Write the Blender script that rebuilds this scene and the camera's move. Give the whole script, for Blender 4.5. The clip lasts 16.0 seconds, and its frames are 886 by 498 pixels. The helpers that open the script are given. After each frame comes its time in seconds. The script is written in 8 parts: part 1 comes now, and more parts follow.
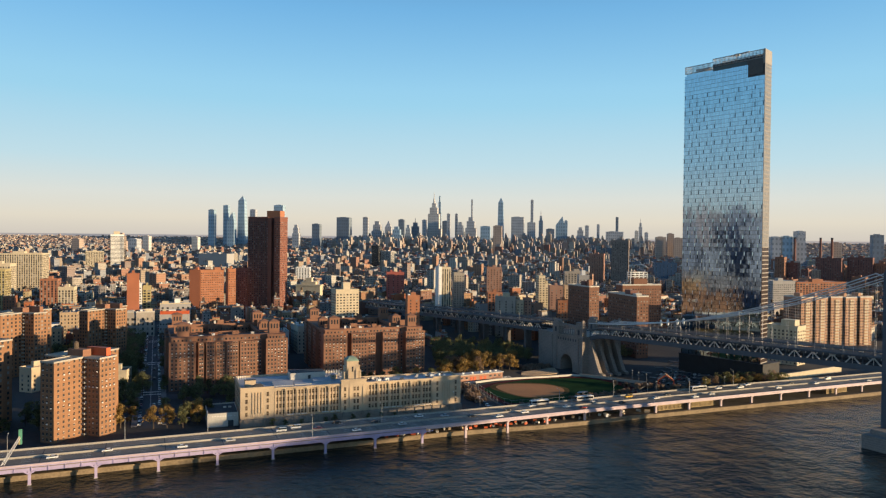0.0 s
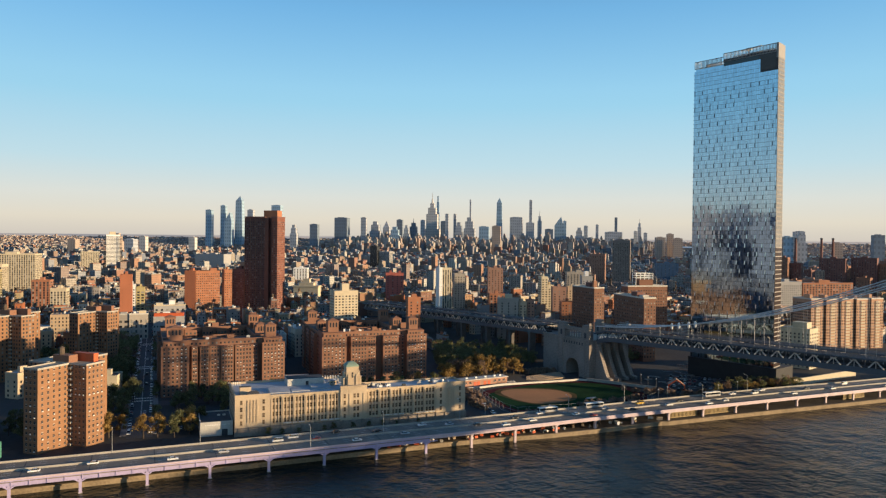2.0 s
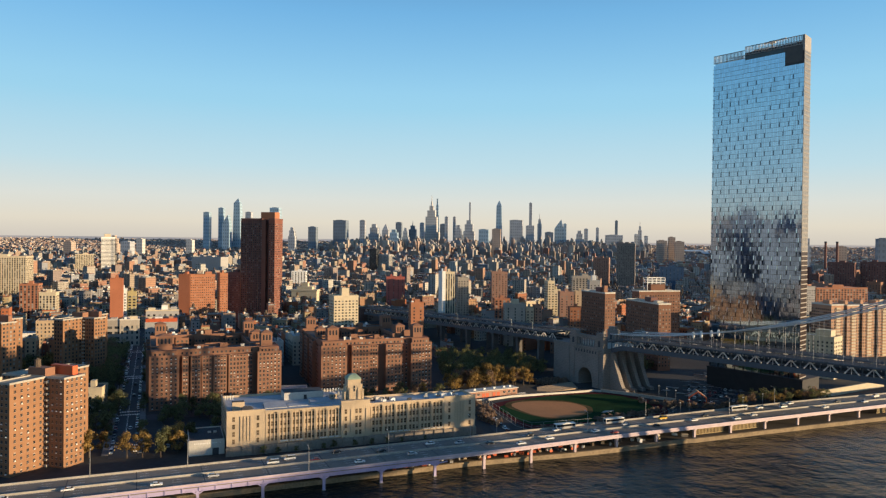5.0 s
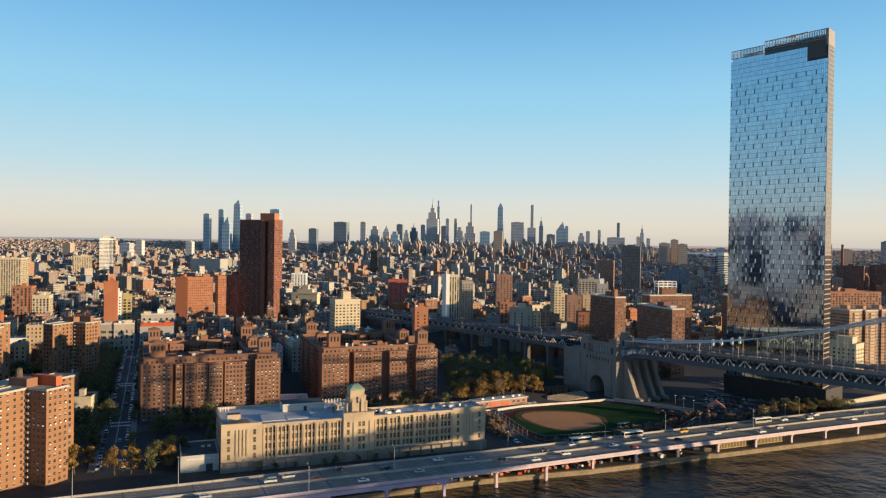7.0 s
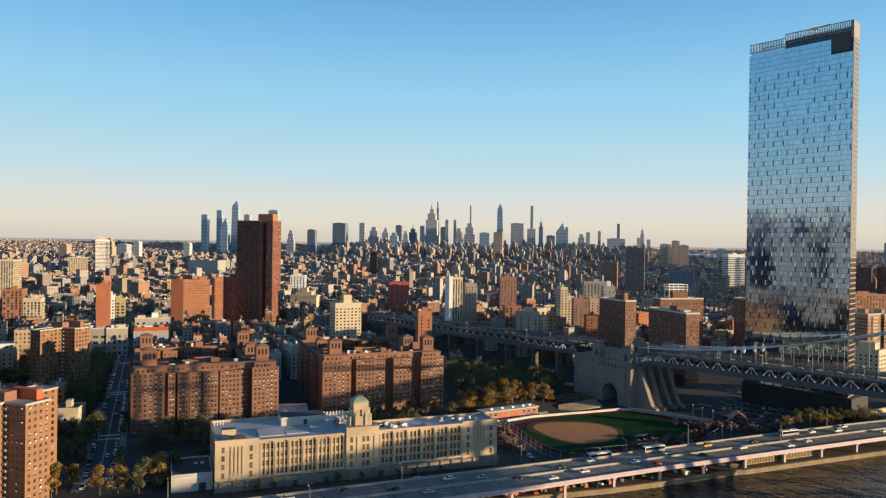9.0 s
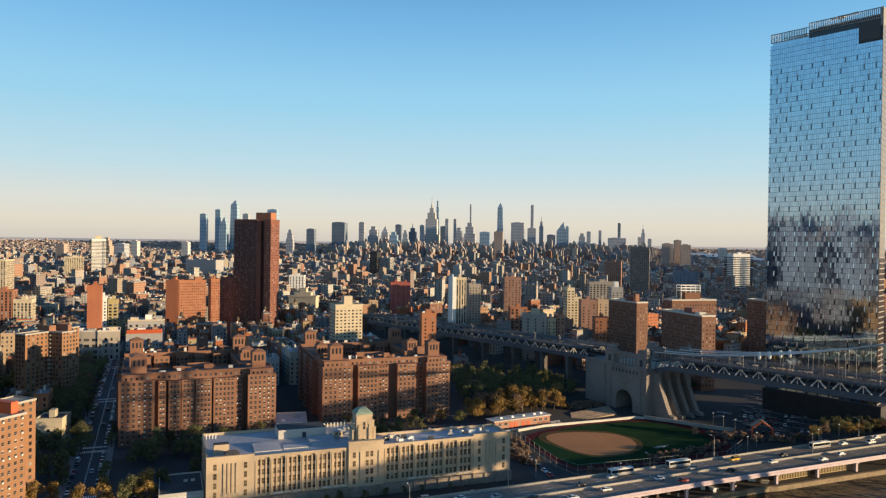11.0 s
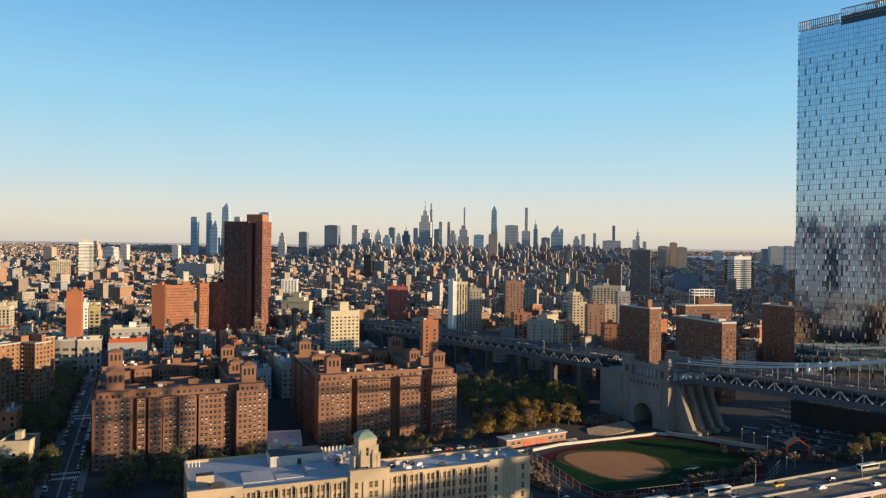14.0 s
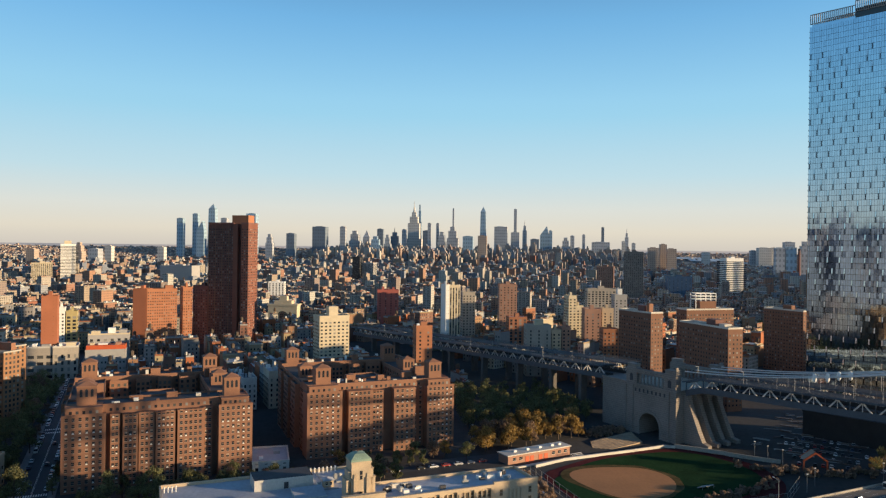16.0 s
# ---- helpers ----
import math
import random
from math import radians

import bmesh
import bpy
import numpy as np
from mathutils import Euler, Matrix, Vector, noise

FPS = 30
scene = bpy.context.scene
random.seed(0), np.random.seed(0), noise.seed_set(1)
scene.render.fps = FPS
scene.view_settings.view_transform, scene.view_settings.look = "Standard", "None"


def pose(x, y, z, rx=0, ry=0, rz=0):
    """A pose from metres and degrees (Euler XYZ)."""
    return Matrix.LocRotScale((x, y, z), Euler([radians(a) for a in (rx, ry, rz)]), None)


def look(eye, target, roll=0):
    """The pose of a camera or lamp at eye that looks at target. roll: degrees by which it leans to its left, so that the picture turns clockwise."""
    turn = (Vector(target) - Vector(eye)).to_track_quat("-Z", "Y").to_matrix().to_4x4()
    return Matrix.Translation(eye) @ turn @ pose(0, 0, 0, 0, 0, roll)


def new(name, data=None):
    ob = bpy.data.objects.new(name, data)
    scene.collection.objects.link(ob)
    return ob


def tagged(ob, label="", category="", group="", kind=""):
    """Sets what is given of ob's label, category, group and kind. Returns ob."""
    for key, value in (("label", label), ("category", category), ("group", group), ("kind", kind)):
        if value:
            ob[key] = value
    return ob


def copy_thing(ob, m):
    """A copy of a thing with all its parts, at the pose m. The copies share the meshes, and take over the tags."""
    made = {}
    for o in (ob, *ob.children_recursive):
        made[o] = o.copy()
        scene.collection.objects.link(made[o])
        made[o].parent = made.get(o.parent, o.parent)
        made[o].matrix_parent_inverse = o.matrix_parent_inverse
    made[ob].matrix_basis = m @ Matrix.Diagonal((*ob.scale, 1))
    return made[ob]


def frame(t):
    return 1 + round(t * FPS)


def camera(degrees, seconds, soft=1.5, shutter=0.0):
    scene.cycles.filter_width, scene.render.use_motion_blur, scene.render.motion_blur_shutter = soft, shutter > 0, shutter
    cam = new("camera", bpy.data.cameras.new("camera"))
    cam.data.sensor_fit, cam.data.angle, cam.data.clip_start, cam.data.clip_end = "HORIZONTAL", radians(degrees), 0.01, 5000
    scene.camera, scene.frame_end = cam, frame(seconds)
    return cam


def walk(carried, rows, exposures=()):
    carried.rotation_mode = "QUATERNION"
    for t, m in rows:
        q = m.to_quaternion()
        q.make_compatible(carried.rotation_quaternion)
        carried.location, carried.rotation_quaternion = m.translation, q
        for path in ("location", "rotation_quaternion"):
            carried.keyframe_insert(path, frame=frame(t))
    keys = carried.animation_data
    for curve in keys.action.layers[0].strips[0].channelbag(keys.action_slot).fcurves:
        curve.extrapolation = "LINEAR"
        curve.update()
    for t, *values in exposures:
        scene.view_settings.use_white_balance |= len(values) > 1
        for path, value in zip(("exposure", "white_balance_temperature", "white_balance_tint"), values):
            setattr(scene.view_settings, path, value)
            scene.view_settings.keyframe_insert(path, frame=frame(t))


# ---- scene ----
cam = camera(63.0, 16.0, soft=1.25)
PATH = [
    (0, (-2.845, 4.397, 109.302), (-2.841, 6.396, 109.274), 0.6),
    (0.5, (-3.809, 9.33, 109.281), (-3.804, 11.33, 109.254), 0.6),
    (1, (-4.858, 13.998, 109.248), (-4.85, 15.998, 109.221), 0.6),
    (1.5, (-5.43, 18.216, 109.188), (-5.421, 20.216, 109.161), 0.6),
    (2, (-6.299, 22.827, 109.073), (-6.289, 24.827, 109.046), 0.6),
    (2.5, (-7.187, 27.61, 109.058), (-7.175, 29.609, 109.034), 0.6),
    (3, (-8.28, 32.192, 108.827), (-8.266, 34.192, 108.805), 0.6),
    (3.5, (-9.063, 37.161, 108.941), (-9.05, 39.161, 108.92), 0.6),
    (4, (-9.961, 42.197, 108.87), (-9.947, 44.197, 108.85), 0.6),
    (6.5, (-14.736, 69.408, 109.073), (-14.723, 71.408, 109.058), 0.8),
    (7, (-15.84, 74.991, 109.007), (-15.827, 76.991, 108.994), 0.8),
    (7.5, (-16.959, 80.528, 109.208), (-16.945, 82.528, 109.195), 0.8),
    (8, (-18.261, 86.091, 109.253), (-18.246, 88.091, 109.24), 0.8),
    (8.5, (-19.517, 91.933, 109.487), (-19.501, 93.933, 109.475), 0.8),
    (9, (-20.838, 97.857, 109.572), (-20.821, 99.857, 109.562), 0.8),
    (11.5, (-26.262, 127.932, 109.661), (-26.241, 129.932, 109.649), 0.8),
    (12, (-27.554, 133.626, 109.597), (-27.53, 135.626, 109.587), 0.8),
    (12.5, (-28.956, 139.481, 109.677), (-28.927, 141.48, 109.669), 0.8),
    (13, (-30.329, 145.426, 109.509), (-30.295, 147.425, 109.504), 0.8),
    (13.5, (-31.533, 151.496, 109.358), (-31.495, 153.496, 109.355), 0.7),
    (14, (-32.584, 157.072, 109.321), (-32.544, 159.072, 109.318), 0.7),
    (14.5, (-33.769, 162.883, 109.349), (-33.728, 164.883, 109.346), 0.7),
    (15, (-34.43, 168.996, 109.689), (-34.385, 170.995, 109.688), 0.7),
    (15.5, (-35.596, 174.908, 109.906), (-35.538, 176.907, 109.906), 0.7),
    (16, (-36.621, 180.678, 110.131), (-36.548, 182.677, 110.132), 0.7),
]
walk(cam, [(t, look(eye, target, roll)) for t, eye, target, roll in PATH])

# ---- light: low morning sun from the right, clear sky ----
SUN_ANGLE, SUN_HIGH = -14.8, 6.3          # degrees from +x, degrees above the horizon
sun_way = Vector((math.cos(radians(SUN_ANGLE)) * math.cos(radians(SUN_HIGH)),
                  math.sin(radians(SUN_ANGLE)) * math.cos(radians(SUN_HIGH)), math.sin(radians(SUN_HIGH))))
lamp = bpy.data.lights.new("sun", "SUN")
lamp.energy, lamp.angle, lamp.color = 5.3, radians(0.6), (1.0, 0.735, 0.435)
sun = new("sun", lamp)
sun.matrix_world = look(sun_way * 500, (0, 0, 0))

world = bpy.data.worlds.new("sky")
scene.world = world
world.use_nodes = True
wn = world.node_tree.nodes
sky = wn.new("ShaderNodeTexSky")
sky.sky_type, sky.sun_disc = "NISHITA", False
sky.sun_elevation, sky.sun_rotation = radians(SUN_HIGH), radians(90 - SUN_ANGLE)
sky.altitude, sky.air_density, sky.dust_density, sky.ozone_density = 0, 1.0, 0.8, 4.0
# morning haze: the clear sky pales and warms evenly all round towards the horizon
WL = world.node_tree.links.new
tc, sep, ramp, dim, mixer = (wn.new("ShaderNode" + n) for n in ("TexCoord", "SeparateXYZ", "ValToRGB", "Mix", "Mix"))
WL(tc.outputs["Generated"], sep.inputs[0]), WL(sep.outputs["Z"], ramp.inputs[0])
haze = ((0.0, (0.42, 0.385, 0.34)), (0.025, (0.505, 0.465, 0.385)), (0.055, (0.475, 0.49, 0.455)), (0.10, (0.35, 0.48, 0.53)), (0.18, (0.225, 0.43, 0.56)), (0.30, (0.138, 0.355, 0.585)), (0.45, (0.065, 0.19, 0.375)))
while len(ramp.color_ramp.elements) < len(haze):
    ramp.color_ramp.elements.new(0.5)
for e, (at_, c) in zip(ramp.color_ramp.elements, haze):
    e.position, e.color = at_, (*c, 1)
dim.data_type = mixer.data_type = "RGBA"
dim.blend_type, dim.inputs["Factor"].default_value, dim.inputs["B"].default_value = "MULTIPLY", 1.0, (0.14, 0.14, 0.14, 1)
WL(sky.outputs[0], dim.inputs["A"])
fade = wn.new("ShaderNodeMapRange")
fade.inputs["From Min"].default_value, fade.inputs["From Max"].default_value = 0.2, 0.6
fade.inputs["To Min"].default_value, fade.inputs["To Max"].default_value = 1.0, 0.0
WL(sep.outputs["Z"], fade.inputs["Value"]), WL(fade.outputs[0], mixer.inputs["Factor"])
WL(dim.outputs["Result"], mixer.inputs["A"]), WL(ramp.outputs[0], mixer.inputs["B"])
WL(mixer.outputs["Result"], wn["Background"].inputs[0])
wn["Background"].inputs[1].default_value = 1.0
scene.view_settings.exposure = 0.6

# ---- materials ----
def material(name, color, rough=0.8, metal=0.0, vary=0.25, scale=0.3, fine=6.0, bump=0.0, island=0.0, obj=0.0, spec=0.4):
    """Colour varied at two scales, with optional change from piece to piece."""
    m = bpy.data.materials.new(name)
    m.use_nodes = True
    nt, b = m.node_tree, m.node_tree.nodes["Principled BSDF"]
    L = nt.links.new
    b.inputs["Roughness"].default_value, b.inputs["Metallic"].default_value = rough, metal
    b.inputs["Specular IOR Level"].default_value = spec
    geo = nt.nodes.new("ShaderNodeNewGeometry")
    n1, n2 = nt.nodes.new("ShaderNodeTexNoise"), nt.nodes.new("ShaderNodeTexNoise")
    for n, s in ((n1, scale), (n2, fine)):
        n.inputs["Scale"].default_value, n.inputs["Detail"].default_value = s, 3
        L(geo.outputs["Position"], n.inputs["Vector"])
    add = nt.nodes.new("ShaderNodeMath")
    add.operation = "ADD"
    L(n1.outputs[0], add.inputs[0]), L(n2.outputs[0], add.inputs[1])
    last = add.outputs[0]
    for amount, node, out in ((island, geo, "Random Per Island"), (obj, None, "Random")):
        if amount:
            node = node or nt.nodes.new("ShaderNodeObjectInfo")
            k = nt.nodes.new("ShaderNodeMath")
            k.operation, k.inputs[1].default_value, k.inputs[2].default_value = "MULTIPLY_ADD", amount, -amount / 2
            L(node.outputs[out], k.inputs[0])
            a2 = nt.nodes.new("ShaderNodeMath")
            a2.operation = "ADD"
            L(last, a2.inputs[0]), L(k.outputs[0], a2.inputs[1])
            last = a2.outputs[0]
    r = nt.nodes.new("ShaderNodeMapRange")
    r.inputs["From Min"].default_value, r.inputs["From Max"].default_value = 0.6, 1.4
    r.inputs["To Min"].default_value, r.inputs["To Max"].default_value = 1 - vary, 1 + vary
    r.clamp = False
    L(last, r.inputs["Value"])
    mix = nt.nodes.new("ShaderNodeVectorMath")
    mix.operation, mix.inputs[0].default_value = "SCALE", color
    L(r.outputs[0], mix.inputs["Scale"])
    L(mix.outputs[0], b.inputs["Base Color"])
    if bump:
        bp = nt.nodes.new("ShaderNodeBump")
        bp.inputs["Strength"].default_value, bp.inputs["Distance"].default_value = bump, 0.3
        L(n2.outputs[0], bp.inputs["Height"]), L(bp.outputs[0], b.inputs["Normal"])
    return m


def palette(name, colors, rough=0.85, grain=0.15, floors=0.0, steps=(3.4, 3.6)):
    """One of several colours for each loose piece; floors: a faint storey-and-bay pattern for far walls."""
    m = material(name, colors[0], rough, vary=grain, scale=0.02, fine=0.6)
    nt = m.node_tree
    geo = next(n for n in nt.nodes if n.type == "NEW_GEOMETRY")
    mix = next(n for n in nt.nodes if n.type == "VECT_MATH")
    ramp = nt.nodes.new("ShaderNodeValToRGB")
    ramp.color_ramp.interpolation = "CONSTANT"
    e = ramp.color_ramp.elements
    while len(e) < len(colors):
        e.new(0.5)
    for i, c in enumerate(colors):
        e[i].position, e[i].color = i / len(colors), (*c, 1)
    nt.links.new(geo.outputs["Random Per Island"], ramp.inputs[0])
    last = ramp.outputs[0]
    if floors:
        pos = nt.nodes.new("ShaderNodeSeparateXYZ")
        nt.links.new(geo.outputs["Position"], pos.inputs[0])
        side = nt.nodes.new("ShaderNodeMath")
        side.operation = "ADD"
        nt.links.new(pos.outputs[0], side.inputs[0]), nt.links.new(pos.outputs[1], side.inputs[1])
        prod = None
        for sock, step in ((pos.outputs[2], steps[0]), (side.outputs[0], steps[1])):
            d = nt.nodes.new("ShaderNodeMath")
            d.operation, d.inputs[1].default_value = "DIVIDE", step
            nt.links.new(sock, d.inputs[0])
            fr = nt.nodes.new("ShaderNodeMath")
            fr.operation = "FRACT"
            nt.links.new(d.outputs[0], fr.inputs[0])
            g = nt.nodes.new("ShaderNodeMath")
            g.operation, g.inputs[1].default_value = "GREATER_THAN", 0.5
            nt.links.new(fr.outputs[0], g.inputs[0])
            if prod is None:
                prod = g.outputs[0]
            else:
                p = nt.nodes.new("ShaderNodeMath")
                p.operation = "MULTIPLY"
                nt.links.new(prod, p.inputs[0]), nt.links.new(g.outputs[0], p.inputs[1])
                prod = p.outputs[0]
        sepn = nt.nodes.new("ShaderNodeSeparateXYZ")
        nt.links.new(geo.outputs["Normal"], sepn.inputs[0])
        mx = nt.nodes.new("ShaderNodeMix")
        mx.data_type = "RGBA"
        mx.inputs["B"].default_value = (0.04, 0.05, 0.06, 1)
        k = nt.nodes.new("ShaderNodeMath")
        k.operation, k.inputs[1].default_value = "MULTIPLY", floors
        nt.links.new(prod, k.inputs[0])
        nt.links.new(k.outputs[0], mx.inputs["Factor"])
        nt.links.new(last, mx.inputs["A"])
        last = mx.outputs["Result"]
    nt.links.new(last, mix.inputs[0])
    return m


def leafy(*a, **k):
    """A leaf: light passes through it as well as off it."""
    m = material(*a, **k)
    nt, b = m.node_tree, m.node_tree.nodes["Principled BSDF"]
    tr, mix = nt.nodes.new("ShaderNodeBsdfTranslucent"), nt.nodes.new("ShaderNodeMixShader")
    nt.links.new(b.inputs["Base Color"].links[0].from_socket, tr.inputs["Color"])
    mix.inputs[0].default_value = 0.4
    nt.links.new(b.outputs[0], mix.inputs[1]), nt.links.new(tr.outputs[0], mix.inputs[2])
    nt.links.new(mix.outputs[0], nt.nodes["Material Output"].inputs[0])
    return m


def coursed(m, height, depth):
    """Dark joints between courses of stone."""
    nt = m.node_tree
    geo = next(n for n in nt.nodes if n.type == "NEW_GEOMETRY")
    mix = next(n for n in nt.nodes if n.type == "VECT_MATH")
    sep = nt.nodes.new("ShaderNodeSeparateXYZ")
    nt.links.new(geo.outputs["Position"], sep.inputs[0])
    chain = sep.outputs[2]
    for op, val in (("DIVIDE", height), ("FRACT", 0), ("GREATER_THAN", 0.16), ("MULTIPLY_ADD", depth)):
        n = nt.nodes.new("ShaderNodeMath")
        n.operation, n.inputs[1].default_value, n.inputs[2].default_value = op, val, 1 - depth
        nt.links.new(chain, n.inputs[0])
        chain = n.outputs[0]
    n = nt.nodes.new("ShaderNodeMath")
    n.operation = "MULTIPLY"
    old = mix.inputs["Scale"].links[0].from_socket
    nt.links.new(old, n.inputs[0]), nt.links.new(chain, n.inputs[1]), nt.links.new(n.outputs[0], mix.inputs["Scale"])
    return m


BRICK = material("red_brown_brick", (0.24, 0.12, 0.075), 0.85, vary=0.22, scale=0.12, fine=3.0)
BRICK_TAN = material("orange_tan_brick", (0.25, 0.13, 0.068), 0.85, vary=0.2, scale=0.12, fine=3.0)
BRICK_DARK = material("dark_brown_brick", (0.18, 0.084, 0.068), 0.8, vary=0.25, scale=0.1, fine=3.0)
BRICK_ORANGE = material("orange_brick", (0.32, 0.135, 0.075), 0.85, vary=0.18, scale=0.1, fine=3.0)
BRICK_BRIGHT = material("bright_orange_brick", (0.36, 0.15, 0.078), 0.85, vary=0.18, scale=0.1, fine=3.0)
BRICK_PINK = material("pinkish_brick", (0.36, 0.2, 0.14), 0.85, vary=0.2, scale=0.1, fine=3.0)
LIME = material("buff_limestone", (0.5, 0.39, 0.265), 0.85, vary=0.16, scale=0.08, fine=2.0)
SHADED_PIER = material("shade_dark_pier_stone", (0.11, 0.1, 0.095), 0.9, vary=0.3, scale=0.1, fine=1.2)
STONE = material("grey_granite", (0.245, 0.212, 0.188), 0.9, vary=0.3, scale=0.06, fine=1.2, bump=0.2)
coursed(STONE, 1.2, 0.3)
CONC = material("weathered_concrete", (0.36, 0.33, 0.28), 0.9, vary=0.3, scale=0.1, fine=1.5, bump=0.1)
DARK_PAVE = material("dark_brown_paving", (0.07, 0.058, 0.048), 0.95, vary=0.35, scale=0.12, fine=1.0)
STAINED = material("stained_retaining_wall", (0.27, 0.225, 0.18), 0.9, vary=0.35, scale=0.12, fine=1.0, bump=0.1)
SEAWALL = material("stained_seawall_concrete", (0.25, 0.19, 0.12), 0.9, vary=0.4, scale=0.15, fine=1.0, bump=0.2)
CONC_LIGHT = material("pale_concrete", (0.55, 0.52, 0.46), 0.9, vary=0.2, scale=0.1, fine=1.5)
ROOF_PALE = material("silver_roof_coating", (0.4, 0.41, 0.44), 0.7, vary=0.2, scale=0.06, fine=0.8)
ROOF_DARK = material("tar_roof", (0.06, 0.06, 0.065), 0.85, vary=0.35, scale=0.15, fine=1.5)
ROOF_TAN = material("gravel_roof", (0.4, 0.35, 0.28), 0.9, vary=0.2, scale=0.15, fine=1.5)
ASPHALT = material("asphalt", (0.055, 0.056, 0.06), 0.85, vary=0.3, scale=0.05, fine=1.0)
DECK = material("highway_asphalt", (0.195, 0.17, 0.143), 0.75, vary=0.25, scale=0.06, fine=1.0)
PAVE = material("pavement_concrete", (0.2, 0.19, 0.18), 0.9, vary=0.25, scale=0.1, fine=1.0)
GROUND = material("city_ground", (0.045, 0.044, 0.043), 0.95, vary=0.35, scale=0.02, fine=0.4)
# the lavender paint again, pinked and paled to look sunlit
SUNLIT_LAVENDER = material("sunlit_lavender_steel", (0.5, 0.4, 0.42), 0.55, vary=0.2, scale=0.2, fine=2.0)
LAVENDER = material("lavender_painted_steel", (0.4, 0.34, 0.5), 0.55, vary=0.16, scale=0.2, fine=2.0)
BLUE_STEEL = material("blue_grey_painted_steel", (0.075, 0.092, 0.115), 0.55, vary=0.2, scale=0.1, fine=1.5)
PALE_STEEL = material("pale_painted_steel", (0.6, 0.59, 0.58), 0.6, vary=0.15, scale=0.2, fine=2.0)
CABLE = material("pale_wrapped_cable", (0.6, 0.59, 0.58), 0.6, vary=0.12, scale=0.2, fine=2.0)
GLASS = material("dark_window_glass", (0.03, 0.034, 0.04), 0.12, vary=0.4, scale=0.2, fine=0.7, island=0.8, obj=0.8, spec=0.6)
# depot panes browned in colour for the sun's reflection in them
SUN_TINT_PANE = material("sun_tinted_pane", (0.13, 0.095, 0.06), 0.2, vary=0.4, scale=0.2, fine=0.7, obj=0.8, spec=0.6)
GLASS_CITY = palette("window_panes", [(0.03, 0.035, 0.04), (0.05, 0.055, 0.06), (0.02, 0.022, 0.028), (0.09, 0.09, 0.085), (0.25, 0.24, 0.22)], 0.25, 0.1)
WHITE = material("white_paint", (0.75, 0.74, 0.7), 0.6, vary=0.1, scale=0.3, fine=2.0)
SILL = material("pale_stone_sill", (0.34, 0.26, 0.2), 0.85, vary=0.15)
COPPER = material("green_copper", (0.24, 0.33, 0.25), 0.7, vary=0.2, scale=0.4, fine=3.0)
RED_PAINT = material("red_orange_paint", (0.5, 0.1, 0.035), 0.6, vary=0.15, scale=0.3, fine=2.0)
GRASS = material("playing_field_turf", (0.017, 0.05, 0.017), 0.95, vary=0.4, scale=0.08, fine=0.8, spec=0.05)
DIRT = material("infield_dirt", (0.42, 0.19, 0.075), 0.95, vary=0.15, scale=0.08, fine=0.8)
WORN_TURF = material("worn_turf", (0.12, 0.085, 0.036), 0.95, vary=0.5, scale=0.12, fine=0.5, spec=0.05)
TRACK = material("red_running_track", (0.1, 0.024, 0.024), 0.9, vary=0.4, scale=0.1, fine=1.0, spec=0.05)
BARK = material("bark", (0.1, 0.075, 0.055), 0.95, vary=0.3, scale=0.5, fine=4.0)
LEAF_GREEN = leafy("green_leaves", (0.15, 0.15, 0.065), 0.8, vary=0.35, scale=0.1, fine=0.6, island=1.0, obj=0.5)
LEAF_GOLD = leafy("yellowing_leaves", (0.3, 0.195, 0.06), 0.8, vary=0.35, scale=0.1, fine=0.6, island=1.0, obj=0.5)
LEAF_BROWN = leafy("dry_brown_leaves", (0.2, 0.135, 0.09), 0.85, vary=0.3, scale=0.1, fine=0.6, island=1.0, obj=0.5)
DRY_BRUSH = leafy("dry_brush", (0.3, 0.21, 0.15), 0.9, vary=0.3, scale=0.2, fine=0.8, island=1.0, obj=0.4)
RUBBER = material("tyre_rubber", (0.02, 0.02, 0.02), 0.9)
CAR_GLASS = material("car_glass", (0.02, 0.022, 0.025), 0.08, spec=0.6)
MAST = material("galvanised_steel", (0.35, 0.35, 0.34), 0.5, metal=0.4)
WALLS = palette("city_walls", [(0.27, 0.11, 0.058), (0.29, 0.17, 0.092), (0.33, 0.25, 0.16), (0.40, 0.34, 0.24), (0.20, 0.099, 0.070), (0.25, 0.23, 0.22),
                               (0.47, 0.43, 0.36), (0.27, 0.15, 0.087), (0.17, 0.17, 0.17), (0.36, 0.12, 0.051), (0.37, 0.29, 0.17), (0.23, 0.15, 0.11), (0.31, 0.30, 0.29)])
# far and middle walls greyed and evened in tone, standing in for haze
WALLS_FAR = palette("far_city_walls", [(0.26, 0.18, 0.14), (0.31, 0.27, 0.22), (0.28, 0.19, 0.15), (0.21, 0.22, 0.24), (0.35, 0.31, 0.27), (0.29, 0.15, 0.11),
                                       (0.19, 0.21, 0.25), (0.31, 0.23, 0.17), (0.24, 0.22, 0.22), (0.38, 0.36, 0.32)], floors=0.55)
WALLS_MID = palette("mid_city_walls", [(0.28, 0.11, 0.069), (0.27, 0.17, 0.12), (0.29, 0.23, 0.18), (0.34, 0.30, 0.23), (0.20, 0.13, 0.10), (0.24, 0.24, 0.25),
                                       (0.41, 0.38, 0.33), (0.25, 0.14, 0.10), (0.17, 0.17, 0.18), (0.36, 0.12, 0.068), (0.34, 0.28, 0.21), (0.22, 0.17, 0.15), (0.31, 0.31, 0.32)], floors=0.5)
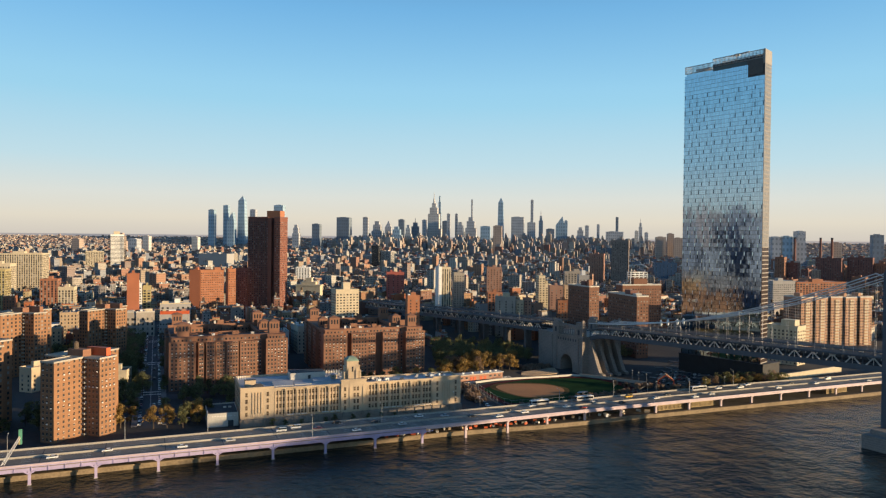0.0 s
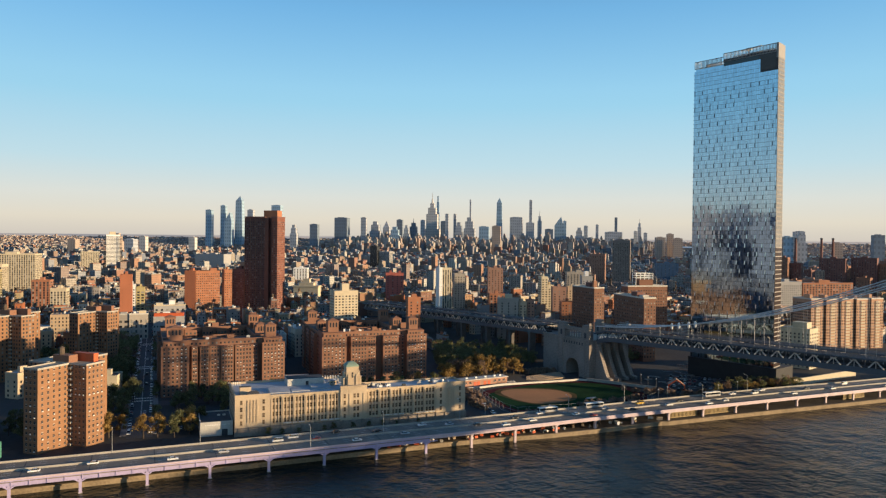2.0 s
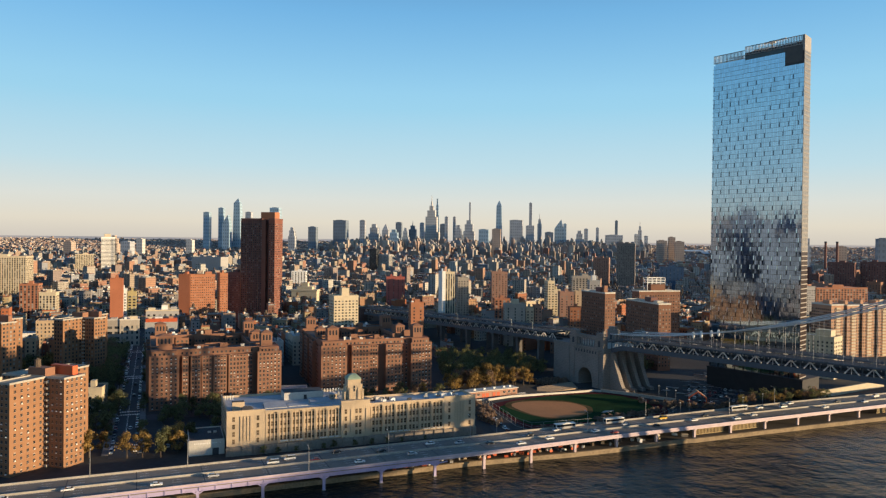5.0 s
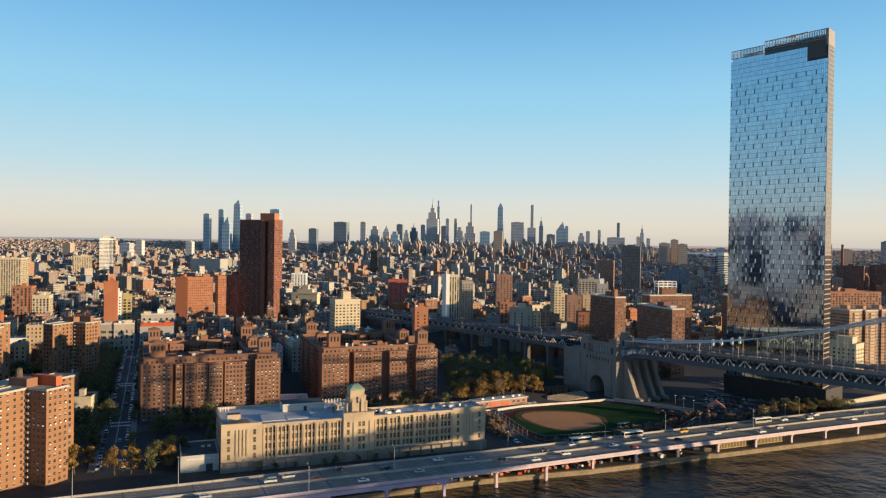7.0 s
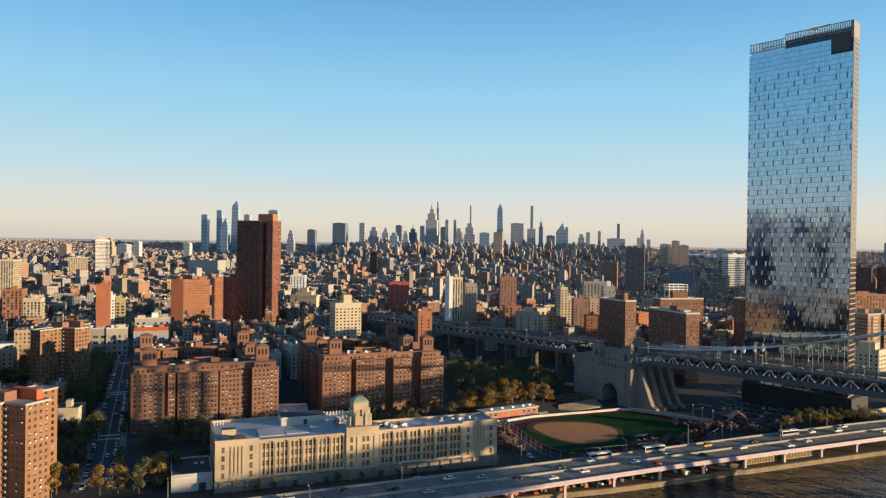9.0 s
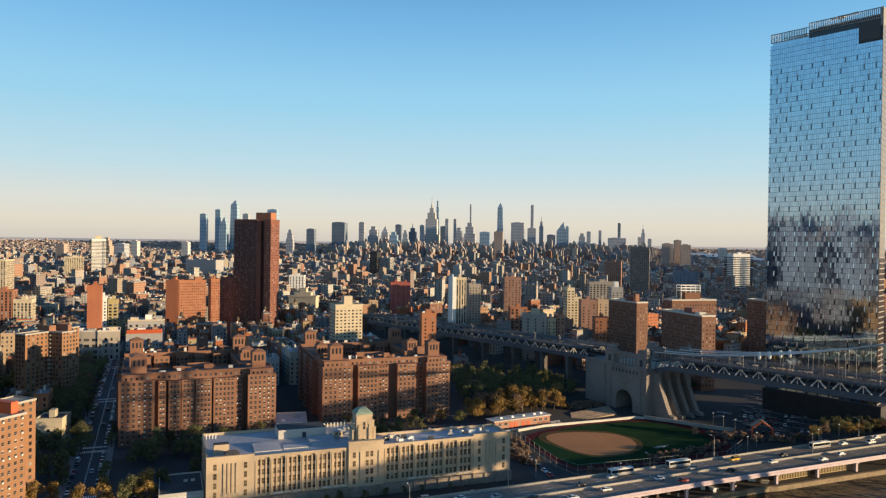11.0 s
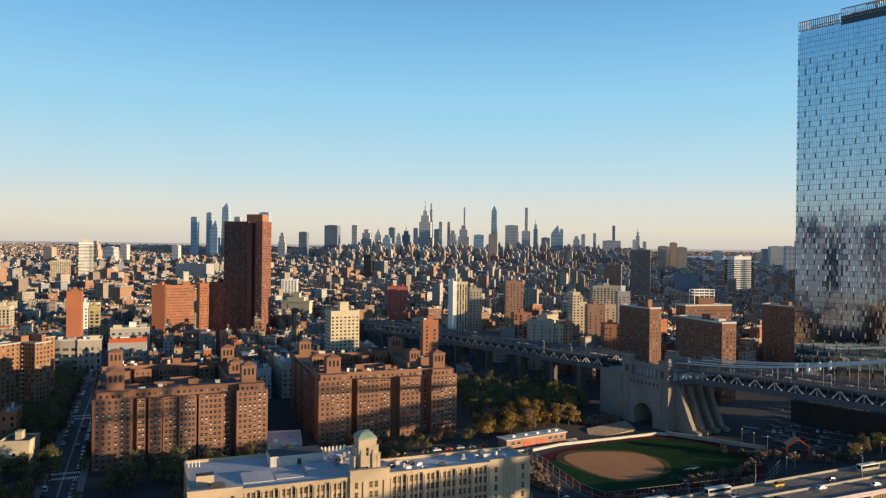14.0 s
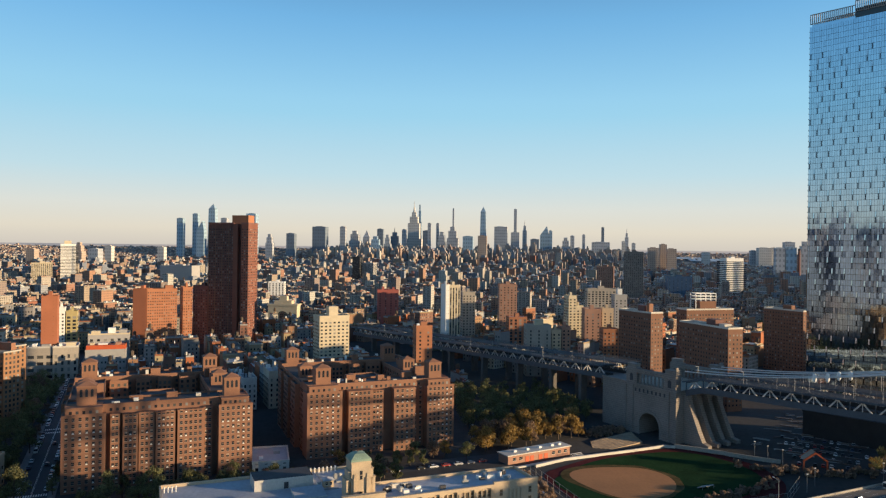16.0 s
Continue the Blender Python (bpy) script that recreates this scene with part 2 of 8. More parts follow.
WALLS_TALL = palette("tower_walls", [(0.3, 0.28, 0.27), (0.36, 0.31, 0.27), (0.42, 0.37, 0.31), (0.25, 0.27, 0.3), (0.33, 0.24, 0.2), (0.35, 0.27, 0.22), (0.46, 0.42, 0.37)], 0.6, floors=0.4)
ROOFS = palette("city_roofs", [(0.28, 0.29, 0.3), (0.07, 0.07, 0.075), (0.45, 0.46, 0.47), (0.13, 0.12, 0.12), (0.2, 0.19, 0.19), (0.6, 0.6, 0.58), (0.16, 0.09, 0.07)])


def water_material():
    m = material("river_water", (0.014, 0.02, 0.021), 0.09, vary=0.15, scale=0.01, fine=0.05, spec=0.11)
    nt, b = m.node_tree, m.node_tree.nodes["Principled BSDF"]
    geo = next(n for n in nt.nodes if n.type == "NEW_GEOMETRY")
    h = None
    for s, k in ((0.03, 1.2), (0.09, 1.0), (0.35, 0.35), (1.1, 0.12)):
        n = nt.nodes.new("ShaderNodeTexNoise")
        n.inputs["Scale"].default_value, n.inputs["Detail"].default_value = s, 3
        nt.links.new(geo.outputs["Position"], n.inputs["Vector"])
        a = nt.nodes.new("ShaderNodeMath")
        a.operation, a.inputs[1].default_value = "MULTIPLY_ADD", k
        nt.links.new(n.outputs[0], a.inputs[0])
        if h:
            nt.links.new(h, a.inputs[2])
        h = a.outputs[0]
    bp = nt.nodes.new("ShaderNodeBump")
    bp.inputs["Strength"].default_value, bp.inputs["Distance"].default_value = 0.9, 2.3
    nt.links.new(h, bp.inputs["Height"]), nt.links.new(bp.outputs[0], b.inputs["Normal"])
    return m


WATER = water_material()


# ---- mesh building ----
class Maker:
    """Collects faces with materials, then makes one mesh."""

    def __init__(self):
        self.v, self.f, self.m, self.mats = [], [], [], []

    def slot(self, mat):
        if mat not in self.mats:
            self.mats.append(mat)
        return self.mats.index(mat)

    def face(self, pts, mat):
        n = len(self.v)
        self.v += [tuple(p) for p in pts]
        self.f.append(tuple(range(n, n + len(pts))))
        self.m.append(self.slot(mat))

    def prism(self, poly, z0, z1, mat, top=None, bottom=False):
        """An upright prism over a polygon (counter-clockwise); its top is a piece of its own where top is given."""
        n, k, s = len(self.v), len(poly), self.slot(mat)
        self.v += [(x, y, z0) for x, y in poly] + [(x, y, z1) for x, y in poly]
        for i in range(k):
            j = (i + 1) % k
            self.f.append((n + i, n + j, n + k + j, n + k + i))
            self.m.append(s)
        if top is None:
            self.f.append(tuple(range(n + k, n + 2 * k)))
            self.m.append(s)
        else:
            self.face([(x, y, z1) for x, y in poly], top)
        if bottom:
            self.f.append(tuple(range(n + k - 1, n - 1, -1)))
            self.m.append(s)

    def box(self, x0, x1, y0, y1, z0, z1, mat, top=None, bottom=False):
        self.prism([(x0, y0), (x1, y0), (x1, y1), (x0, y1)], z0, z1, mat, top, bottom)

    def turned(self, cx, cy, w, d, ang, z0, z1, mat, top=None, bottom=False):
        """A box with the front left corner at the given place, turned by ang degrees."""
        c, s = math.cos(radians(ang)), math.sin(radians(ang))
        self.prism([(cx + c * a - s * b, cy + s * a + c * b) for a, b in ((0, 0), (w, 0), (w, d), (0, d))], z0, z1, mat, top, bottom)

    def bar(self, a, b, w, mat, h=None):
        """A square bar from a to b."""
        a, b = Vector(a), Vector(b)
        way = (b - a).normalized()
        side = way.cross(Vector((0, 0, 1)))
        side = side.normalized() if side.length > 1e-3 else Vector((1, 0, 0))
        up = side.cross(way)
        side, up = side * w / 2, up * (h or w) / 2
        n, s = len(self.v), self.slot(mat)
        for p in (a, b):
            self.v += [tuple(p - side - up), tuple(p + side - up), tuple(p + side + up), tuple(p - side + up)]
        for q in ((0, 1, 5, 4), (1, 2, 6, 5), (2, 3, 7, 6), (3, 0, 4, 7), (3, 2, 1, 0), (4, 5, 6, 7)):
            self.f.append(tuple(n + i for i in q))
            self.m.append(s)

    def tube(self, x, y, z0, z1, r0, r1, mat, sides=8, top=True):
        n, s = len(self.v), self.slot(mat)
        for z, r in ((z0, r0), (z1, r1)):
            self.v += [(x + r * math.cos(2 * math.pi * i / sides), y + r * math.sin(2 * math.pi * i / sides), z) for i in range(sides)]
        for i in range(sides):
            j = (i + 1) % sides
            self.f.append((n + i, n + j, n + sides + j, n + sides + i))
            self.m.append(s)
        if top:
            self.f.append(tuple(range(n + sides, n + 2 * sides)))
            self.m.append(s)

    def sweep(self, pts, sec, mat, closed=True):
        """A section (side, up offsets) carried along a run of points as one connected surface."""
        n, k, s = len(self.v), len(sec), self.slot(mat)
        pts = [Vector(p) for p in pts]
        for i, p in enumerate(pts):
            way = (pts[min(i + 1, len(pts) - 1)] - pts[max(i - 1, 0)]).normalized()
            side = way.cross(Vector((0, 0, 1))).normalized()
            up = side.cross(way)
            self.v += [tuple(p + side * a + up * b) for a, b in sec]
        for i in range(len(pts) - 1):
            for j in range(k if closed else k - 1):
                j2 = (j + 1) % k
                self.f.append((n + i * k + j, n + i * k + j2, n + (i + 1) * k + j2, n + (i + 1) * k + j))
                self.m.append(s)

    def mesh(self, name):
        me = bpy.data.meshes.new(name)
        me.from_pydata(self.v, [], self.f)
        for m in self.mats:
            me.materials.append(m)
        me.polygons.foreach_set("material_index", self.m)
        me.update()
        return me

    def made(self, name, parent=None, label="", category="", group="", kind="", at=None):
        ob = new(name, self.mesh(name))
        if parent:
            ob.parent = parent
        if at is not None:
            ob.matrix_basis = at
        return tagged(ob, label, category, group, kind)


def thing(name, label, category, group="", kind="", at=None):
    ob = tagged(new(name), label, category, group, kind)
    if at is not None:
        ob.matrix_basis = at
    return ob


def piece(name, me, parent, m, label=""):
    """One repeated part that shares its mesh."""
    ob = new(name, me)
    ob.parent, ob.matrix_basis = parent, m
    return tagged(ob, label)


def window_mesh(w, h, sill=SILL, glass=None, bars=True, cooler=False, blind=False):
    """A window set back in its wall, seen from -y, its middle at the foot: dark pane, sash rail and a sill."""
    k = Maker()
    k.box(-w / 2, w / 2, -0.06, 0.02, 0, h, glass or GLASS)
    if bars:
        k.box(-w / 2, w / 2, -0.1, -0.06, h * 0.47, h * 0.53, sill)
    k.box(-w / 2 - 0.12, w / 2 + 0.12, -0.16, 0.0, -0.16, 0.0, sill)
    if cooler:
        k.box(-w * 0.32, w * 0.32, -0.45, -0.06, 0.02, 0.45, WHITE, bottom=True)
    if blind:
        k.box(-w / 2, w / 2, -0.075, -0.06, h * 0.55, h, SILL)
    return k.mesh("window")


def row_of_windows(parent, me, p, q, cols, z0, step, floors, inset=0.5, skip=(), limit=None):
    """Windows as parts over the wall from p to q (seen with p to the left), in parent's own space."""
    p, q = Vector((*p, 0)), Vector((*q, 0))
    ang = math.degrees(math.atan2(q.y - p.y, q.x - p.x))
    for j in range(floors):
        for i in range(cols):
            if (i, j) in skip:
                continue
            a = p.lerp(q, (i + inset) / (cols - 1 + 2 * inset))
            kind = me[{0: 1, 6: 1, 3: 2, 9: 2, 12: 2, 15: 1}.get((i * 7 + j * 5 + i * j * 3 + cols) % 17, 0)] if type(me) is list else me
            piece("window", kind, parent, pose(a.x, a.y, z0 + j * step, 0, 0, ang))


def windows_joined(k, p, q, cols, z0, step, floors, w=1.3, h=1.5, glass=None, inset=0.5, proud=0.07):
    """The same as plain panes within one mesh, for sides seen small."""
    px_, py_, qx, qy = *p, *q
    n = math.hypot(qx - px_, qy - py_)
    dx, dy = (qx - px_) / n, (qy - py_) / n
    ox, oy = dy * proud, -dx * proud
    for j in range(floors):
        z = z0 + j * step
        for i in range(cols):
            c = n * (i + inset) / (cols - 1 + 2 * inset)
            ax, ay, bx, by = px_ + dx * (c - w / 2) + ox, py_ + dy * (c - w / 2) + oy, px_ + dx * (c + w / 2) + ox, py_ + dy * (c + w / 2) + oy
            k.face([(ax, ay, z), (bx, by, z), (bx, by, z + h), (ax, ay, z + h)], glass or GLASS_CITY)


# ---- the large structure ----
GZ = 3.5                                   # street level
QUAY, TIDE = 4.5, 2.2                      # the esplanade under the highway, and the river's surface
RIVER = 22.6                               # the river front's angle
RO = Vector((-13.0, 384.0, 0))
RU = Vector((math.cos(radians(RIVER)), math.sin(radians(RIVER)), 0))
RV = Vector((-RU.y, RU.x, 0))


def front(u, v, z=0.0):
    """A place by its way along the river front and inland from it."""
    p = RO + RU * u + RV * v
    return (p.x, p.y, z)


def flat(name, pts, z, mat, label, category, kind="structure"):
    k = Maker()
    k.face([(x, y, z) for x, y in pts], mat)
    return k.made(name, None, label, category, "", kind)


SHORE = ((-900, 4.5), (20, 4.5), (50, 2), (75, -0.5), (100, -1.2), (125, -0.6), (148, -0.6), (152, -1.6), (200, -2), (240, -2.6), (300, -4), (1500, -9))
shore = [front(u, v)[:2] for u, v in SHORE]
k = Maker()
k.face([front(-6000, -3500, TIDE), front(6000, -3500, TIDE), front(6000, 5, TIDE), front(-6000, 5, TIDE)], WATER)
k.made("water", None, "dark blue-green rippled river water", "water", "", "structure")
def eased(u, a, b):
    f = max(0.0, min(1.0, (u - a) / (b - a)))
    return f * f * (3 - 2 * f)


def along_in(x, y):
    p = Vector((x, y, 0)) - RO
    return p.dot(RU), p.dot(RV)


def lie(x, y):
    """Height of the ground, which dips towards the foot of the bridge's anchorage."""
    u, v = along_in(x, y)
    return GZ - 2.5 * eased(v, 35, 110) * eased(u, 100, 190) * (1 - eased(u, 300, 380)) * (1 - eased(v, 240, 320))


def draped(name, poly, up, mat, label, category):
    """A flat-lying area that follows the ground: rings drawn in towards its middle."""
    k = Maker()
    cx, cy = sum(p[0] for p in poly) / len(poly), sum(p[1] for p in poly) / len(poly)
    N = 14

    def at_(i, f):
        x, y = cx + (poly[i][0] - cx) * f, cy + (poly[i][1] - cy) * f
        return (x, y, lie(x, y) + up)
    for i in range(len(poly)):
        j = (i + 1) % len(poly)
        for n in range(N):
            a, b = n / N, (n + 1) / N
            k.face([at_(i, a), at_(i, b), at_(j, b), at_(j, a)] if n else [at_(i, 0), at_(i, b), at_(j, b)], mat)
    return k.made(name, None, label, category, "", "structure")


def ground():
    k = Maker()
    s = k.slot(GROUND)
    u0, u1, v0, v1, st = 90, 390, 34, 330, 5
    nu, nv = (u1 - u0) // st, (v1 - v0) // st + 1
    for j in range(nv + 1):
        for i in range(nu + 1):
            p = front(u0 + i * st, min(v1, v0 + j * st))
            k.v.append((p[0], p[1], lie(p[0], p[1])))
    for j in range(nv):
        for i in range(nu):
            a = j * (nu + 1) + i
            k.f.append((a, a + 1, a + nu + 2, a + nu + 1)), k.m.append(s)

    def q(*uv):
        k.face([front(u, v, GZ) for u, v in uv], GROUND)
    k.face([front(u, v, QUAY) for u, v in (*SHORE, (1500, v0), (-900, v0))], GROUND)
    k.face([front(-900, v0, QUAY), front(1500, v0, QUAY), front(1500, v0, GZ), front(-900, v0, GZ)], GROUND)
    q((-6000, 2), (-900, 2), (-900, v0), (u0, v0), (u0, v1), (-6000, v1)), q((u1, v0), (1500, v0), (6000, v0), (6000, v1), (u1, v1)), q((-6000, v1), (6000, v1), (6000, 5000), (-6000, 5000))
    return k.made("ground", None, "dark city ground between the buildings", "ground", "", "structure")


ground()
k = Maker()
for (ax, ay), (bx, by) in zip(shore, shore[1:]):
    k.face([(ax, ay, -2), (bx, by, -2), (bx, by, QUAY), (ax, ay, QUAY)], SEAWALL)
k.made("trim_seawall", None, "stained concrete seawall along the river", "seawall", "", "structure")
k = Maker()
for (ax, ay), (bx, by) in zip(shore, shore[1:]):
    w = (RV.x * 1.2, RV.y * 1.2)
    k.prism([(ax - w[0] * 0.4, ay - w[1] * 0.4), (bx - w[0] * 0.4, by - w[1] * 0.4), (bx + w[0], by + w[1]), (ax + w[0], ay + w[1])], QUAY - 0.6, QUAY + 0.12, SEAWALL)
k.made("trim_coping", None, "stained concrete coping on the seawall", "coping", "", "structure")
flat("pavement_esplanade", [front(u, v + 1.3)[:2] for u, v in SHORE] + [front(1500, 33.9)[:2], front(-900, 33.9)[:2]], QUAY + 0.012, DARK_PAVE,
     "dark brown-grey paving under the viaduct", "pavement")


# ---- elevated highway ----
def near_edge(u):
    return -3.2 + 2.2 * eased(u, 20, 120)


def far_edge(u):
    return 23.5 + 2.5 * eased(u, 60, 240) - 2.5 * eased(u, 250, 350)


def on_deck(u, v, z):
    """A place on the highway; v runs from -3.2 at the river edge to 23.5 at the inland edge."""
    return front(u, near_edge(u) + (v + 3.2) / 26.7 * (far_edge(u) - near_edge(u)), z)


def strip(k, us, fa, fb, z0, z1, mat):
    """A long solid band between two lines along the river, one connected surface."""
    n, s = len(k.v), k.slot(mat)
    for u in us:
        a, b = fa(u), fb(u)
        k.v += [front(u, a, z0), front(u, b, z0), front(u, b, z1), front(u, a, z1)]
    for i in range(len(us) - 1):
        o = n + i * 4
        for p, q in ((0, 1), (1, 2), (2, 3), (3, 0)):
            k.f.append((o + q, o + p, o + 4 + p, o + 4 + q))
            k.m.append(s)


def highway():
    u0, u1 = -640, 760
    us = [u0, -300, -100, 0] + list(range(20, 361, 10)) + [450, u1]
    road = thing("road_highway", "elevated highway with lavender steel girders", "highway", kind="structure", at=pose(0, 0, 1.0))
    k = Maker()
    strip(k, us, near_edge, far_edge, 8.6, 9.5, DECK)
    k.made("deck", road, "worn grey asphalt roadway")

    def mid(u):
        return on_edge(u, 10.0)

    def on_edge(u, v):
        return near_edge(u) + (v + 3.2) / 26.7 * (far_edge(u) - near_edge(u))
    for name, f, a, b, mat in (("parapet", near_edge, -0.2, 0.25, SUNLIT_LAVENDER), ("parapet", far_edge, -0.3, 0.2, CONC), ("median", mid, 0, 0.5, CONC)):
        k = Maker()
        strip(k, us, lambda u: f(u) + a, lambda u: f(u) + b, 9.4, 10.35, mat)
        k.made(name, road)
    left, right = [u for u in us if u <= 0] + [2], [2] + [u for u in us if u > 2]
    k = Maker()
    strip(k, left, lambda u: near_edge(u) - 0.35, lambda u: near_edge(u) - 0.05, 9.1, 9.5, LAVENDER)
    strip(k, left, lambda u: near_edge(u) + 0.1, lambda u: near_edge(u) + 0.6, 7.0, 9.3, LAVENDER)
    for i in range(int((2 - u0) / 6.4)):
        u = u0 + i * 6.4
        v0 = near_edge(u)
        k.prism([front(u, v0 - 0.2)[:2], front(u + 0.25, v0 - 0.2)[:2], front(u + 0.25, v0 + 0.1)[:2], front(u, v0 + 0.1)[:2]], 7.05, 9.1, LAVENDER)
    k.made("edge_girder", road, "lavender painted riveted edge girder")
    k = Maker()
    strip(k, right, lambda u: near_edge(u) - 0.45, lambda u: near_edge(u) - 0.02, 8.5, 9.55, SUNLIT_LAVENDER)
    k.made("edge_beam", road, "edge beam, lavender pinked as if sunlit")
    for v in (5, 11, 17, 22.5):
        k = Maker()
        strip(k, us, lambda u: on_edge(u, v), lambda u: on_edge(u, v) + 0.5, 7.4, 8.65, LAVENDER)
        k.made("girder", road)
    # lane lines
    k = Maker()
    for v, dash in ((-2.3, 0), (0.9, 1), (4.0, 1), (7.1, 1), (9.4, 0), (11.1, 0), (13.4, 1), (16.6, 1), (19.8, 1), (22.6, 0)):
        n = int((u1 - u0) / 12)
        for i in range(n):
            a, b = u0 + i * 12, u0 + i * 12 + (3.5 if dash else 12)
            k.face([on_deck(a, v, 9.506), on_deck(b, v, 9.506), on_deck(b, v + 0.18, 9.506), on_deck(a, v + 0.18, 9.506)], WHITE)
    k.made("lane_line", road, "white lane lines", kind="stuff")
    # deck joints
    k = Maker()
    for i in range(-24, 30):
        u = i * 25.7 + 3
        k.face([on_deck(u, -2.9, 9.508), on_deck(u + 0.35, -2.9, 9.508), on_deck(u + 0.35, 23.1, 9.508), on_deck(u, 23.1, 9.508)], ROOF_DARK)
    k.made("deck_joint", road, "dark expansion joints", kind="stuff")
    # bents: column, head and bracket arm, and a cross beam to the inland column
    c = Maker()
    c.box(-0.55, 0.55, -0.55, 0.55, -2, 5.8, LAVENDER)
    c.box(-0.8, 0.8, -0.8, 0.8, -2, 1.4, CONC)
    col = c.mesh("column")
    h = Maker()
    h.prism([(-0.6, -0.6), (0.6, -0.6), (0.6, 0.6), (-0.6, 0.6)], 5.8, 7.4, LAVENDER)
    for s in (-1, 1):
        h.bar((0, -0.4, 5.9), (s * 2.2, -0.5, 7.3), 0.5, LAVENDER, 0.5)
        h.bar((s * 2.2, -0.5, 7.3), (s * 6.0, -0.5, 7.5), 0.4, LAVENDER, 0.5)
    h.box(-0.5, 0.5, 0, 22, 6.4, 7.5, LAVENDER, bottom=True)
    head = h.mesh("cross_beam")
    c = Maker()
    c.box(-0.6, 0.6, -0.6, 0.6, -2, 8.0, SUNLIT_LAVENDER)
    plain = c.mesh("column")
    h = Maker()
    h.box(-0.6, 0.6, -1.4, 22, 7.6, 8.6, SUNLIT_LAVENDER, bottom=True)
    cap = h.mesh("cross_beam")
    for i in range(-24, 30):
        u = i * 25.7
        v = near_edge(u) + 0.55
        if u > 2:
            v += 1.6
        piece("column", col if u < 2 else plain, road, pose(*front(u, v), 0, 0, RIVER))
        piece("column", col if u < 2 else plain, road, pose(*front(u, v + 18), 0, 0, RIVER))
        piece("cross_beam", head if u < 2 else cap, road, pose(*front(u, v), 0, 0, RIVER))
    return road


highway()


TAKEN = []                                  # discs and strips that the city's fill leaves free


def keep_free(x, y, r):
    TAKEN.append((x, y, r))


# ---- buff depot on the waterfront ----
def depot():
    A = 20.5
    at = pose(-113.5, 405.0, GZ, 0, 0, A)
    b = thing("warehouse", "long buff limestone depot with pilasters and a copper-topped cupola", "warehouse", at=at)
    H = 20.5
    k = Maker()
    k.box(0, 70, 0, 40, 0, H - 0.6, LIME)
    k.box(70, 131, 0, 17, 0, H - 0.6, LIME)
    k.made("wall", b, "buff limestone wall")
    k = Maker()                                        # base course and the low terrace in front
    k.box(-0.4, 131.4, -0.5, 0.0, 0, 2.2, LIME)
    k.box(-0.6, 131.6, -2.2, -0.5, 0, 4.3, STAINED)
    k.made("base_wall", b, "stained buff base wall")
    q = Maker()
    q.box(-0.6, 0.6, -0.5, 0, 0, 4.7, STAINED)
    buttress = q.mesh("pier")
    for i in range(24):
        piece("pier", buttress, b, pose(2 + i * 5.55, -2.2, 0))
    # end and middle pavilions, proud of the wall
    for x0, x1, d, h in ((0, 17.5, 0.9, H + 0.9), (56.5, 71, 1.6, H + 2.4), (113.5, 131, 0.9, H + 0.9)):
        k = Maker()
        k.box(x0 - 0.3, x1 + 0.3, -d, 0.0, 0, h, LIME)
        k.box(x0 - 0.5, x1 + 0.5, -d - 0.25, 0.0, h - 0.05, h + 0.45, LIME)
        k.made("pavilion", b)
    p = Maker()                                        # broad pilaster between the groups of three windows
    p.box(-0.75, 0.75, -0.75, 0, 4.6, H - 1.0, LIME), p.box(-0.2, 0.2, -0.95, -0.75, 5.2, H - 1.6, LIME), p.box(-0.95, 0.95, -0.9, 0, H - 1.0, H - 0.6, LIME)
    pil = p.mesh("pilaster")
    p = Maker()
    p.box(-0.28, 0.28, -0.4, 0, 5.2, H - 1.4, LIME)
    mullion = p.mesh("mullion")
    p = Maker()                                        # flutes of the end pavilions
    p.box(-0.35, 0.35, -0.35, 0, 7.0, H - 1.6, LIME)
    flute = p.mesh("flute")
    win, tall = window_mesh(1.25, 2.2, SILL, SUN_TINT_PANE), window_mesh(1.2, 2.2, SILL, SUN_TINT_PANE)
    dim = window_mesh(1.25, 2.2, SILL, SUN_TINT_PANE, blind=True)
    for x0, x1, n in ((18.6, 55.6, 6), (72.2, 112.8, 6)):
        bay = (x1 - x0) / n
        for i in range(n + 1):
            piece("pilaster", pil, b, pose(x0 + bay * i, 0, 0))
        for i in range(n):
            for c in (-0.5, 0.5):
                piece("mullion", mullion, b, pose(x0 + bay * (i + 0.5) + c * 1.95, 0, 0))
            for c in (-1, 0, 1):
                for j in range(4):
                    piece("window", dim if (i * 5 + j * 3 + c * 7) % 11 == 0 else win, b, pose(x0 + bay * (i + 0.5) + c * 1.95, -0.02, 5.7 + 3.65 * j))
    for xs, d in (((3.0, 14.6), 0.9), ((58.6, 64.2, 66.2), 1.6), ((116, 128), 0.9)):
        for x in xs:
            for j in range(4):
                piece("window", tall, b, pose(x, -d - 0.02, 5.7 + 3.65 * j))
    for x0, d in ((6.4, 0.9), (8.0, 0.9), (9.6, 0.9), (11.2, 0.9), (119.6, 0.9), (121.2, 0.9), (122.8, 0.9), (124.4, 0.9), (61.4, 1.6), (69.4, 1.6)):
        piece("flute", flute, b, pose(x0, -d, 0))
    k = Maker()
    for x0, x1 in ((17.8, 56.2), (71.4, 113.2)):
        k.box(x0, x1, -0.95, 0, H - 0.6, H + 0.5, LIME)
    k.box(0, 0.6, 0, 40, H - 0.6, H + 0.6, LIME), k.box(0, 70, 39.4, 40, H - 0.6, H + 0.6, LIME)
    k.box(69.4, 70, 17, 40, H - 0.6, H + 0.6, LIME), k.box(70, 131, 16.4, 17, H - 0.6, H + 0.6, LIME), k.box(130.4, 131, 0, 17, H - 0.6, H + 0.6, LIME)
    k.made("parapet", b)
    k = Maker()
    windows_joined(k, (0, 40), (0, 0), 7, 6.2, 3.4, 4, 1.8, 2.2)
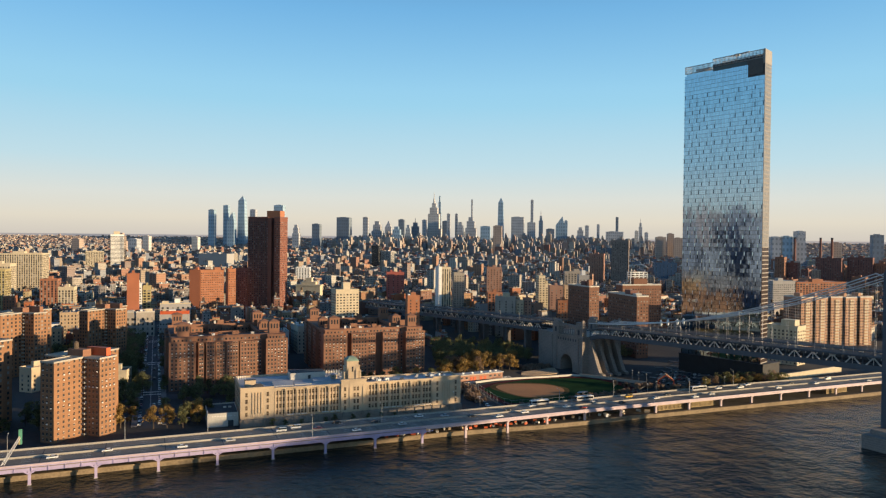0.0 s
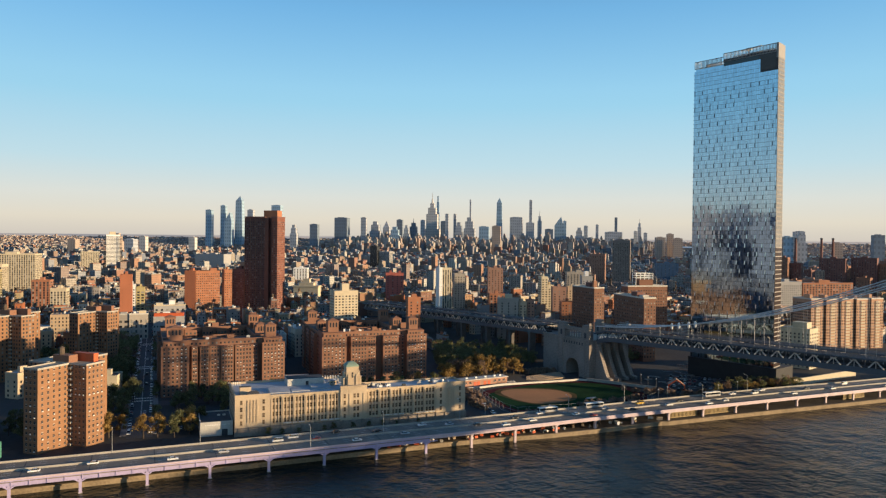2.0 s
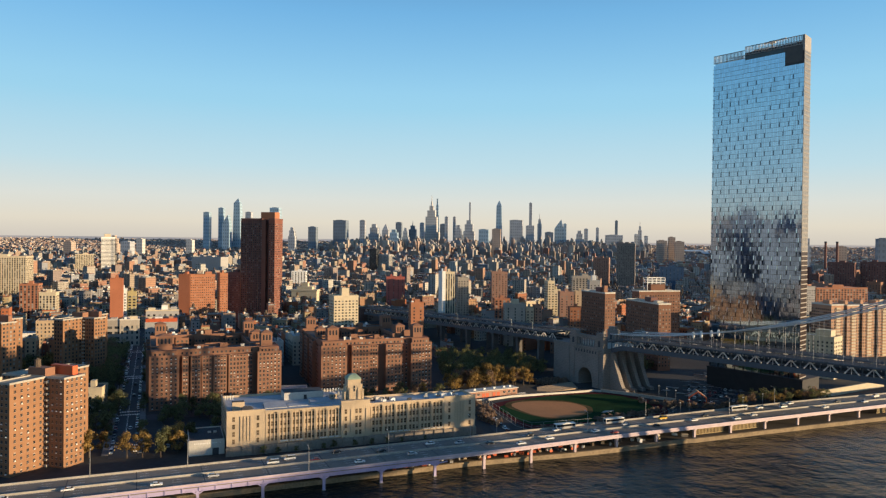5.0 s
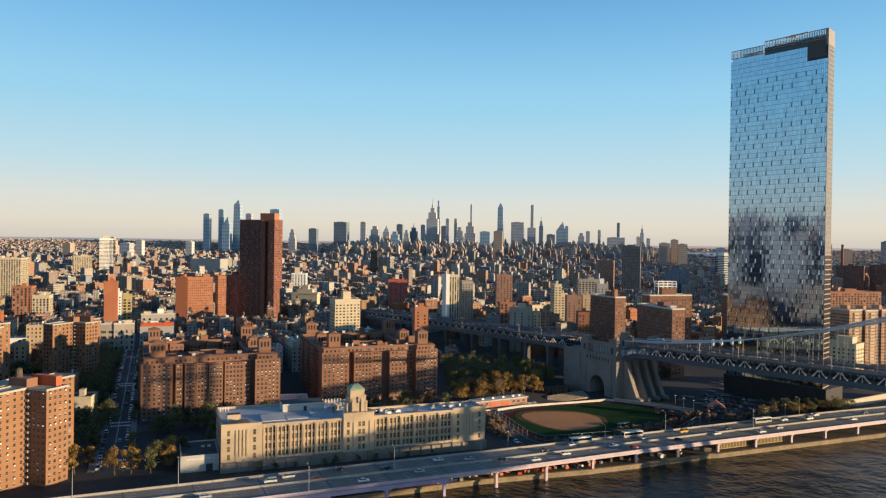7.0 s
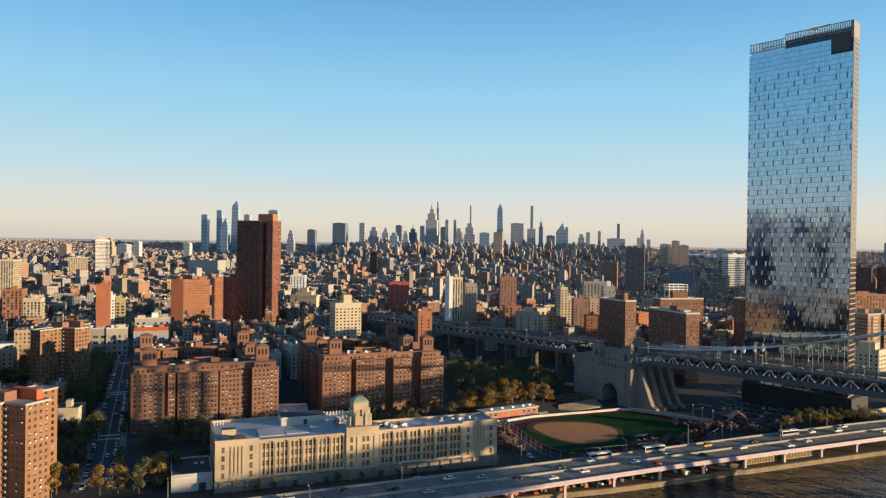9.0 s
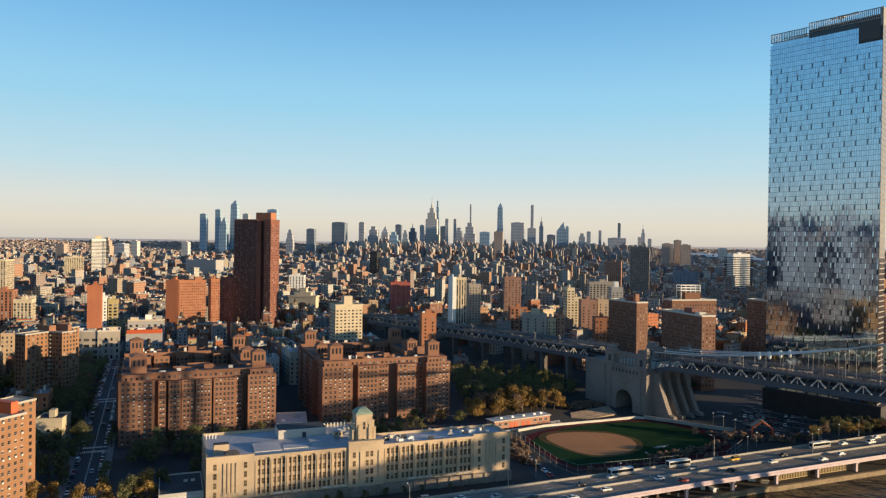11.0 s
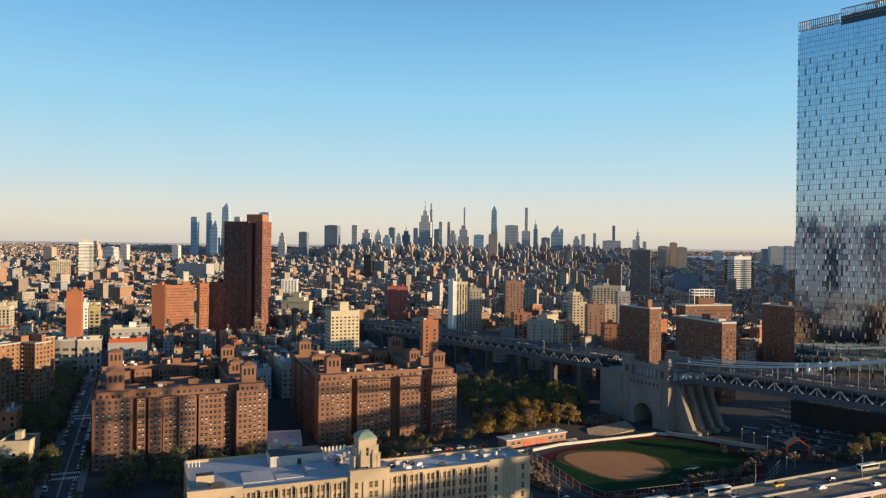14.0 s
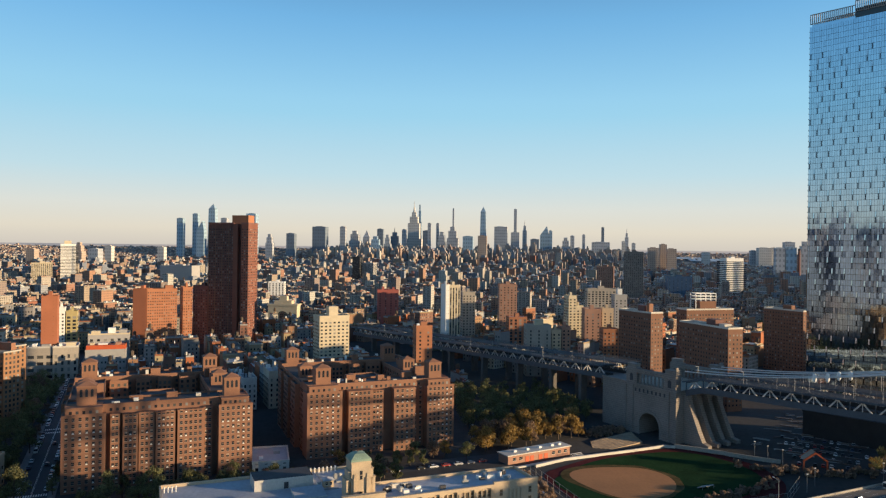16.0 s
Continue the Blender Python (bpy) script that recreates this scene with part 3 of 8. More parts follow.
    windows_joined(k, (131, 0), (131, 17), 3, 6.2, 3.4, 4, 1.8, 2.2)
    windows_joined(k, (131, 17), (70, 17), 14, 6.2, 3.4, 4, 1.8, 2.2)
    windows_joined(k, (70, 40), (0, 40), 15, 6.2, 3.4, 4, 1.8, 2.2)
    k.made("side_window", b, kind="stuff")
    k = Maker()
    k.face([(0.6, 0.1, H - 0.5), (69.4, 0.1, H - 0.5), (69.4, 39.4, H - 0.5), (0.6, 39.4, H - 0.5)], ROOF_PALE)
    k.face([(69.4, 0.1, H - 0.5), (130.4, 0.1, H - 0.5), (130.4, 16.4, H - 0.5), (69.4, 16.4, H - 0.5)], ROOF_PALE)
    k.made("roof", b, "pale silver-coated flat roof")
    # cupola: a square shaft with stepped corner buttresses and a low green roof
    c = Maker()
    c.box(61.0, 68.0, 5.0, 12.0, H - 1, H + 12.0, LIME)
    cup = c.made("cupola", b, "buff stone cupola")
    for x0, x1, top in ((59.4, 61.0, 5.6), (60.2, 61.0, 8.6), (68.0, 69.8, 6.2), (68.0, 69.0, 9.2)):
        c = Maker()
        c.box(x0, x1, 5.6, 11.4, H - 1, H + top, LIME), c.box(x0 - 0.15, x1 + 0.15, 5.45, 11.55, H + top, H + top + 0.35, LIME)
        c.made("buttress", cup)
    for x in (62.2, 66.8):
        c = Maker()
        c.box(x - 0.5, x + 0.5, 4.4, 5.0, H - 1, H + 6.8, LIME), c.box(x - 0.35, x + 0.35, 4.65, 5.0, H + 6.8, H + 8.0, LIME)
        c.made("corner_post", cup)
    c = Maker()
    c.box(60.8, 68.2, 4.8, 12.2, H + 11.6, H + 12.2, LIME, bottom=True)
    c.made("cornice", cup)
    c = Maker()
    eave, ridge = [(60.9, 4.9), (68.1, 4.9), (68.1, 12.1), (60.9, 12.1)], [(62.6, 6.6), (66.4, 6.6), (66.4, 10.4), (62.6, 10.4)]
    c.prism(eave, H + 12.2, H + 12.9, COPPER)
    for i in range(4):
        j = (i + 1) % 4
        c.face([(*eave[i], H + 12.9), (*eave[j], H + 12.9), (*ridge[j], H + 14.5), (*ridge[i], H + 14.5)], COPPER)
        c.face([(*ridge[i], H + 14.5), (*ridge[j], H + 14.5), (64.5, 8.5, H + 15.0)], COPPER)
    c.made("cupola_roof", b, "green copper cupola roof")
    piece("window", window_mesh(0.9, 3.0, LIME), cup, pose(64.5, 4.98, H + 6.0), "tall cupola window")
    piece("window", window_mesh(1.1, 1.6, LIME), cup, pose(64.5, 4.98, H + 0.2))
    # lettered strips on the terrace wall, too small to read
    g = Maker()
    g.box(0, 12, -0.08, 0, 0, 0.75, LIME, bottom=True)
    for i in range(14):
        if i not in (5, 9):
            g.box(0.5 + i * 0.8, 1.1 + i * 0.8, -0.12, -0.08, 0.12, 0.62, WHITE, bottom=True)
    sign = g.mesh("sign")
    for x in (25, 45, 82, 100.5):
        piece("sign", sign, b, pose(x, -0.72, 4.9), "white lettered strip")
    # things on the roof
    r = Maker()
    r.box(3, 9, 8, 12, H - 0.5, H + 3.6, LIME, ROOF_DARK)
    r.made("bulkhead", b, "buff roof bulkhead")
    r = Maker()                                        # black shed with a sloping roof behind the end pavilion
    r.prism([(7, 1.5), (12.5, 1.5), (12.5, 4.5), (7, 4.5)], H - 0.5, H + 1.4, ROOF_DARK)
    r.face([(6.8, 1.2, H + 1.4), (12.7, 1.2, H + 1.4), (11.2, 3, H + 2.6), (8.3, 3, H + 2.6)], ROOF_DARK), r.face([(12.7, 1.2, H + 1.4), (12.7, 4.8, H + 1.4), (11.2, 3, H + 2.6)], ROOF_DARK)
    r.face([(12.7, 4.8, H + 1.4), (6.8, 4.8, H + 1.4), (8.3, 3, H + 2.6), (11.2, 3, H + 2.6)], ROOF_DARK), r.face([(6.8, 4.8, H + 1.4), (6.8, 1.2, H + 1.4), (8.3, 3, H + 2.6)], ROOF_DARK)
    r.made("roof_shed", b, "black tarred roof shed")
    r = Maker()
    r.box(31, 52, 24, 35, H - 0.5, H + 3.4, CONC_LIGHT, ROOF_DARK)
    pent = r.made("penthouse", b, "pale penthouse with a black roof")
    r = Maker()
    r.box(41.4, 43, 23.9, 24, H - 0.4, H + 1.9, ROOF_DARK)
    r.made("door", pent, "dark door")
    for x0, x1, y0, y1, z in ((19, 30, 7, 17, 0.7), (43, 54, 11, 20, 0.9), (31, 41, 8, 13, 0.15)):
        r = Maker()                                    # sloping skylight housings
        r.prism([(x0, y0), (x1, y0), (x1, y1), (x0, y1)], H - 0.5, H - 0.2, CONC_LIGHT)
        r.face([(x0, y0, H - 0.2), (x1, y0, H - 0.2), (x1, y1, H + z), (x0, y1, H + z)], ROOF_PALE)
        r.face([(x1, y0, H - 0.2), (x1, y1, H - 0.2), (x1, y1, H + z)], CONC_LIGHT), r.face([(x0, y1, H - 0.2), (x0, y0, H - 0.2), (x0, y1, H + z)], CONC_LIGHT)
        r.made("skylight", b, "low sloping roof housing")
    r = Maker()
    r.box(55, 58.6, 20, 23, H - 0.5, H + 2.0, LIME)
    hut = r.made("roof_hut", b, "small buff roof hut")
    r = Maker()
    for q, w in (((54.6, 19.6), (59.0, 19.6)), ((59.0, 19.6), (59.0, 23.4)), ((59.0, 23.4), (54.6, 23.4)), ((54.6, 23.4), (54.6, 19.6))):
        r.face([(*q, H + 2.0), (*w, H + 2.0), (56.8, 21.5, H + 3.0)], ROOF_PALE)
    r.made("hipped_roof", hut)
    for x in (56.0, 57.6):
        piece("window", window_mesh(0.8, 1.0, WHITE), hut, pose(x, 19.98, H + 0.4))
    rr = random.Random(9)
    for i in range(34):                                # small plant scattered over both roofs
        x = rr.choice((rr.uniform(74, 128), rr.uniform(74, 128), rr.uniform(52, 68)))
        y = rr.uniform(2, 14) if x > 70 else rr.uniform(24, 37)
        w, d, h = rr.uniform(0.7, 3.4), rr.uniform(0.7, 2.2), rr.uniform(0.5, 1.7)
        r = Maker()
        r.box(-w / 2, w / 2, -d / 2, d / 2, 0, h, (WHITE, CONC_LIGHT, MAST, ROOF_DARK)[i % 4])
        if i % 3 == 0:
            r.box(-w * 0.3, w * 0.3, -d * 0.3, d * 0.3, h, h + 0.4, MAST)
        r.made("air_handler", b, "small rooftop air handler", at=pose(x, y, H - 0.5, 0, 0, rr.choice((0, 0, 20, 45))))
    for x0, x1, y0, y1 in ((72, 112, 1.2, 1.5), (60, 68, 14, 14.3), (46, 60, 17.6, 17.9), (56, 56.3, 18, 38)):
        r = Maker()
        r.box(x0, x1, y0, y1, H - 0.5, H - 0.2, MAST)
        r.made("roof_duct", b, "long grey roof pipe run")
    r = Maker()
    r.tube(0, 0, H - 0.5, H + 1.3, 0.2, 0.2, WHITE), r.tube(0, 0, H + 1.3, H + 1.6, 0.34, 0.3, WHITE)
    pipe = r.mesh("vent_pipe")
    for i in range(4):
        piece("vent_pipe", pipe, b, pose(1.5 + i * 1.3, 34, 0), "white vent pipe")
    for i in range(7):
        piece("vent_pipe", pipe, b, pose(54 + i * 1.6, 38, 0), "white vent pipe")
    # low annex beside the depot
    a = Maker()
    a.box(-17.5, -0.8, 4, 30, 0, 7.0, CONC_LIGHT)
    a.box(-17.1, -1.2, 4.5, 29.5, 7.0, 7.05, ROOF_DARK)
    for x0, x1, y0, y1 in ((-17.5, -0.8, 4, 4.4), (-17.5, -17.1, 4.4, 30), (-17.5, -0.8, 29.6, 30)):
        a.box(x0, x1, y0, y1, 7.0, 7.6, CONC_LIGHT)
    annex = a.made("annex", b, "low pale concrete annex with a black roof")
    for x in (-8, -5.2):
        a = Maker()
        a.box(x, x + 1.6, 19, 20.2, 7.05, 7.8, CONC_LIGHT)
        a.made("roof_vent", annex)
    a = Maker()                                        # lettering too small to read
    for i in range(15):
        if i not in (9, 13):
            a.box(-15 + i * 0.85, -14.45 + i * 0.85, 3.9, 4.0, 5.6, 6.2, WHITE, bottom=True)
    a.made("sign", annex, "white lettered strip", kind="stuff")
    a = Maker()
    a.box(-6.5, -3.5, 3.92, 4.0, 0, 3.4, ROOF_DARK)
    a.made("door", annex, "dark loading door")
    for s, t in ((15, 20), (50, 24), (85, 15), (120, 15)):
        p = at @ Vector((s, t, 0))
        keep_free(p.x, p.y, 40)


depot()


# ---- brick apartment towers with cross-shaped plans ----
def cross_tower(x, y, ang, H, floors, detailed, label, tank=False):
    """A tower of stepped wings; x, y is the front wing's right corner."""
    b = thing("apartment_tower", label, "apartment building", "brick towers by the river", at=pose(x, y, GZ, 0, 0, ang))
    plan = ((-9, 0, 0, 18.5), (-12.5, 11, 18.5, 30), (-18, -6, 30, 49), (-24, -12.5, 16, 31))
    for i, (x0, x1, y0, y1) in enumerate(plan):
        walls, roof, par = Maker(), Maker(), Maker()
        walls.box(x0, x1, y0, y1, 0, H - 0.02 * i, BRICK_TAN)
        for a0, a1, b0, b1 in ((x0 - 0.2, x1 + 0.2, y0 - 0.2, y0 + 0.25), (x0 - 0.2, x1 + 0.2, y1 - 0.25, y1 + 0.2), (x0 - 0.2, x0 + 0.25, y0 + 0.25, y1 - 0.25), (x1 - 0.25, x1 + 0.2, y0 + 0.25, y1 - 0.25)):
            par.box(a0, a1, b0, b1, H - 0.35, H + 0.6 - 0.02 * i, CONC, bottom=True)
        roof.face([(x0 + 0.2, y0 + 0.2, H + 0.05 + 0.01 * i), (x1 - 0.2, y0 + 0.2, H + 0.05 + 0.01 * i), (x1 - 0.2, y1 - 0.2, H + 0.05 + 0.01 * i), (x0 + 0.2, y1 - 0.2, H + 0.05 + 0.01 * i)], ROOF_TAN)
        wing = walls.made("wing", b, "orange-tan brick wing")
        par.made("parapet", wing, "concrete parapet"), roof.made("roof", wing, "gravel roof")
    k = Maker()
    k.box(-12, -1.5, 19.5, 25, H, H + 3.8, BRICK)
    k.made("bulkhead", b, "brick roof bulkhead")
    k = Maker()
    k.tube(-9, 22, H + 3.8, H + 7.0, 1.5, 1.4, BARK, 10), k.tube(-9, 22, H + 7.0, H + 8.0, 1.6, 0.1, BARK, 10, False)
    k.made("water_tank", b, "small wooden roof tank")
    k = Maker()
    k.box(-6, 7.5, 26.5, 29.5, H + 0.1, H + 4.4, RED_PAINT if tank else BRICK)
    k.made("tank_house", b, "red-orange roof tank house" if tank else "brick roof tank house")
    step = H / floors
    faces = (((0, 0.3), (0, 18.2), 5), ((-9, 0), (0, 0), 3), ((0, 18.5), (11, 18.5), 4), ((11, 18.5), (11, 30), 4), ((-6, 30), (-6, 49), 5))
    me = [window_mesh(1.05, 1.25), window_mesh(1.05, 1.25, cooler=True), window_mesh(1.05, 1.25, blind=True), window_mesh(1.05, 1.25)]
    j = Maker()
    for n, (p, q, cols) in enumerate(faces):
        if detailed and n < 4:
            row_of_windows(b, me, p, q, cols, 1.1, step, floors, 0.7)
        else:
            windows_joined(j, p, q, cols, 1.1, step, floors, inset=0.7)
    windows_joined(j, (-24, 31), (-24, 16), 5, 1.1, step, floors), windows_joined(j, (-24, 16), (-12.5, 16), 4, 1.1, step, floors), windows_joined(j, (-9, 16), (-9, 0), 5, 1.1, step, floors)
    j.made("side_window", b, kind="stuff")
    k = Maker()                                        # light balcony strip in the inner corner
    for f in range(floors):
        k.box(-0.02, 2.0, 17.2, 18.5, 0.2 + f * step, 1.1 + f * step, CONC, bottom=True)
    k.made("balcony_strip", b, "strip of small balconies", kind="stuff")
    p = b.matrix_basis @ Vector((-4, 24, 0))
    keep_free(p.x, p.y, 34)
    return b


cross_tower(-198, 369, -20, 41, 15, True, "tall orange-tan brick apartment tower with pale parapets", True)
cross_tower(-257, 366, -20, 46, 16, False, "orange-tan brick apartment tower beside the road")
cross_tower(-322, 528, -20, 47, 17, False, "sunlit tan brick apartment tower with stepped wings")
cross_tower(-290, 592, -20, 44, 16, False, "tan brick apartment tower half in shade")


# ---- brick courtyard blocks ----
def courtyard_block(x, y, ang, pavilions, cols, label):
    b = thing("apartment_block", label, "apartment building", "brick courtyard blocks", at=pose(x, y, GZ, 0, 0, ang))
    H, W, D, floors = 32.5, 80.0, 96.0, 12
    step = H / floors
    # front wing and, round the court, the side and rear wings
    wings = [(1, W - 1, 6.0, 21, H + 3.0), (1, 16, 19, D - 14, H + 1.5), (W - 16, W - 1, 19, D - 14, H + 1.4), (1, W - 1, D - 14, D, H + 2.6), (32, 48, 19, 44, H + 1.2)]
    wings += [(-1.6, 1.2, y0, y1, H + 0.4) for y0, y1 in ((25, 38), (46, 60), (68, 80))]                     # bays on the outer side
    wings += [(x0, x1, D - 18, D - 13.5, H + 0.8 + 0.1 * i) for i, (x0, x1) in enumerate(((18, 27), (31, 38), (42, 49), (53, 62)))]   # bays on the court's far side
    for x0, x1, y0, y1, h in wings:
        wall, trim, roof = Maker(), Maker(), Maker()
        wall.box(x0, x1, y0, y1, 0, h, BRICK)
        roof.face([(x0 + 0.4, y0 + 0.4, h + 0.02), (x1 - 0.4, y0 + 0.4, h + 0.02), (x1 - 0.4, y1 - 0.4, h + 0.02), (x0 + 0.4, y1 - 0.4, h + 0.02)], ROOF_DARK)
        for a in ((x0, x1, y0, y0 + 0.4), (x0, x1, y1 - 0.4, y1), (x0, x0 + 0.4, y0 + 0.4, y1 - 0.4), (x1 - 0.4, x1, y0 + 0.4, y1 - 0.4)):
            trim.box(*a, h, h + 0.9, BRICK)
        wing = wall.made("wing", b, "red-brown brick wing")
        trim.made("parapet", wing), roof.made("roof", wing, "black tar roof")
    me = [window_mesh(1.15, 1.45), window_mesh(1.15, 1.45, cooler=True), window_mesh(1.15, 1.45, blind=True), window_mesh(1.15, 1.45)]
    for i, (x0, x1, y0, h) in enumerate(pavilions):
        wall, trim, loft = Maker(), Maker(), Maker()
        wall.box(x0, x1, y0, 11, 0, h, BRICK)
        trim.box(x0 - 0.15, x1 + 0.15, y0 - 0.15, 11, h, h + 0.5, BRICK)
        pav = wall.made("pavilion", b, "red-brown brick pavilion")
        row_of_windows(b, me, (x0, y0), (x1, y0), cols[i], 1.1, step, 12, 0.75)
        trim.made("cornice", pav)
        if i not in (0, len(pavilions) - 1):
            continue
        loft.box(x0 + 1.4, x1 - 1.4, y0 + 2.4, 12, h, H + 3.4, BRICK)
        loft.made("setback_storey", pav)
        top = Maker()
        windows_joined(top, (x0 + 1.4, y0 + 2.4), (x1 - 1.4, y0 + 2.4), max(1, cols[i] - 1), h + 0.9, step, 1, 1.1, 1.3, inset=0.8)
        top.box(x0 + 1.2, x1 - 1.2, y0 + 2.2, 12.2, H + 3.2, H + 3.7, BRICK, bottom=True)
        top.box(x0, x1, y0, y0 + 0.35, h + 0.5, h + 1.1, BRICK)
        top.made("setback_front", pav)
    gaps = [(a[1], c[0]) for a, c in zip(pavilions, pavilions[1:])]
    j = Maker()
    for x0, x1 in gaps:
        if x1 - x0 > 6:
            row_of_windows(b, me, (x0, 6.0), (x1, 6.0), int((x1 - x0) / 2.9), 1.1, step, 12, 0.6)
    windows_joined(j, (18, 6.0), (W - 17, 6.0), 17, H + 0.6, step, 1, 1.1, 1.3)
    for x0, x1, y0, y1 in ((16, W - 16, D - 14, D - 14), (1, W - 1, D - 14 - 60, D - 14 - 60)):
        windows_joined(j, (x0, D - 14), (x1, D - 14), 14, 1.1, step, 12)
    windows_joined(j, (1, D), (1, 6), 28, 1.1, step, 12)
    windows_joined(j, (W - 1, 6), (W - 1, D), 28, 1.1, step, 12)
    windows_joined(j, (16, 19), (16, D - 14), 18, 1.1, step, 12)
    windows_joined(j, (W - 16, D - 14), (W - 16, 19), 18, 1.1, step, 12)
    windows_joined(j, (W - 1, D), (1, D), 24, 1.1, step, 12)
    for y0, y1 in ((25, 38), (46, 60), (68, 80)):
        windows_joined(j, (-1.6, y1), (-1.6, y0), 5, 1.1, step, 12)
    for x0, x1 in ((18, 27), (31, 38), (42, 49), (53, 62)):
        windows_joined(j, (x0, D - 18), (x1, D - 18), 3, 1.1, step, 12)
    j.made("side_window", b, kind="stuff")
    rb = random.Random(int(abs(y)))
    for _ in range(14):                                # stair and lift houses on the roofs
        vx, vy = rb.choice(((rb.uniform(18, 58), rb.uniform(11, 16)), (rb.uniform(3, 11), rb.uniform(24, 76)), (rb.uniform(66, 74), rb.uniform(24, 76)), (rb.uniform(16, 60), rb.uniform(D - 12, D - 6))))
        w, d, h = rb.uniform(2.5, 6), rb.uniform(2.5, 5), rb.uniform(2.6, 5.0)
        o = Maker()
        o.box(vx, vx + w, vy, vy + d, H, H + 1.5 + h, BRICK, ROOF_DARK), o.box(vx - 0.15, vx + w + 0.15, vy - 0.15, vy, H + 1.5 + h, H + 1.9 + h, BRICK)
        o.made("stair_house", b, "brick stair house on the roof")
    # belvederes with arched openings
    for cx, cy, s, top in ((9.5, 10.5, 7.8, H + 13), (W - 8.5, 10.5, 7.2, H + 13), (8, D - 8, 7.5, H + 12), (W - 10, D - 8, 7.5, H + 12), (8, 46, 7, H + 8.5), (W - 9, 52, 7, H + 8.5)):
        t = Maker()
        a = s / 2
        t.box(cx - a, cx + a, cy - a, cy + a, H, top - 1.4, BRICK)
        t.box(cx - a - 0.25, cx + a + 0.25, cy - a - 0.25, cy + a + 0.25, top - 1.4, top - 0.8, BRICK)
        for sx in (-1, 1):
            n = len(t.v)
            t.v += [(cx - a, cy, top - 0.8), (cx, cy, top + 1.0), (cx + a, cy, top - 0.8)]
            t.f.append((n, n + 1, n + 2)), t.m.append(t.slot(BRICK))
        t.face([(cx - a, cy - a, top - 0.8), (cx + a, cy - a, top - 0.8), (cx, cy, top + 1.0)], BRICK)
        t.face([(cx + a, cy - a, top - 0.8), (cx + a, cy + a, top - 0.8), (cx, cy, top + 1.0)], BRICK)
        t.face([(cx - a, cy + a, top - 0.8), (cx - a, cy - a, top - 0.8), (cx, cy, top + 1.0)], BRICK)
        t.face([(cx + a, cy + a, top - 0.8), (cx - a, cy + a, top - 0.8), (cx, cy, top + 1.0)], BRICK)
        tw = t.made("belvedere", b, "brick roof belvedere with arched openings")
        for i in (-1, 0, 1):
            o = Maker()
            w, z0, z1, ox = 1.1, top - 5.6, top - 2.6, cx + i * s * 0.28
            o.face([(ox - w / 2, cy - a - 0.05, z0), (ox + w / 2, cy - a - 0.05, z0), (ox + w / 2, cy - a - 0.05, z1), (ox, cy - a - 0.05, z1 + 0.5), (ox - w / 2, cy - a - 0.05, z1)], GLASS)
            o.made("arched_opening", tw)
            o = Maker()
            oy = cy + i * s * 0.28
            o.face([(cx + a + 0.05, oy - w / 2, z0), (cx + a + 0.05, oy + w / 2, z0), (cx + a + 0.05, oy + w / 2, z1), (cx + a + 0.05, oy, z1 + 0.5), (cx + a + 0.05, oy - w / 2, z1)], GLASS)
            o.made("arched_opening", tw)
    v = Maker()
    rnd = random.Random(int(x))
    for i in range(26):
        vx, vy = rnd.uniform(3, W - 4), rnd.choice((rnd.uniform(8, 17), rnd.uniform(D - 12, D - 3)))
        v.box(vx, vx + rnd.uniform(0.6, 2.4), vy, vy + rnd.uniform(0.6, 2), H + 2, H + rnd.uniform(3.6, 5.4), rnd.choice((BRICK, CONC_LIGHT, WHITE)))
    v.made("roof_vent", b, kind="stuff")
    at = b.matrix_basis
    for s, t in ((15, 20), (45, 20), (70, 20), (15, 55), (45, 55), (70, 55), (15, 85), (45, 85), (70, 85)):
        p = at @ Vector((s, t, 0))
        keep_free(p.x, p.y, 26)


courtyard_block(-187, 494, 22.0, [(0, 17.3, 0, 32.5), (19.2, 22.9, 2.6, 31.8), (24.2, 30.4, 2.0, 31.5), (30.8, 37.4, 2.9, 31.7), (37.8, 46, 2.0, 31.5), (47, 58.4, 2.1, 31.6), (58.5, 62.3, 3.9, 31.8), (64.8, 80, 0, 32.5)], (6, 2, 3, 3, 4, 5, 2, 6),
                "large red-brown brick courtyard apartment block with roof belvederes")
courtyard_block(-90.5, 546, 20.0, [(0, 18, 0, 32.5), (21.5, 34, 0.6, 32.5), (34.6, 41, 3.2, 31.6), (46, 58, 0.6, 32.5), (64.5, 80, 0, 32.5)], (6, 5, 3, 4, 6),
                "red-brown brick courtyard apartment block by the playground")
# ---- suspension bridge: anchorage, trusses, cables, tower ----
BA = -60.0                                  # the bridge's angle, towards the river
BO = Vector((115.75, 585.5, 5.46))          # river end of the anchorage, at the near truss; heights below are over its own datum
BD = Vector((math.cos(radians(BA)), math.sin(radians(BA)), 0))
SPAN = 238.0                                # anchorage to tower


def deck_low(s):
    """Height of the truss's lower chord at s metres from the anchorage towards the river."""
    return 28.0 + 0.04 * s - 0.00009 * max(0.0, s - 232) ** 2 if s > 0 else 24.9 - 0.032 * max(0.0, -s - 60)


BRIDGE = pose(BO.x, BO.y, BO.z, 0, 0, BA) @ Matrix.Scale(0.95, 4)   # x towards the river, y across


def bridge_at(s, w, z):
    p = BRIDGE @ Vector((s, w, 0))
    return (p.x, p.y, z)


BLACK_STEEL = material("near_black_steel", (0.035, 0.038, 0.042), 0.7, vary=0.3, scale=0.2, fine=1.5)


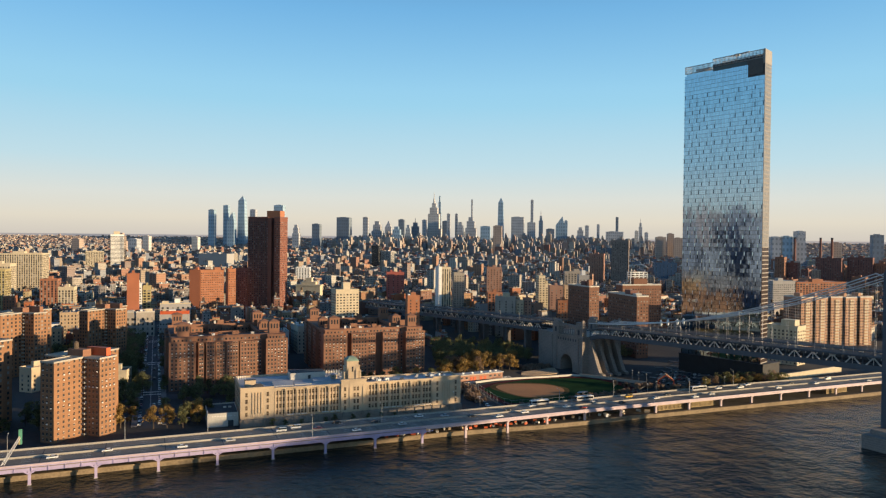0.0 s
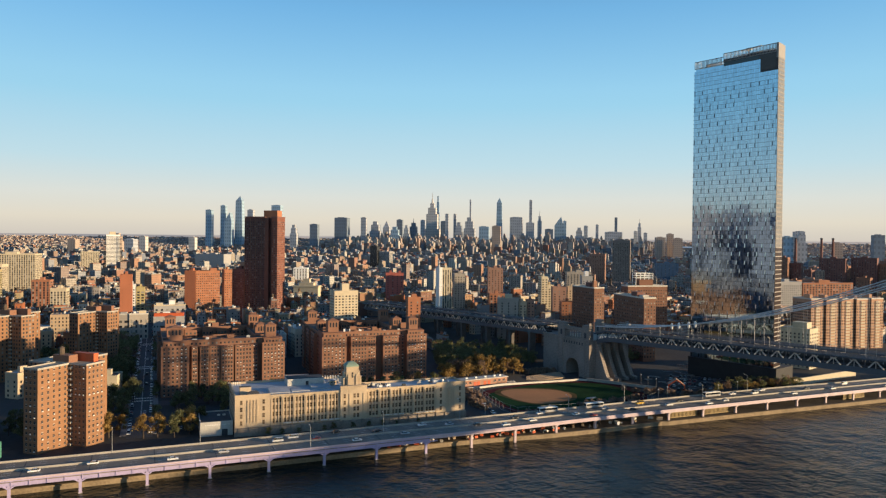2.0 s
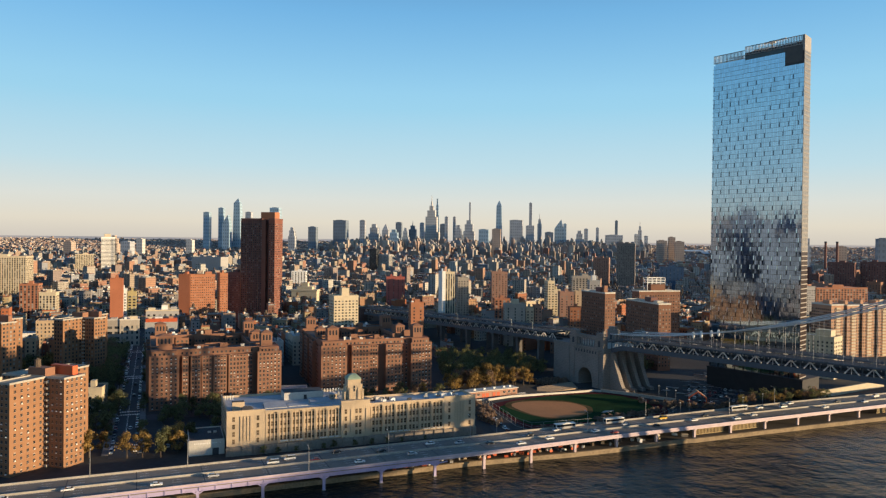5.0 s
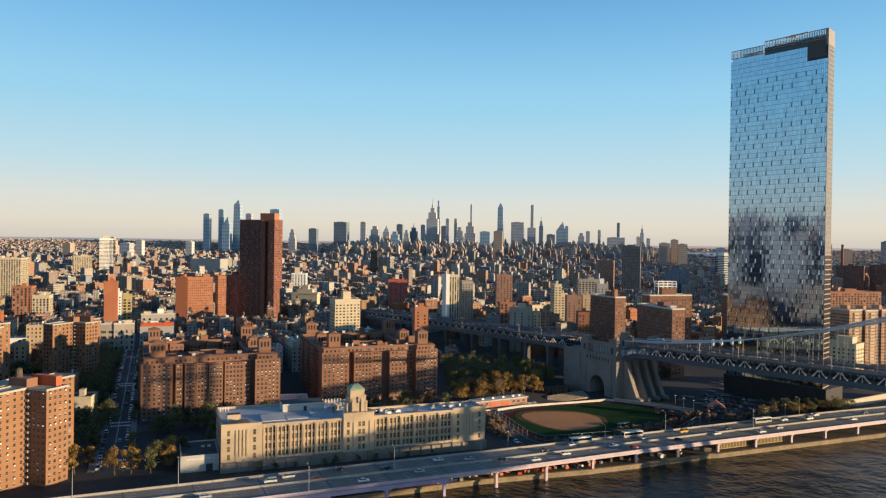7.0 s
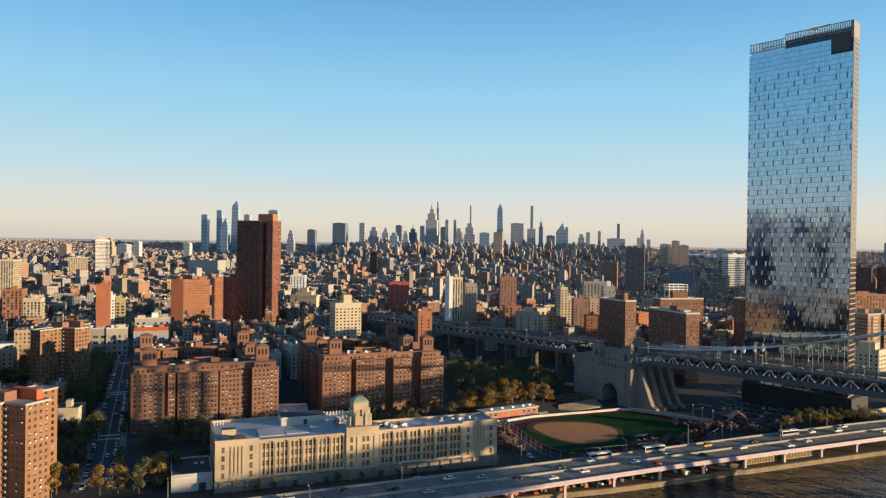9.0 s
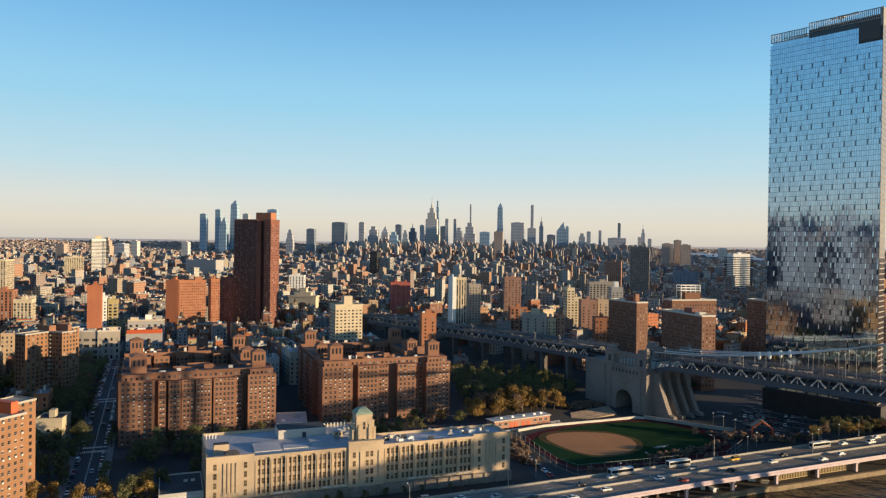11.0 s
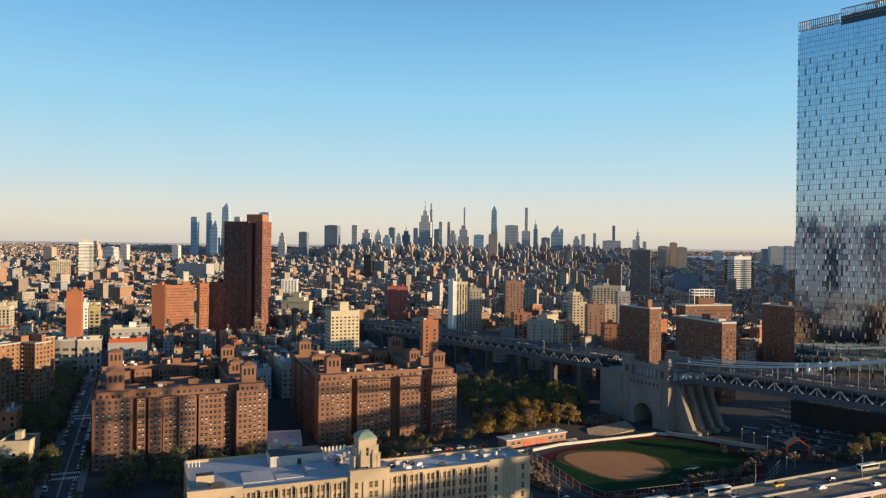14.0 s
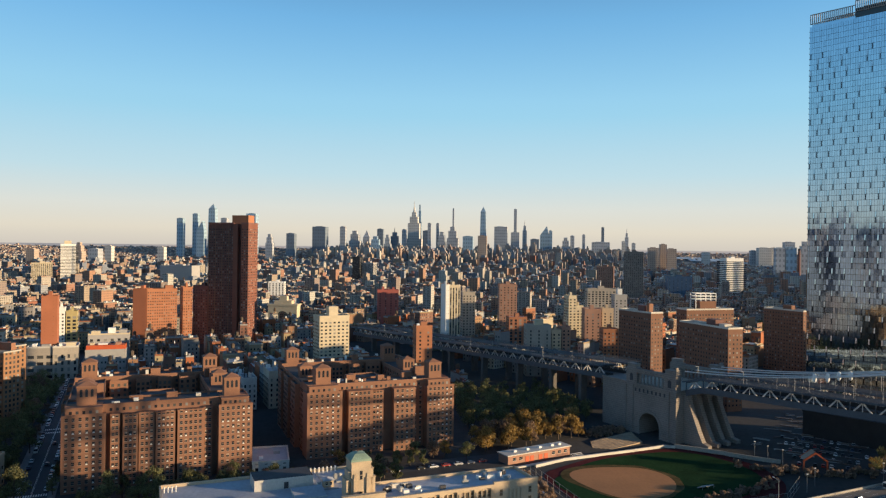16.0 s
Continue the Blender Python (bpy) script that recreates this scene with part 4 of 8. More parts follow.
def truss(parent, w, s0, s1, h, step):
    k, d = Maker(), Maker()
    n = round((s1 - s0) / step)
    run = [s0 + (s1 - s0) * i / n for i in range(n + 1)]
    for z, tall in ((0, 0.75), (h, 0.65)):
        k.sweep([(s, w, deck_low(s) + z) for s in run], ((-0.4, -tall), (0.4, -tall), (0.4, tall), (-0.4, tall)), BLUE_STEEL)
    for i in range(n):
        a, b = s0 + (s1 - s0) * i / n, s0 + (s1 - s0) * (i + 1) / n
        la, lb, m = deck_low(a), deck_low(b), (a + b) / 2
        lm = (la + lb) / 2
        d.bar((a, w, la + 0.6), (m, w, lm + h - 0.5), 0.55, PALE_STEEL, 0.6)
        d.bar((m, w, lm + h - 0.5), (b, w, lb + 0.6), 0.55, PALE_STEEL, 0.6)
        d.bar((m, w, lm + 0.6), (m, w, lm + h - 0.5), 0.3, PALE_STEEL, 0.3)
        d.bar((a, w, la + 0.6), (a, w, la + h - 0.5), 0.45, BLUE_STEEL, 0.45)
    k.made("chord", parent, "blue-grey steel truss chords")
    k = Maker()
    o = w - 0.55 if w < 18 else w + 0.55
    k.sweep([(s, o, deck_low(s) + 1.0) for s in run], ((-0.06, -1.7), (0.06, -1.7), (0.06, 1.7), (-0.06, 1.7)), BLUE_STEEL)
    k.made("floor_plate", parent, "dark plating along the lower deck")
    d.made("diagonal", parent, "pale grey steel truss diagonals")


def cable_z(s):
    return 39.0 + 0.0512 * s + 0.000727 * s * s


def bridge():
    b = thing("suspension_bridge", "blue-grey steel suspension bridge with pale truss diagonals and cables", "bridge", at=BRIDGE)
    W = 36.0
    for s0, s1 in ((-0.5, 449), (-468, -67)):
        for w in (3, W - 3):
            truss(b, w, s0, s1, 7.4, 12.15)
        n = 30
        run = [s0 + (s1 - s0) * i / n for i in range(n + 1)]
        # low dark panels along the tracks are added to paint the truss's shaded inside
        for name, w, half, z, thick, mat, lab in (("lower_deck", W / 2, 6.5, 0.2, 0.35, BLUE_STEEL, "lower roadway"), ("upper_deck", 5.7, 6.7, 7.9, 0.45, BLUE_STEEL, "near upper roadway"), ("upper_deck", W - 5.7, 6.7, 7.9, 0.45, BLUE_STEEL, "far upper roadway"),
                                                  ("road_surface", 5.7, 6.2, 8.38, 0.03, ASPHALT, "asphalt"), ("road_surface", W - 5.7, 6.2, 8.38, 0.03, ASPHALT, "asphalt"), ("track_wall", 9.5, 0.1, 1.5, 0.8, BLACK_STEEL, "dark panel added for the shade inside the truss"), ("track_wall", W - 9.5, 0.1, 1.5, 0.8, BLACK_STEEL, "dark panel added for the shade inside the truss")):
            k = Maker()
            k.sweep([(s, w, deck_low(s) + z) for s in run], ((-half, -thick), (half, -thick), (half, thick), (-half, thick)), mat)
            k.made(name, b, lab)
        for w in (-1.0, 12.2, W - 12.2, W + 1):
            r = Maker()
            for i in range(n):
                a, c = s0 + (s1 - s0) * i / n, s0 + (s1 - s0) * (i + 1) / n
                for z in (8.8, 9.3, 9.9):
                    r.bar((a, w, deck_low(a) + z), (c, w, deck_low(c) + z), 0.12, BLUE_STEEL)
            for i in range(int((s1 - s0) / 3)):
                a = s0 + i * 3
                r.bar((a, w, deck_low(a) + 8.2), (a, w, deck_low(a) + 9.9), 0.12, BLUE_STEEL)
            r.made("railing", b)
    # open railway tracks on both sides of the lower roadway
    for s0, s1 in ((2, 450), (-462, -62)):
        run = [s0 + (s1 - s0) * i / 30 for i in range(31)]
        for w in (4.6, 6.0, 8.6, 10.0, W - 10, W - 8.6, W - 6, W - 4.6):
            k = Maker()
            k.sweep([(s, w, deck_low(s) + 0.2) for s in run], ((-0.25, -0.3), (0.25, -0.3), (0.25, 0.3), (-0.25, 0.3)), BLACK_STEEL)
            k.made("track_stringer", b)
    # lamp posts over the deck
    p = Maker()
    p.tube(0, 0, 0, 6.5, 0.12, 0.09, MAST, 6)
    p.bar((0, 0, 6.4), (1.6, 0, 6.7), 0.1, MAST)
    p.box(1.4, 2.1, -0.15, 0.15, 6.6, 6.8, MAST)
    post = p.mesh("lamp_post")
    for s in list(range(-450, -60, 32)) + list(range(10, 300, 30)):
        piece("lamp_post", post, b, pose(s, 0.2, deck_low(s) + 8.6, 0, 0, -90))
    # stone piers under the approach, their stone coloured dark in place of shade
    for s in (-92, -124, -164, -212, -264, -316, -368, -420):
        for w in (5, W - 5):
            me = Maker()
            me.box(-1.5, 1.5, -2.6, 2.6, -6, deck_low(s) - 2.2, SHADED_PIER), me.box(-1.9, 1.9, -3.2, 3.2, deck_low(s) - 2.2, deck_low(s) - 0.7, SHADED_PIER, bottom=True)
            me.made("approach_pier", b, at=pose(s, w, 0))
    # four main cables, sagging from the tower to the anchorage, with suspenders
    zt = cable_z(SPAN)
    ring = [(0.34 * math.cos(math.pi * i / 4), 0.34 * math.sin(math.pi * i / 4)) for i in range(8)]
    for w in (1.0, 11.0, W - 11, W - 1):
        k, q = Maker(), Maker()
        pts = []
        for i in range(41):
            f = i / 40
            s = SPAN * f
            z = cable_z(s)
            pts.append((s, z))
        k.sweep([(s, w, z) for s, z in pts], ring, CABLE)
        for s, z in pts[4::3]:
            if z > deck_low(s) + 8:
                q.bar((s, w, deck_low(s) + 7), (s, w, z), 0.07, CABLE)
        k.made("main_cable", b, "pale wrapped main cable"), q.made("suspender", b, kind="stuff")
    # cable past the tower
    for w in (1.0, 11.0, W - 11, W - 1):
        k = Maker()
        k.sweep([(SPAN + 230 * i / 20, w, zt - 45 * (2 * i / 20 - (i / 20) ** 2)) for i in range(21)], ring, CABLE)
        k.made("main_cable", b, "pale wrapped main cable")
    # wrapped cable bands
    for s, w in ((80, 1.0), (86.7, 1.0), (86.8, 11.0), (92.6, 11.0)):
        k = Maker()
        z = cable_z(s)
        prof = ((0, 0.4), (0.6, 0.85), (2.2, 1.0), (3.9, 0.85), (4.5, 0.35))
        for (za, ra), (zb, rb) in zip(prof, prof[1:]):
            k.tube(0, 0, za, zb, ra, rb, WHITE, 10)
        k.made("wrapped_band", b, "white sheeting round a cable band", at=pose(s, w, z - 2.4))
    # steel tower on its pier
    t = Maker()
    for w in (1, 11, W - 11, W - 1):
        t.turned(SPAN + 4.5, w - 0.8, 3.6, 1.6, 0, 6, zt + 1, BLUE_STEEL)
    for z in (14, 44, 72, 92):
        t.turned(SPAN + 5.2, 0, 2, W, 0, z, z + 2.5, BLUE_STEEL, bottom=True)
    t.made("tower", b, "blue-grey steel bridge tower")
    t = Maker()
    t.turned(SPAN + 2, -14, 22, W + 28, 0, -4, 4.0, STONE)
    t.turned(SPAN + 3.5, -8, 18, W + 16, 0, 4.0, 6.5, STONE)
    t.made("tower_pier", b, "granite bridge pier standing in the river")
    return b


bridge()


def anchorage():
    """Granite block with a vaulted passage, a colonnade on top and sloping buttresses on the river side."""
    b = thing("bridge_anchorage", "grey granite bridge anchorage with an arched passage, colonnade and sloping buttresses", "anchorage",
              at=BRIDGE)
    L, W, FOOT, X0, X1 = 66.0, 40.0, -6.5, -44.5, -2.2
    k = Maker()
    # near and far walls with the arch cut through; x runs from inland to the river
    ax, ar, spring = -23.3, 8.0, 1.8
    Z = 27.0
    y0, y1 = -3.5, W
    arch = [(ax - ar, FOOT)] + [(ax + ar * math.cos(a), spring + ar * math.sin(a)) for a in [math.pi - math.pi * i / 16 for i in range(17)]] + [(ax + ar, FOOT)]
    for y, flip in ((y0, False), (y1, True)):
        quads = [[(X0, FOOT), (ax - ar, FOOT), (ax - ar, Z), (X0, Z)], [(ax + ar, FOOT), (X1, FOOT), (X1, Z), (ax + ar, Z)]]
        for (xa, za), (xb, zb) in zip(arch[1:-1], arch[2:-1]):
            quads.append([(xa, za), (xb, zb), (xb, Z), (xa, Z)])
        for q in quads:
            pts = [(x, y, z) for x, z in q]
            k.face(pts[::-1] if flip else pts, STONE)
    for (xa, za), (xb, zb) in zip(arch, arch[1:]):
        k.face([(xa, y0, za), (xa, y1, za), (xb, y1, zb), (xb, y0, zb)], STONE)
    k.face([(X1, y0, FOOT), (X1, y1, FOOT), (X1, y1, Z), (X1, y0, Z)], STONE)
    k.face([(X0, y1, FOOT), (X0, y0, FOOT), (X0, y0, Z), (X0, y1, Z)], STONE)
    k.face([(X0, y0, Z), (X1, y0, Z), (X1, y1, Z), (X0, y1, Z)], ROOF_TAN)
    k.made("block", b, "weathered grey granite wall")
    k = Maker()
    k.box(-L, X0, -1.0, W - 4, FOOT, 26.2, STONE)
    k.box(-L - 0.5, X0, -1.5, -0.5, 25.6, 26.8, STONE, bottom=True)
    k.made("wing", b, "lower granite wing")
    ring = Maker()                                         # one voussoir of the arch ring
    da = math.pi / 16
    p = [(r * math.cos(a), r * math.sin(a)) for r, a in ((ar, 0.01), (ar + 1.7, 0.01), (ar + 1.7, da - 0.01), (ar, da - 0.01))]
    ring.face([(x, -0.35, z) for x, z in p], STONE)
    for i in range(4):
        (xa, za), (xb, zb) = p[i], p[(i + 1) % 4]
        ring.face([(xa, -0.35, za), (xa, 0.2, za), (xb, 0.2, zb), (xb, -0.35, zb)], STONE)
    stone = ring.mesh("voussoir")
    for i in range(16):
        piece("voussoir", stone, b, pose(ax, y0, spring) @ Matrix.Rotation(-da * i, 4, "Y"))
    for xa, xb, z, h, d in ((X0 - 0.4, X1 + 0.4, 20.4, 0.6, 0.35), (X0 - 0.4, X1 + 0.4, 25.6, 1.5, 0.8), (X0, ax - ar - 1.8, -1.0, 0.5, 0.4), (ax + ar + 1.8, X1, -1.0, 0.5, 0.4)):
        k = Maker()                                        # string courses
        k.box(xa, xb, y0 - d, y0, z, z + h, STONE, bottom=True)
        k.made("string_course", b)
    for x in (X0, X0 + 6, X1 - 7.5, X1 - 2.2):
        k = Maker()
        k.box(x, x + 2.2, y0 - 0.55, y0, FOOT, 25.6, STONE)
        k.made("pilaster", b)
    slot = Maker()
    slot.box(-0.6, 0.6, -0.12, 0, 0, 2.2, ROOF_DARK)
    slit = slot.mesh("window_slit")
    for i in range(8):
        piece("window_slit", slit, b, pose(-34.5 + i * 3.3, y0, 21.8))
    # colonnade between two end blocks
    c = Maker()
    c.tube(0, 0, 0.5, 6.0, 0.62, 0.52, STONE, 12)
    c.box(-0.8, 0.8, -0.8, 0.8, 0, 0.55, STONE), c.box(-0.8, 0.8, -0.8, 0.8, 5.9, 6.5, STONE, bottom=True)
    col = c.mesh("column")
    for y in (y0 + 1.0, W - 1.0):
        for i in range(7):
            piece("column", col, b, pose(-31.6 + i * 2.95, y, Z + 0.1))
        for xa, xb in ((X0 + 2.2, -33.5), (-12.0, X1 - 0.6)):
            e = Maker()
            e.box(xa, xb, y - 1.3, y + 3.4, Z, 36.4, STONE)
            for zz in (33.2, 35.2):
                e.box(xa - 0.3, xb + 0.3, y - 1.6, y + 3.7, zz, zz + 0.45, STONE, bottom=True)
            e.box(xa + 1.0, xb - 1.0, y - 1.0, y + 3.0, 36.4, 38.4, STONE), e.box(xa + 0.7, xb - 0.7, y - 1.3, y + 3.3, 38.4, 38.9, STONE, bottom=True)
            end = e.made("end_block", b)
            # flat dark face on the block paints the shade of an arched niche
            n = Maker()
            xc = (xa + xb) / 2
            arc = [(xc + 1.3 * math.cos(a), 31.6 + 1.3 * math.sin(a)) for a in [math.pi * i / 8 for i in range(9)]]
            n.face([(x, y - 1.36, z) for x, z in [(xc - 1.3, 28.2), (xc + 1.3, 28.2)] + arc], ROOF_DARK)
            n.made("niche", end, "flat dark arch painting a niche's shade")
        e = Maker()
        e.box(-33.5, -12.0, y - 1.2, y + 1.2, 33.6, 35.2, STONE, bottom=True)
        e.box(-33.5, -12.0, y - 1.6, y + 1.6, 35.2, 36.1, STONE, bottom=True)
        e.made("entablature", b)
        e = Maker()
        e.box(X1 - 1.9, X1 + 0.3, y - 1.8, y + 1.2, 36.4, 39.6, STONE), e.box(X1 - 1.5, X1 - 0.1, y - 1.4, y + 0.8, 39.6, 41.0, STONE)
        e.made("pinnacle", b)
    # sloping buttresses on the river side
    prof = [(X1, FOOT), (15.5, FOOT), (15.5, -2.6), (11.4, -1.6), (8.4, 4.0), (4.6, 12.5), (2.0, 19.0), (0.2, 24.0), (X1, 25.0)]
    for y in (3.0, 11.5, 20.5, 29.5):
        f = Maker()
        for yy, flip in ((y, False), (y + 3.4, True)):
            pts = [(x, yy, z) for x, z in prof]
            f.face(pts[::-1] if flip else pts, STONE)
        for (xa, za), (xb, zb) in zip(prof[1:], prof[2:]):
            f.face([(xa, y, za), (xa, y + 3.4, za), (xb, y + 3.4, zb), (xb, y, zb)], STONE)
        f.made("buttress", b, "curved sloping granite buttress")
    for s in (-60, -35, -10):
        for w in (5, 32):
            p = bridge_at(s, w, 0)
            keep_free(p[0], p[1], 28)


anchorage()
for s in range(-470, 230, 14):
    for w in (4, 18, 32):
        p = bridge_at(s, w, 0)
        keep_free(p[0], p[1], 16)


# ---- tall glass tower ----
def glass_material(name, tint, rough):
    m = bpy.data.materials.new(name)
    m.use_nodes = True
    nt, b = m.node_tree, m.node_tree.nodes["Principled BSDF"]
    geo = nt.nodes.new("ShaderNodeNewGeometry")
    mr = nt.nodes.new("ShaderNodeMapRange")
    mr.inputs["To Min"].default_value, mr.inputs["To Max"].default_value = 0.91, 1.07
    nt.links.new(geo.outputs["Random Per Island"], mr.inputs["Value"])
    sc = nt.nodes.new("ShaderNodeVectorMath")
    sc.operation, sc.inputs[0].default_value = "SCALE", tint
    nt.links.new(mr.outputs[0], sc.inputs["Scale"]), nt.links.new(sc.outputs[0], b.inputs["Base Color"])
    b.inputs["Metallic"].default_value, b.inputs["Roughness"].default_value = 1.0, rough
    return m


SKY_GLASS = glass_material("blue_reflecting_glass", (0.39, 0.52, 0.63), 0.055)
TOWER_METAL = material("pale_tower_cladding", (0.27, 0.25, 0.23), 0.55, vary=0.1)
VENT_DARK = glass_material("dark_vent_glass", (0.05, 0.065, 0.085), 0.2)
VENT_PALE = glass_material("pale_vent_glass", (0.66, 0.64, 0.62), 0.15)
BROWN_GLASS = material("dark_brown_glass", (0.05, 0.035, 0.03), 0.25, vary=0.3)
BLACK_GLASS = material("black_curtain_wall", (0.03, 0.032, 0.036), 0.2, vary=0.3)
SHADE_BASE = material("shade_black_podium", (0.028, 0.028, 0.03), 0.75, vary=0.3, scale=0.2, fine=1.5)
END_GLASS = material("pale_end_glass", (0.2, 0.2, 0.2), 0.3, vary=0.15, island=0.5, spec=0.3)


def glass_tower():
    TA = -51.5
    b = thing("glass_skyscraper", "very tall slab skyscraper of blue reflecting glass with a notched crown", "skyscraper", at=pose(198.0, 606.6, GZ, 0, 0, TA))
    W, D, H = 68.4, 13.8, 242.6
    IN = 2.0                                # the ends splay: the back is shorter than the front
    rnd = random.Random(5)
    k = Maker()
    k.prism([(0.2, 0.3), (W - 0.2, 0.3), (W - IN - 0.2, D - 0.3), (IN + 0.2, D - 0.3)], -4, H - 1, ROOF_DARK)
    k.made("core", b, "dark wall behind the glass")
    # front and back curtain wall: storey-high panes, each leaning a little its own way
    fh, nb = H / 74, 51
    for y, side in ((0.0, -1), (D, 1)):
        base, pw = (0.0, W / nb) if side < 0 else (IN, (W - 2 * IN) / nb)
        g, op = Maker(), Maker()
        offs, keep = [rnd.choice((0, 0, 0, 1)) for _ in range(60)], [rnd.random() for _ in range(97)]
        nf = 74
        for j in range(nf):
            z = j * fh
            for i in range(nb):
                x = base + i * pw
                if x > 53.8 and side < 0 and z + fh > H - 7:
                    continue
                t = [rnd.gauss(0, 0.0035) for _ in range(3)]
                q = [(x + 0.05, y + side * (0.12 + t[0]), z + 0.05), (x + pw - 0.05, y + side * (0.12 + t[1]), z + 0.05),
                     (x + pw - 0.05, y + side * (0.12 + t[1] + t[2]), z + fh - 0.1), (x + 0.05, y + side * (0.12 + t[0] + t[2]), z + fh - 0.1)]
                row = j // 2
                slot = (i + (row % 2) * 2 + offs[row]) % 5
                if slot == 0 and 3 < j < nf - 5 and keep[(i * 7 + row * 13) % 97] < 0.9:
                    back = [(c[0], c[1] - side * 0.05, c[2]) for c in q]
                    g.face(back if side < 0 else back[::-1], SKY_GLASS)
                    q = [(x + pw * 0.26, *q[0][1:]), (x + pw * 0.74, *q[1][1:]), (x + pw * 0.74, *q[2][1:]), (x + pw * 0.26, *q[3][1:])]
                    if j % 2:                      # an open vent leans out at its foot
                        q = [(c[0], c[1] + side * (0.24 if n < 2 else 0.02), c[2]) for n, c in enumerate(q)]
                    op.face(q if side < 0 else q[::-1], VENT_DARK if j % 2 == 0 else VENT_PALE)
                else:
                    g.face(q if side < 0 else q[::-1], SKY_GLASS)
        g.made("curtain_wall", b, "blue reflecting glass panes", kind="stuff")
        op.made("vent_panel", b, "dark and pale ventilation panels", kind="stuff")
    # narrow ends, pale with storey bands; lower storeys painted brown for shade and reflection
    for x, s in ((0.0, -1), (W, 1)):
        g, e = Maker(), Maker()
        for j in range(74):
            z = j * fh
            for i in range(8):
                ya, yb = D * i / 8 + 0.06, D * (i + 1) / 8 - 0.06
                xa, xb = x + s * (0.1 - IN * ya / D), x + s * (0.1 - IN * yb / D)
                q = [(xa, ya, z + 0.7), (xb, yb, z + 0.7), (xb, yb, z + fh), (xa, ya, z + fh)]
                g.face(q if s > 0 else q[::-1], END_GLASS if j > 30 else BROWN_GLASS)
            q = [(x, 0), (x + s * 0.35, 0), (x + s * (0.35 - IN), D), (x - s * IN, D)]
            e.prism(q if s > 0 else q[::-1], z, z + 0.7, TOWER_METAL, bottom=True)
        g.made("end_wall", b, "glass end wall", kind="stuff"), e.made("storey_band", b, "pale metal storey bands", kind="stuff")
    # crown: finned screens at two heights and the dark open corner
    for x0, x1, z0, z1 in ((0, 24.9, H + 1.5, H + 7.5), (24.9, W, H + 3.4, H + 10.0)):
        c = Maker()
        n = int((x1 - x0) / 1.1)
        for i in range(n):
            for y in (0.0, D - 0.3):
                if y < 1 or IN < x0 + i * 1.1 < W - IN:
                    c.box(x0 + i * 1.1, x0 + i * 1.1 + 0.45, y, y + 0.3, z0, z1, TOWER_METAL, bottom=True)
        for y in (0.1, D - 0.25):
            xa, xb = (x0, x1) if y < 1 else (max(x0, IN), min(x1, W - IN))
            c.box(xa, xb, y, y + 0.15, z1 - 0.5, z1, TOWER_METAL, bottom=True), c.box(xa, xb, y, y + 0.15, z0, z0 + 0.5, TOWER_METAL, bottom=True)
        c.made("crown_screen", b, "finned metal crown screen")
    c = Maker()
    c.prism([(24.9, 0.6), (W - 0.8, 0.6), (W - IN - 0.8, D - 0.6), (24.9, D - 0.6)], H - 1, H + 5.5, CAR_GLASS)
    c.prism([(0.8, 0.8), (24.9, 0.8), (24.9, D - 0.8), (IN + 0.8, D - 0.8)], H - 1, H + 1.5, SKY_GLASS)
    c.box(53.8, W - 1.2, 0.1, 4, H - 8.5, H + 3.4, BROWN_GLASS)
    c.made("recess", b, "dark recessed storey below the crown")
    c = Maker()
    c.prism([(W - 1.2, -0.1), (W + 0.3, -0.1), (W - IN + 0.3, D), (W - IN - 1.2, D)], H - 1, H + 10.0, TOWER_METAL)
    c.made("crown_end", b, "pale crown end")
    c = Maker()
    c.tube(42, 7, H + 4, H + 11.5, 0.5, 0.4, MAST)
    c.bar((36, 7, H + 11.2), (52, 7, H + 12.0), 0.9, MAST, 0.8), c.box(40, 44, 6, 8, H + 10.4, H + 12, MAST)
    c.made("facade_crane", b, "small grey facade crane on the roof")
    # black box at the tower's foot paints the dark shade below the bridge
    for x0, x1, y0, y1, h in ((-1, W + 3, -1.5, D + 10, 13.0),):
        c = Maker()
        c.box(x0, x1, y0, y1, -4, h, SHADE_BASE, ROOF_DARK)
        c.box(x0 - 0.3, x1 + 0.3, y0 - 0.3, y1 + 0.3, h - 0.8, h + 0.01, SHADE_BASE, ROOF_DARK, bottom=True)
        c.made("podium", b, "low podium painted black for shade")
    for s in (10, 40, 65):
        p = b.matrix_basis @ Vector((s, 12, 0))
        keep_free(p.x, p.y, 30)


glass_tower()
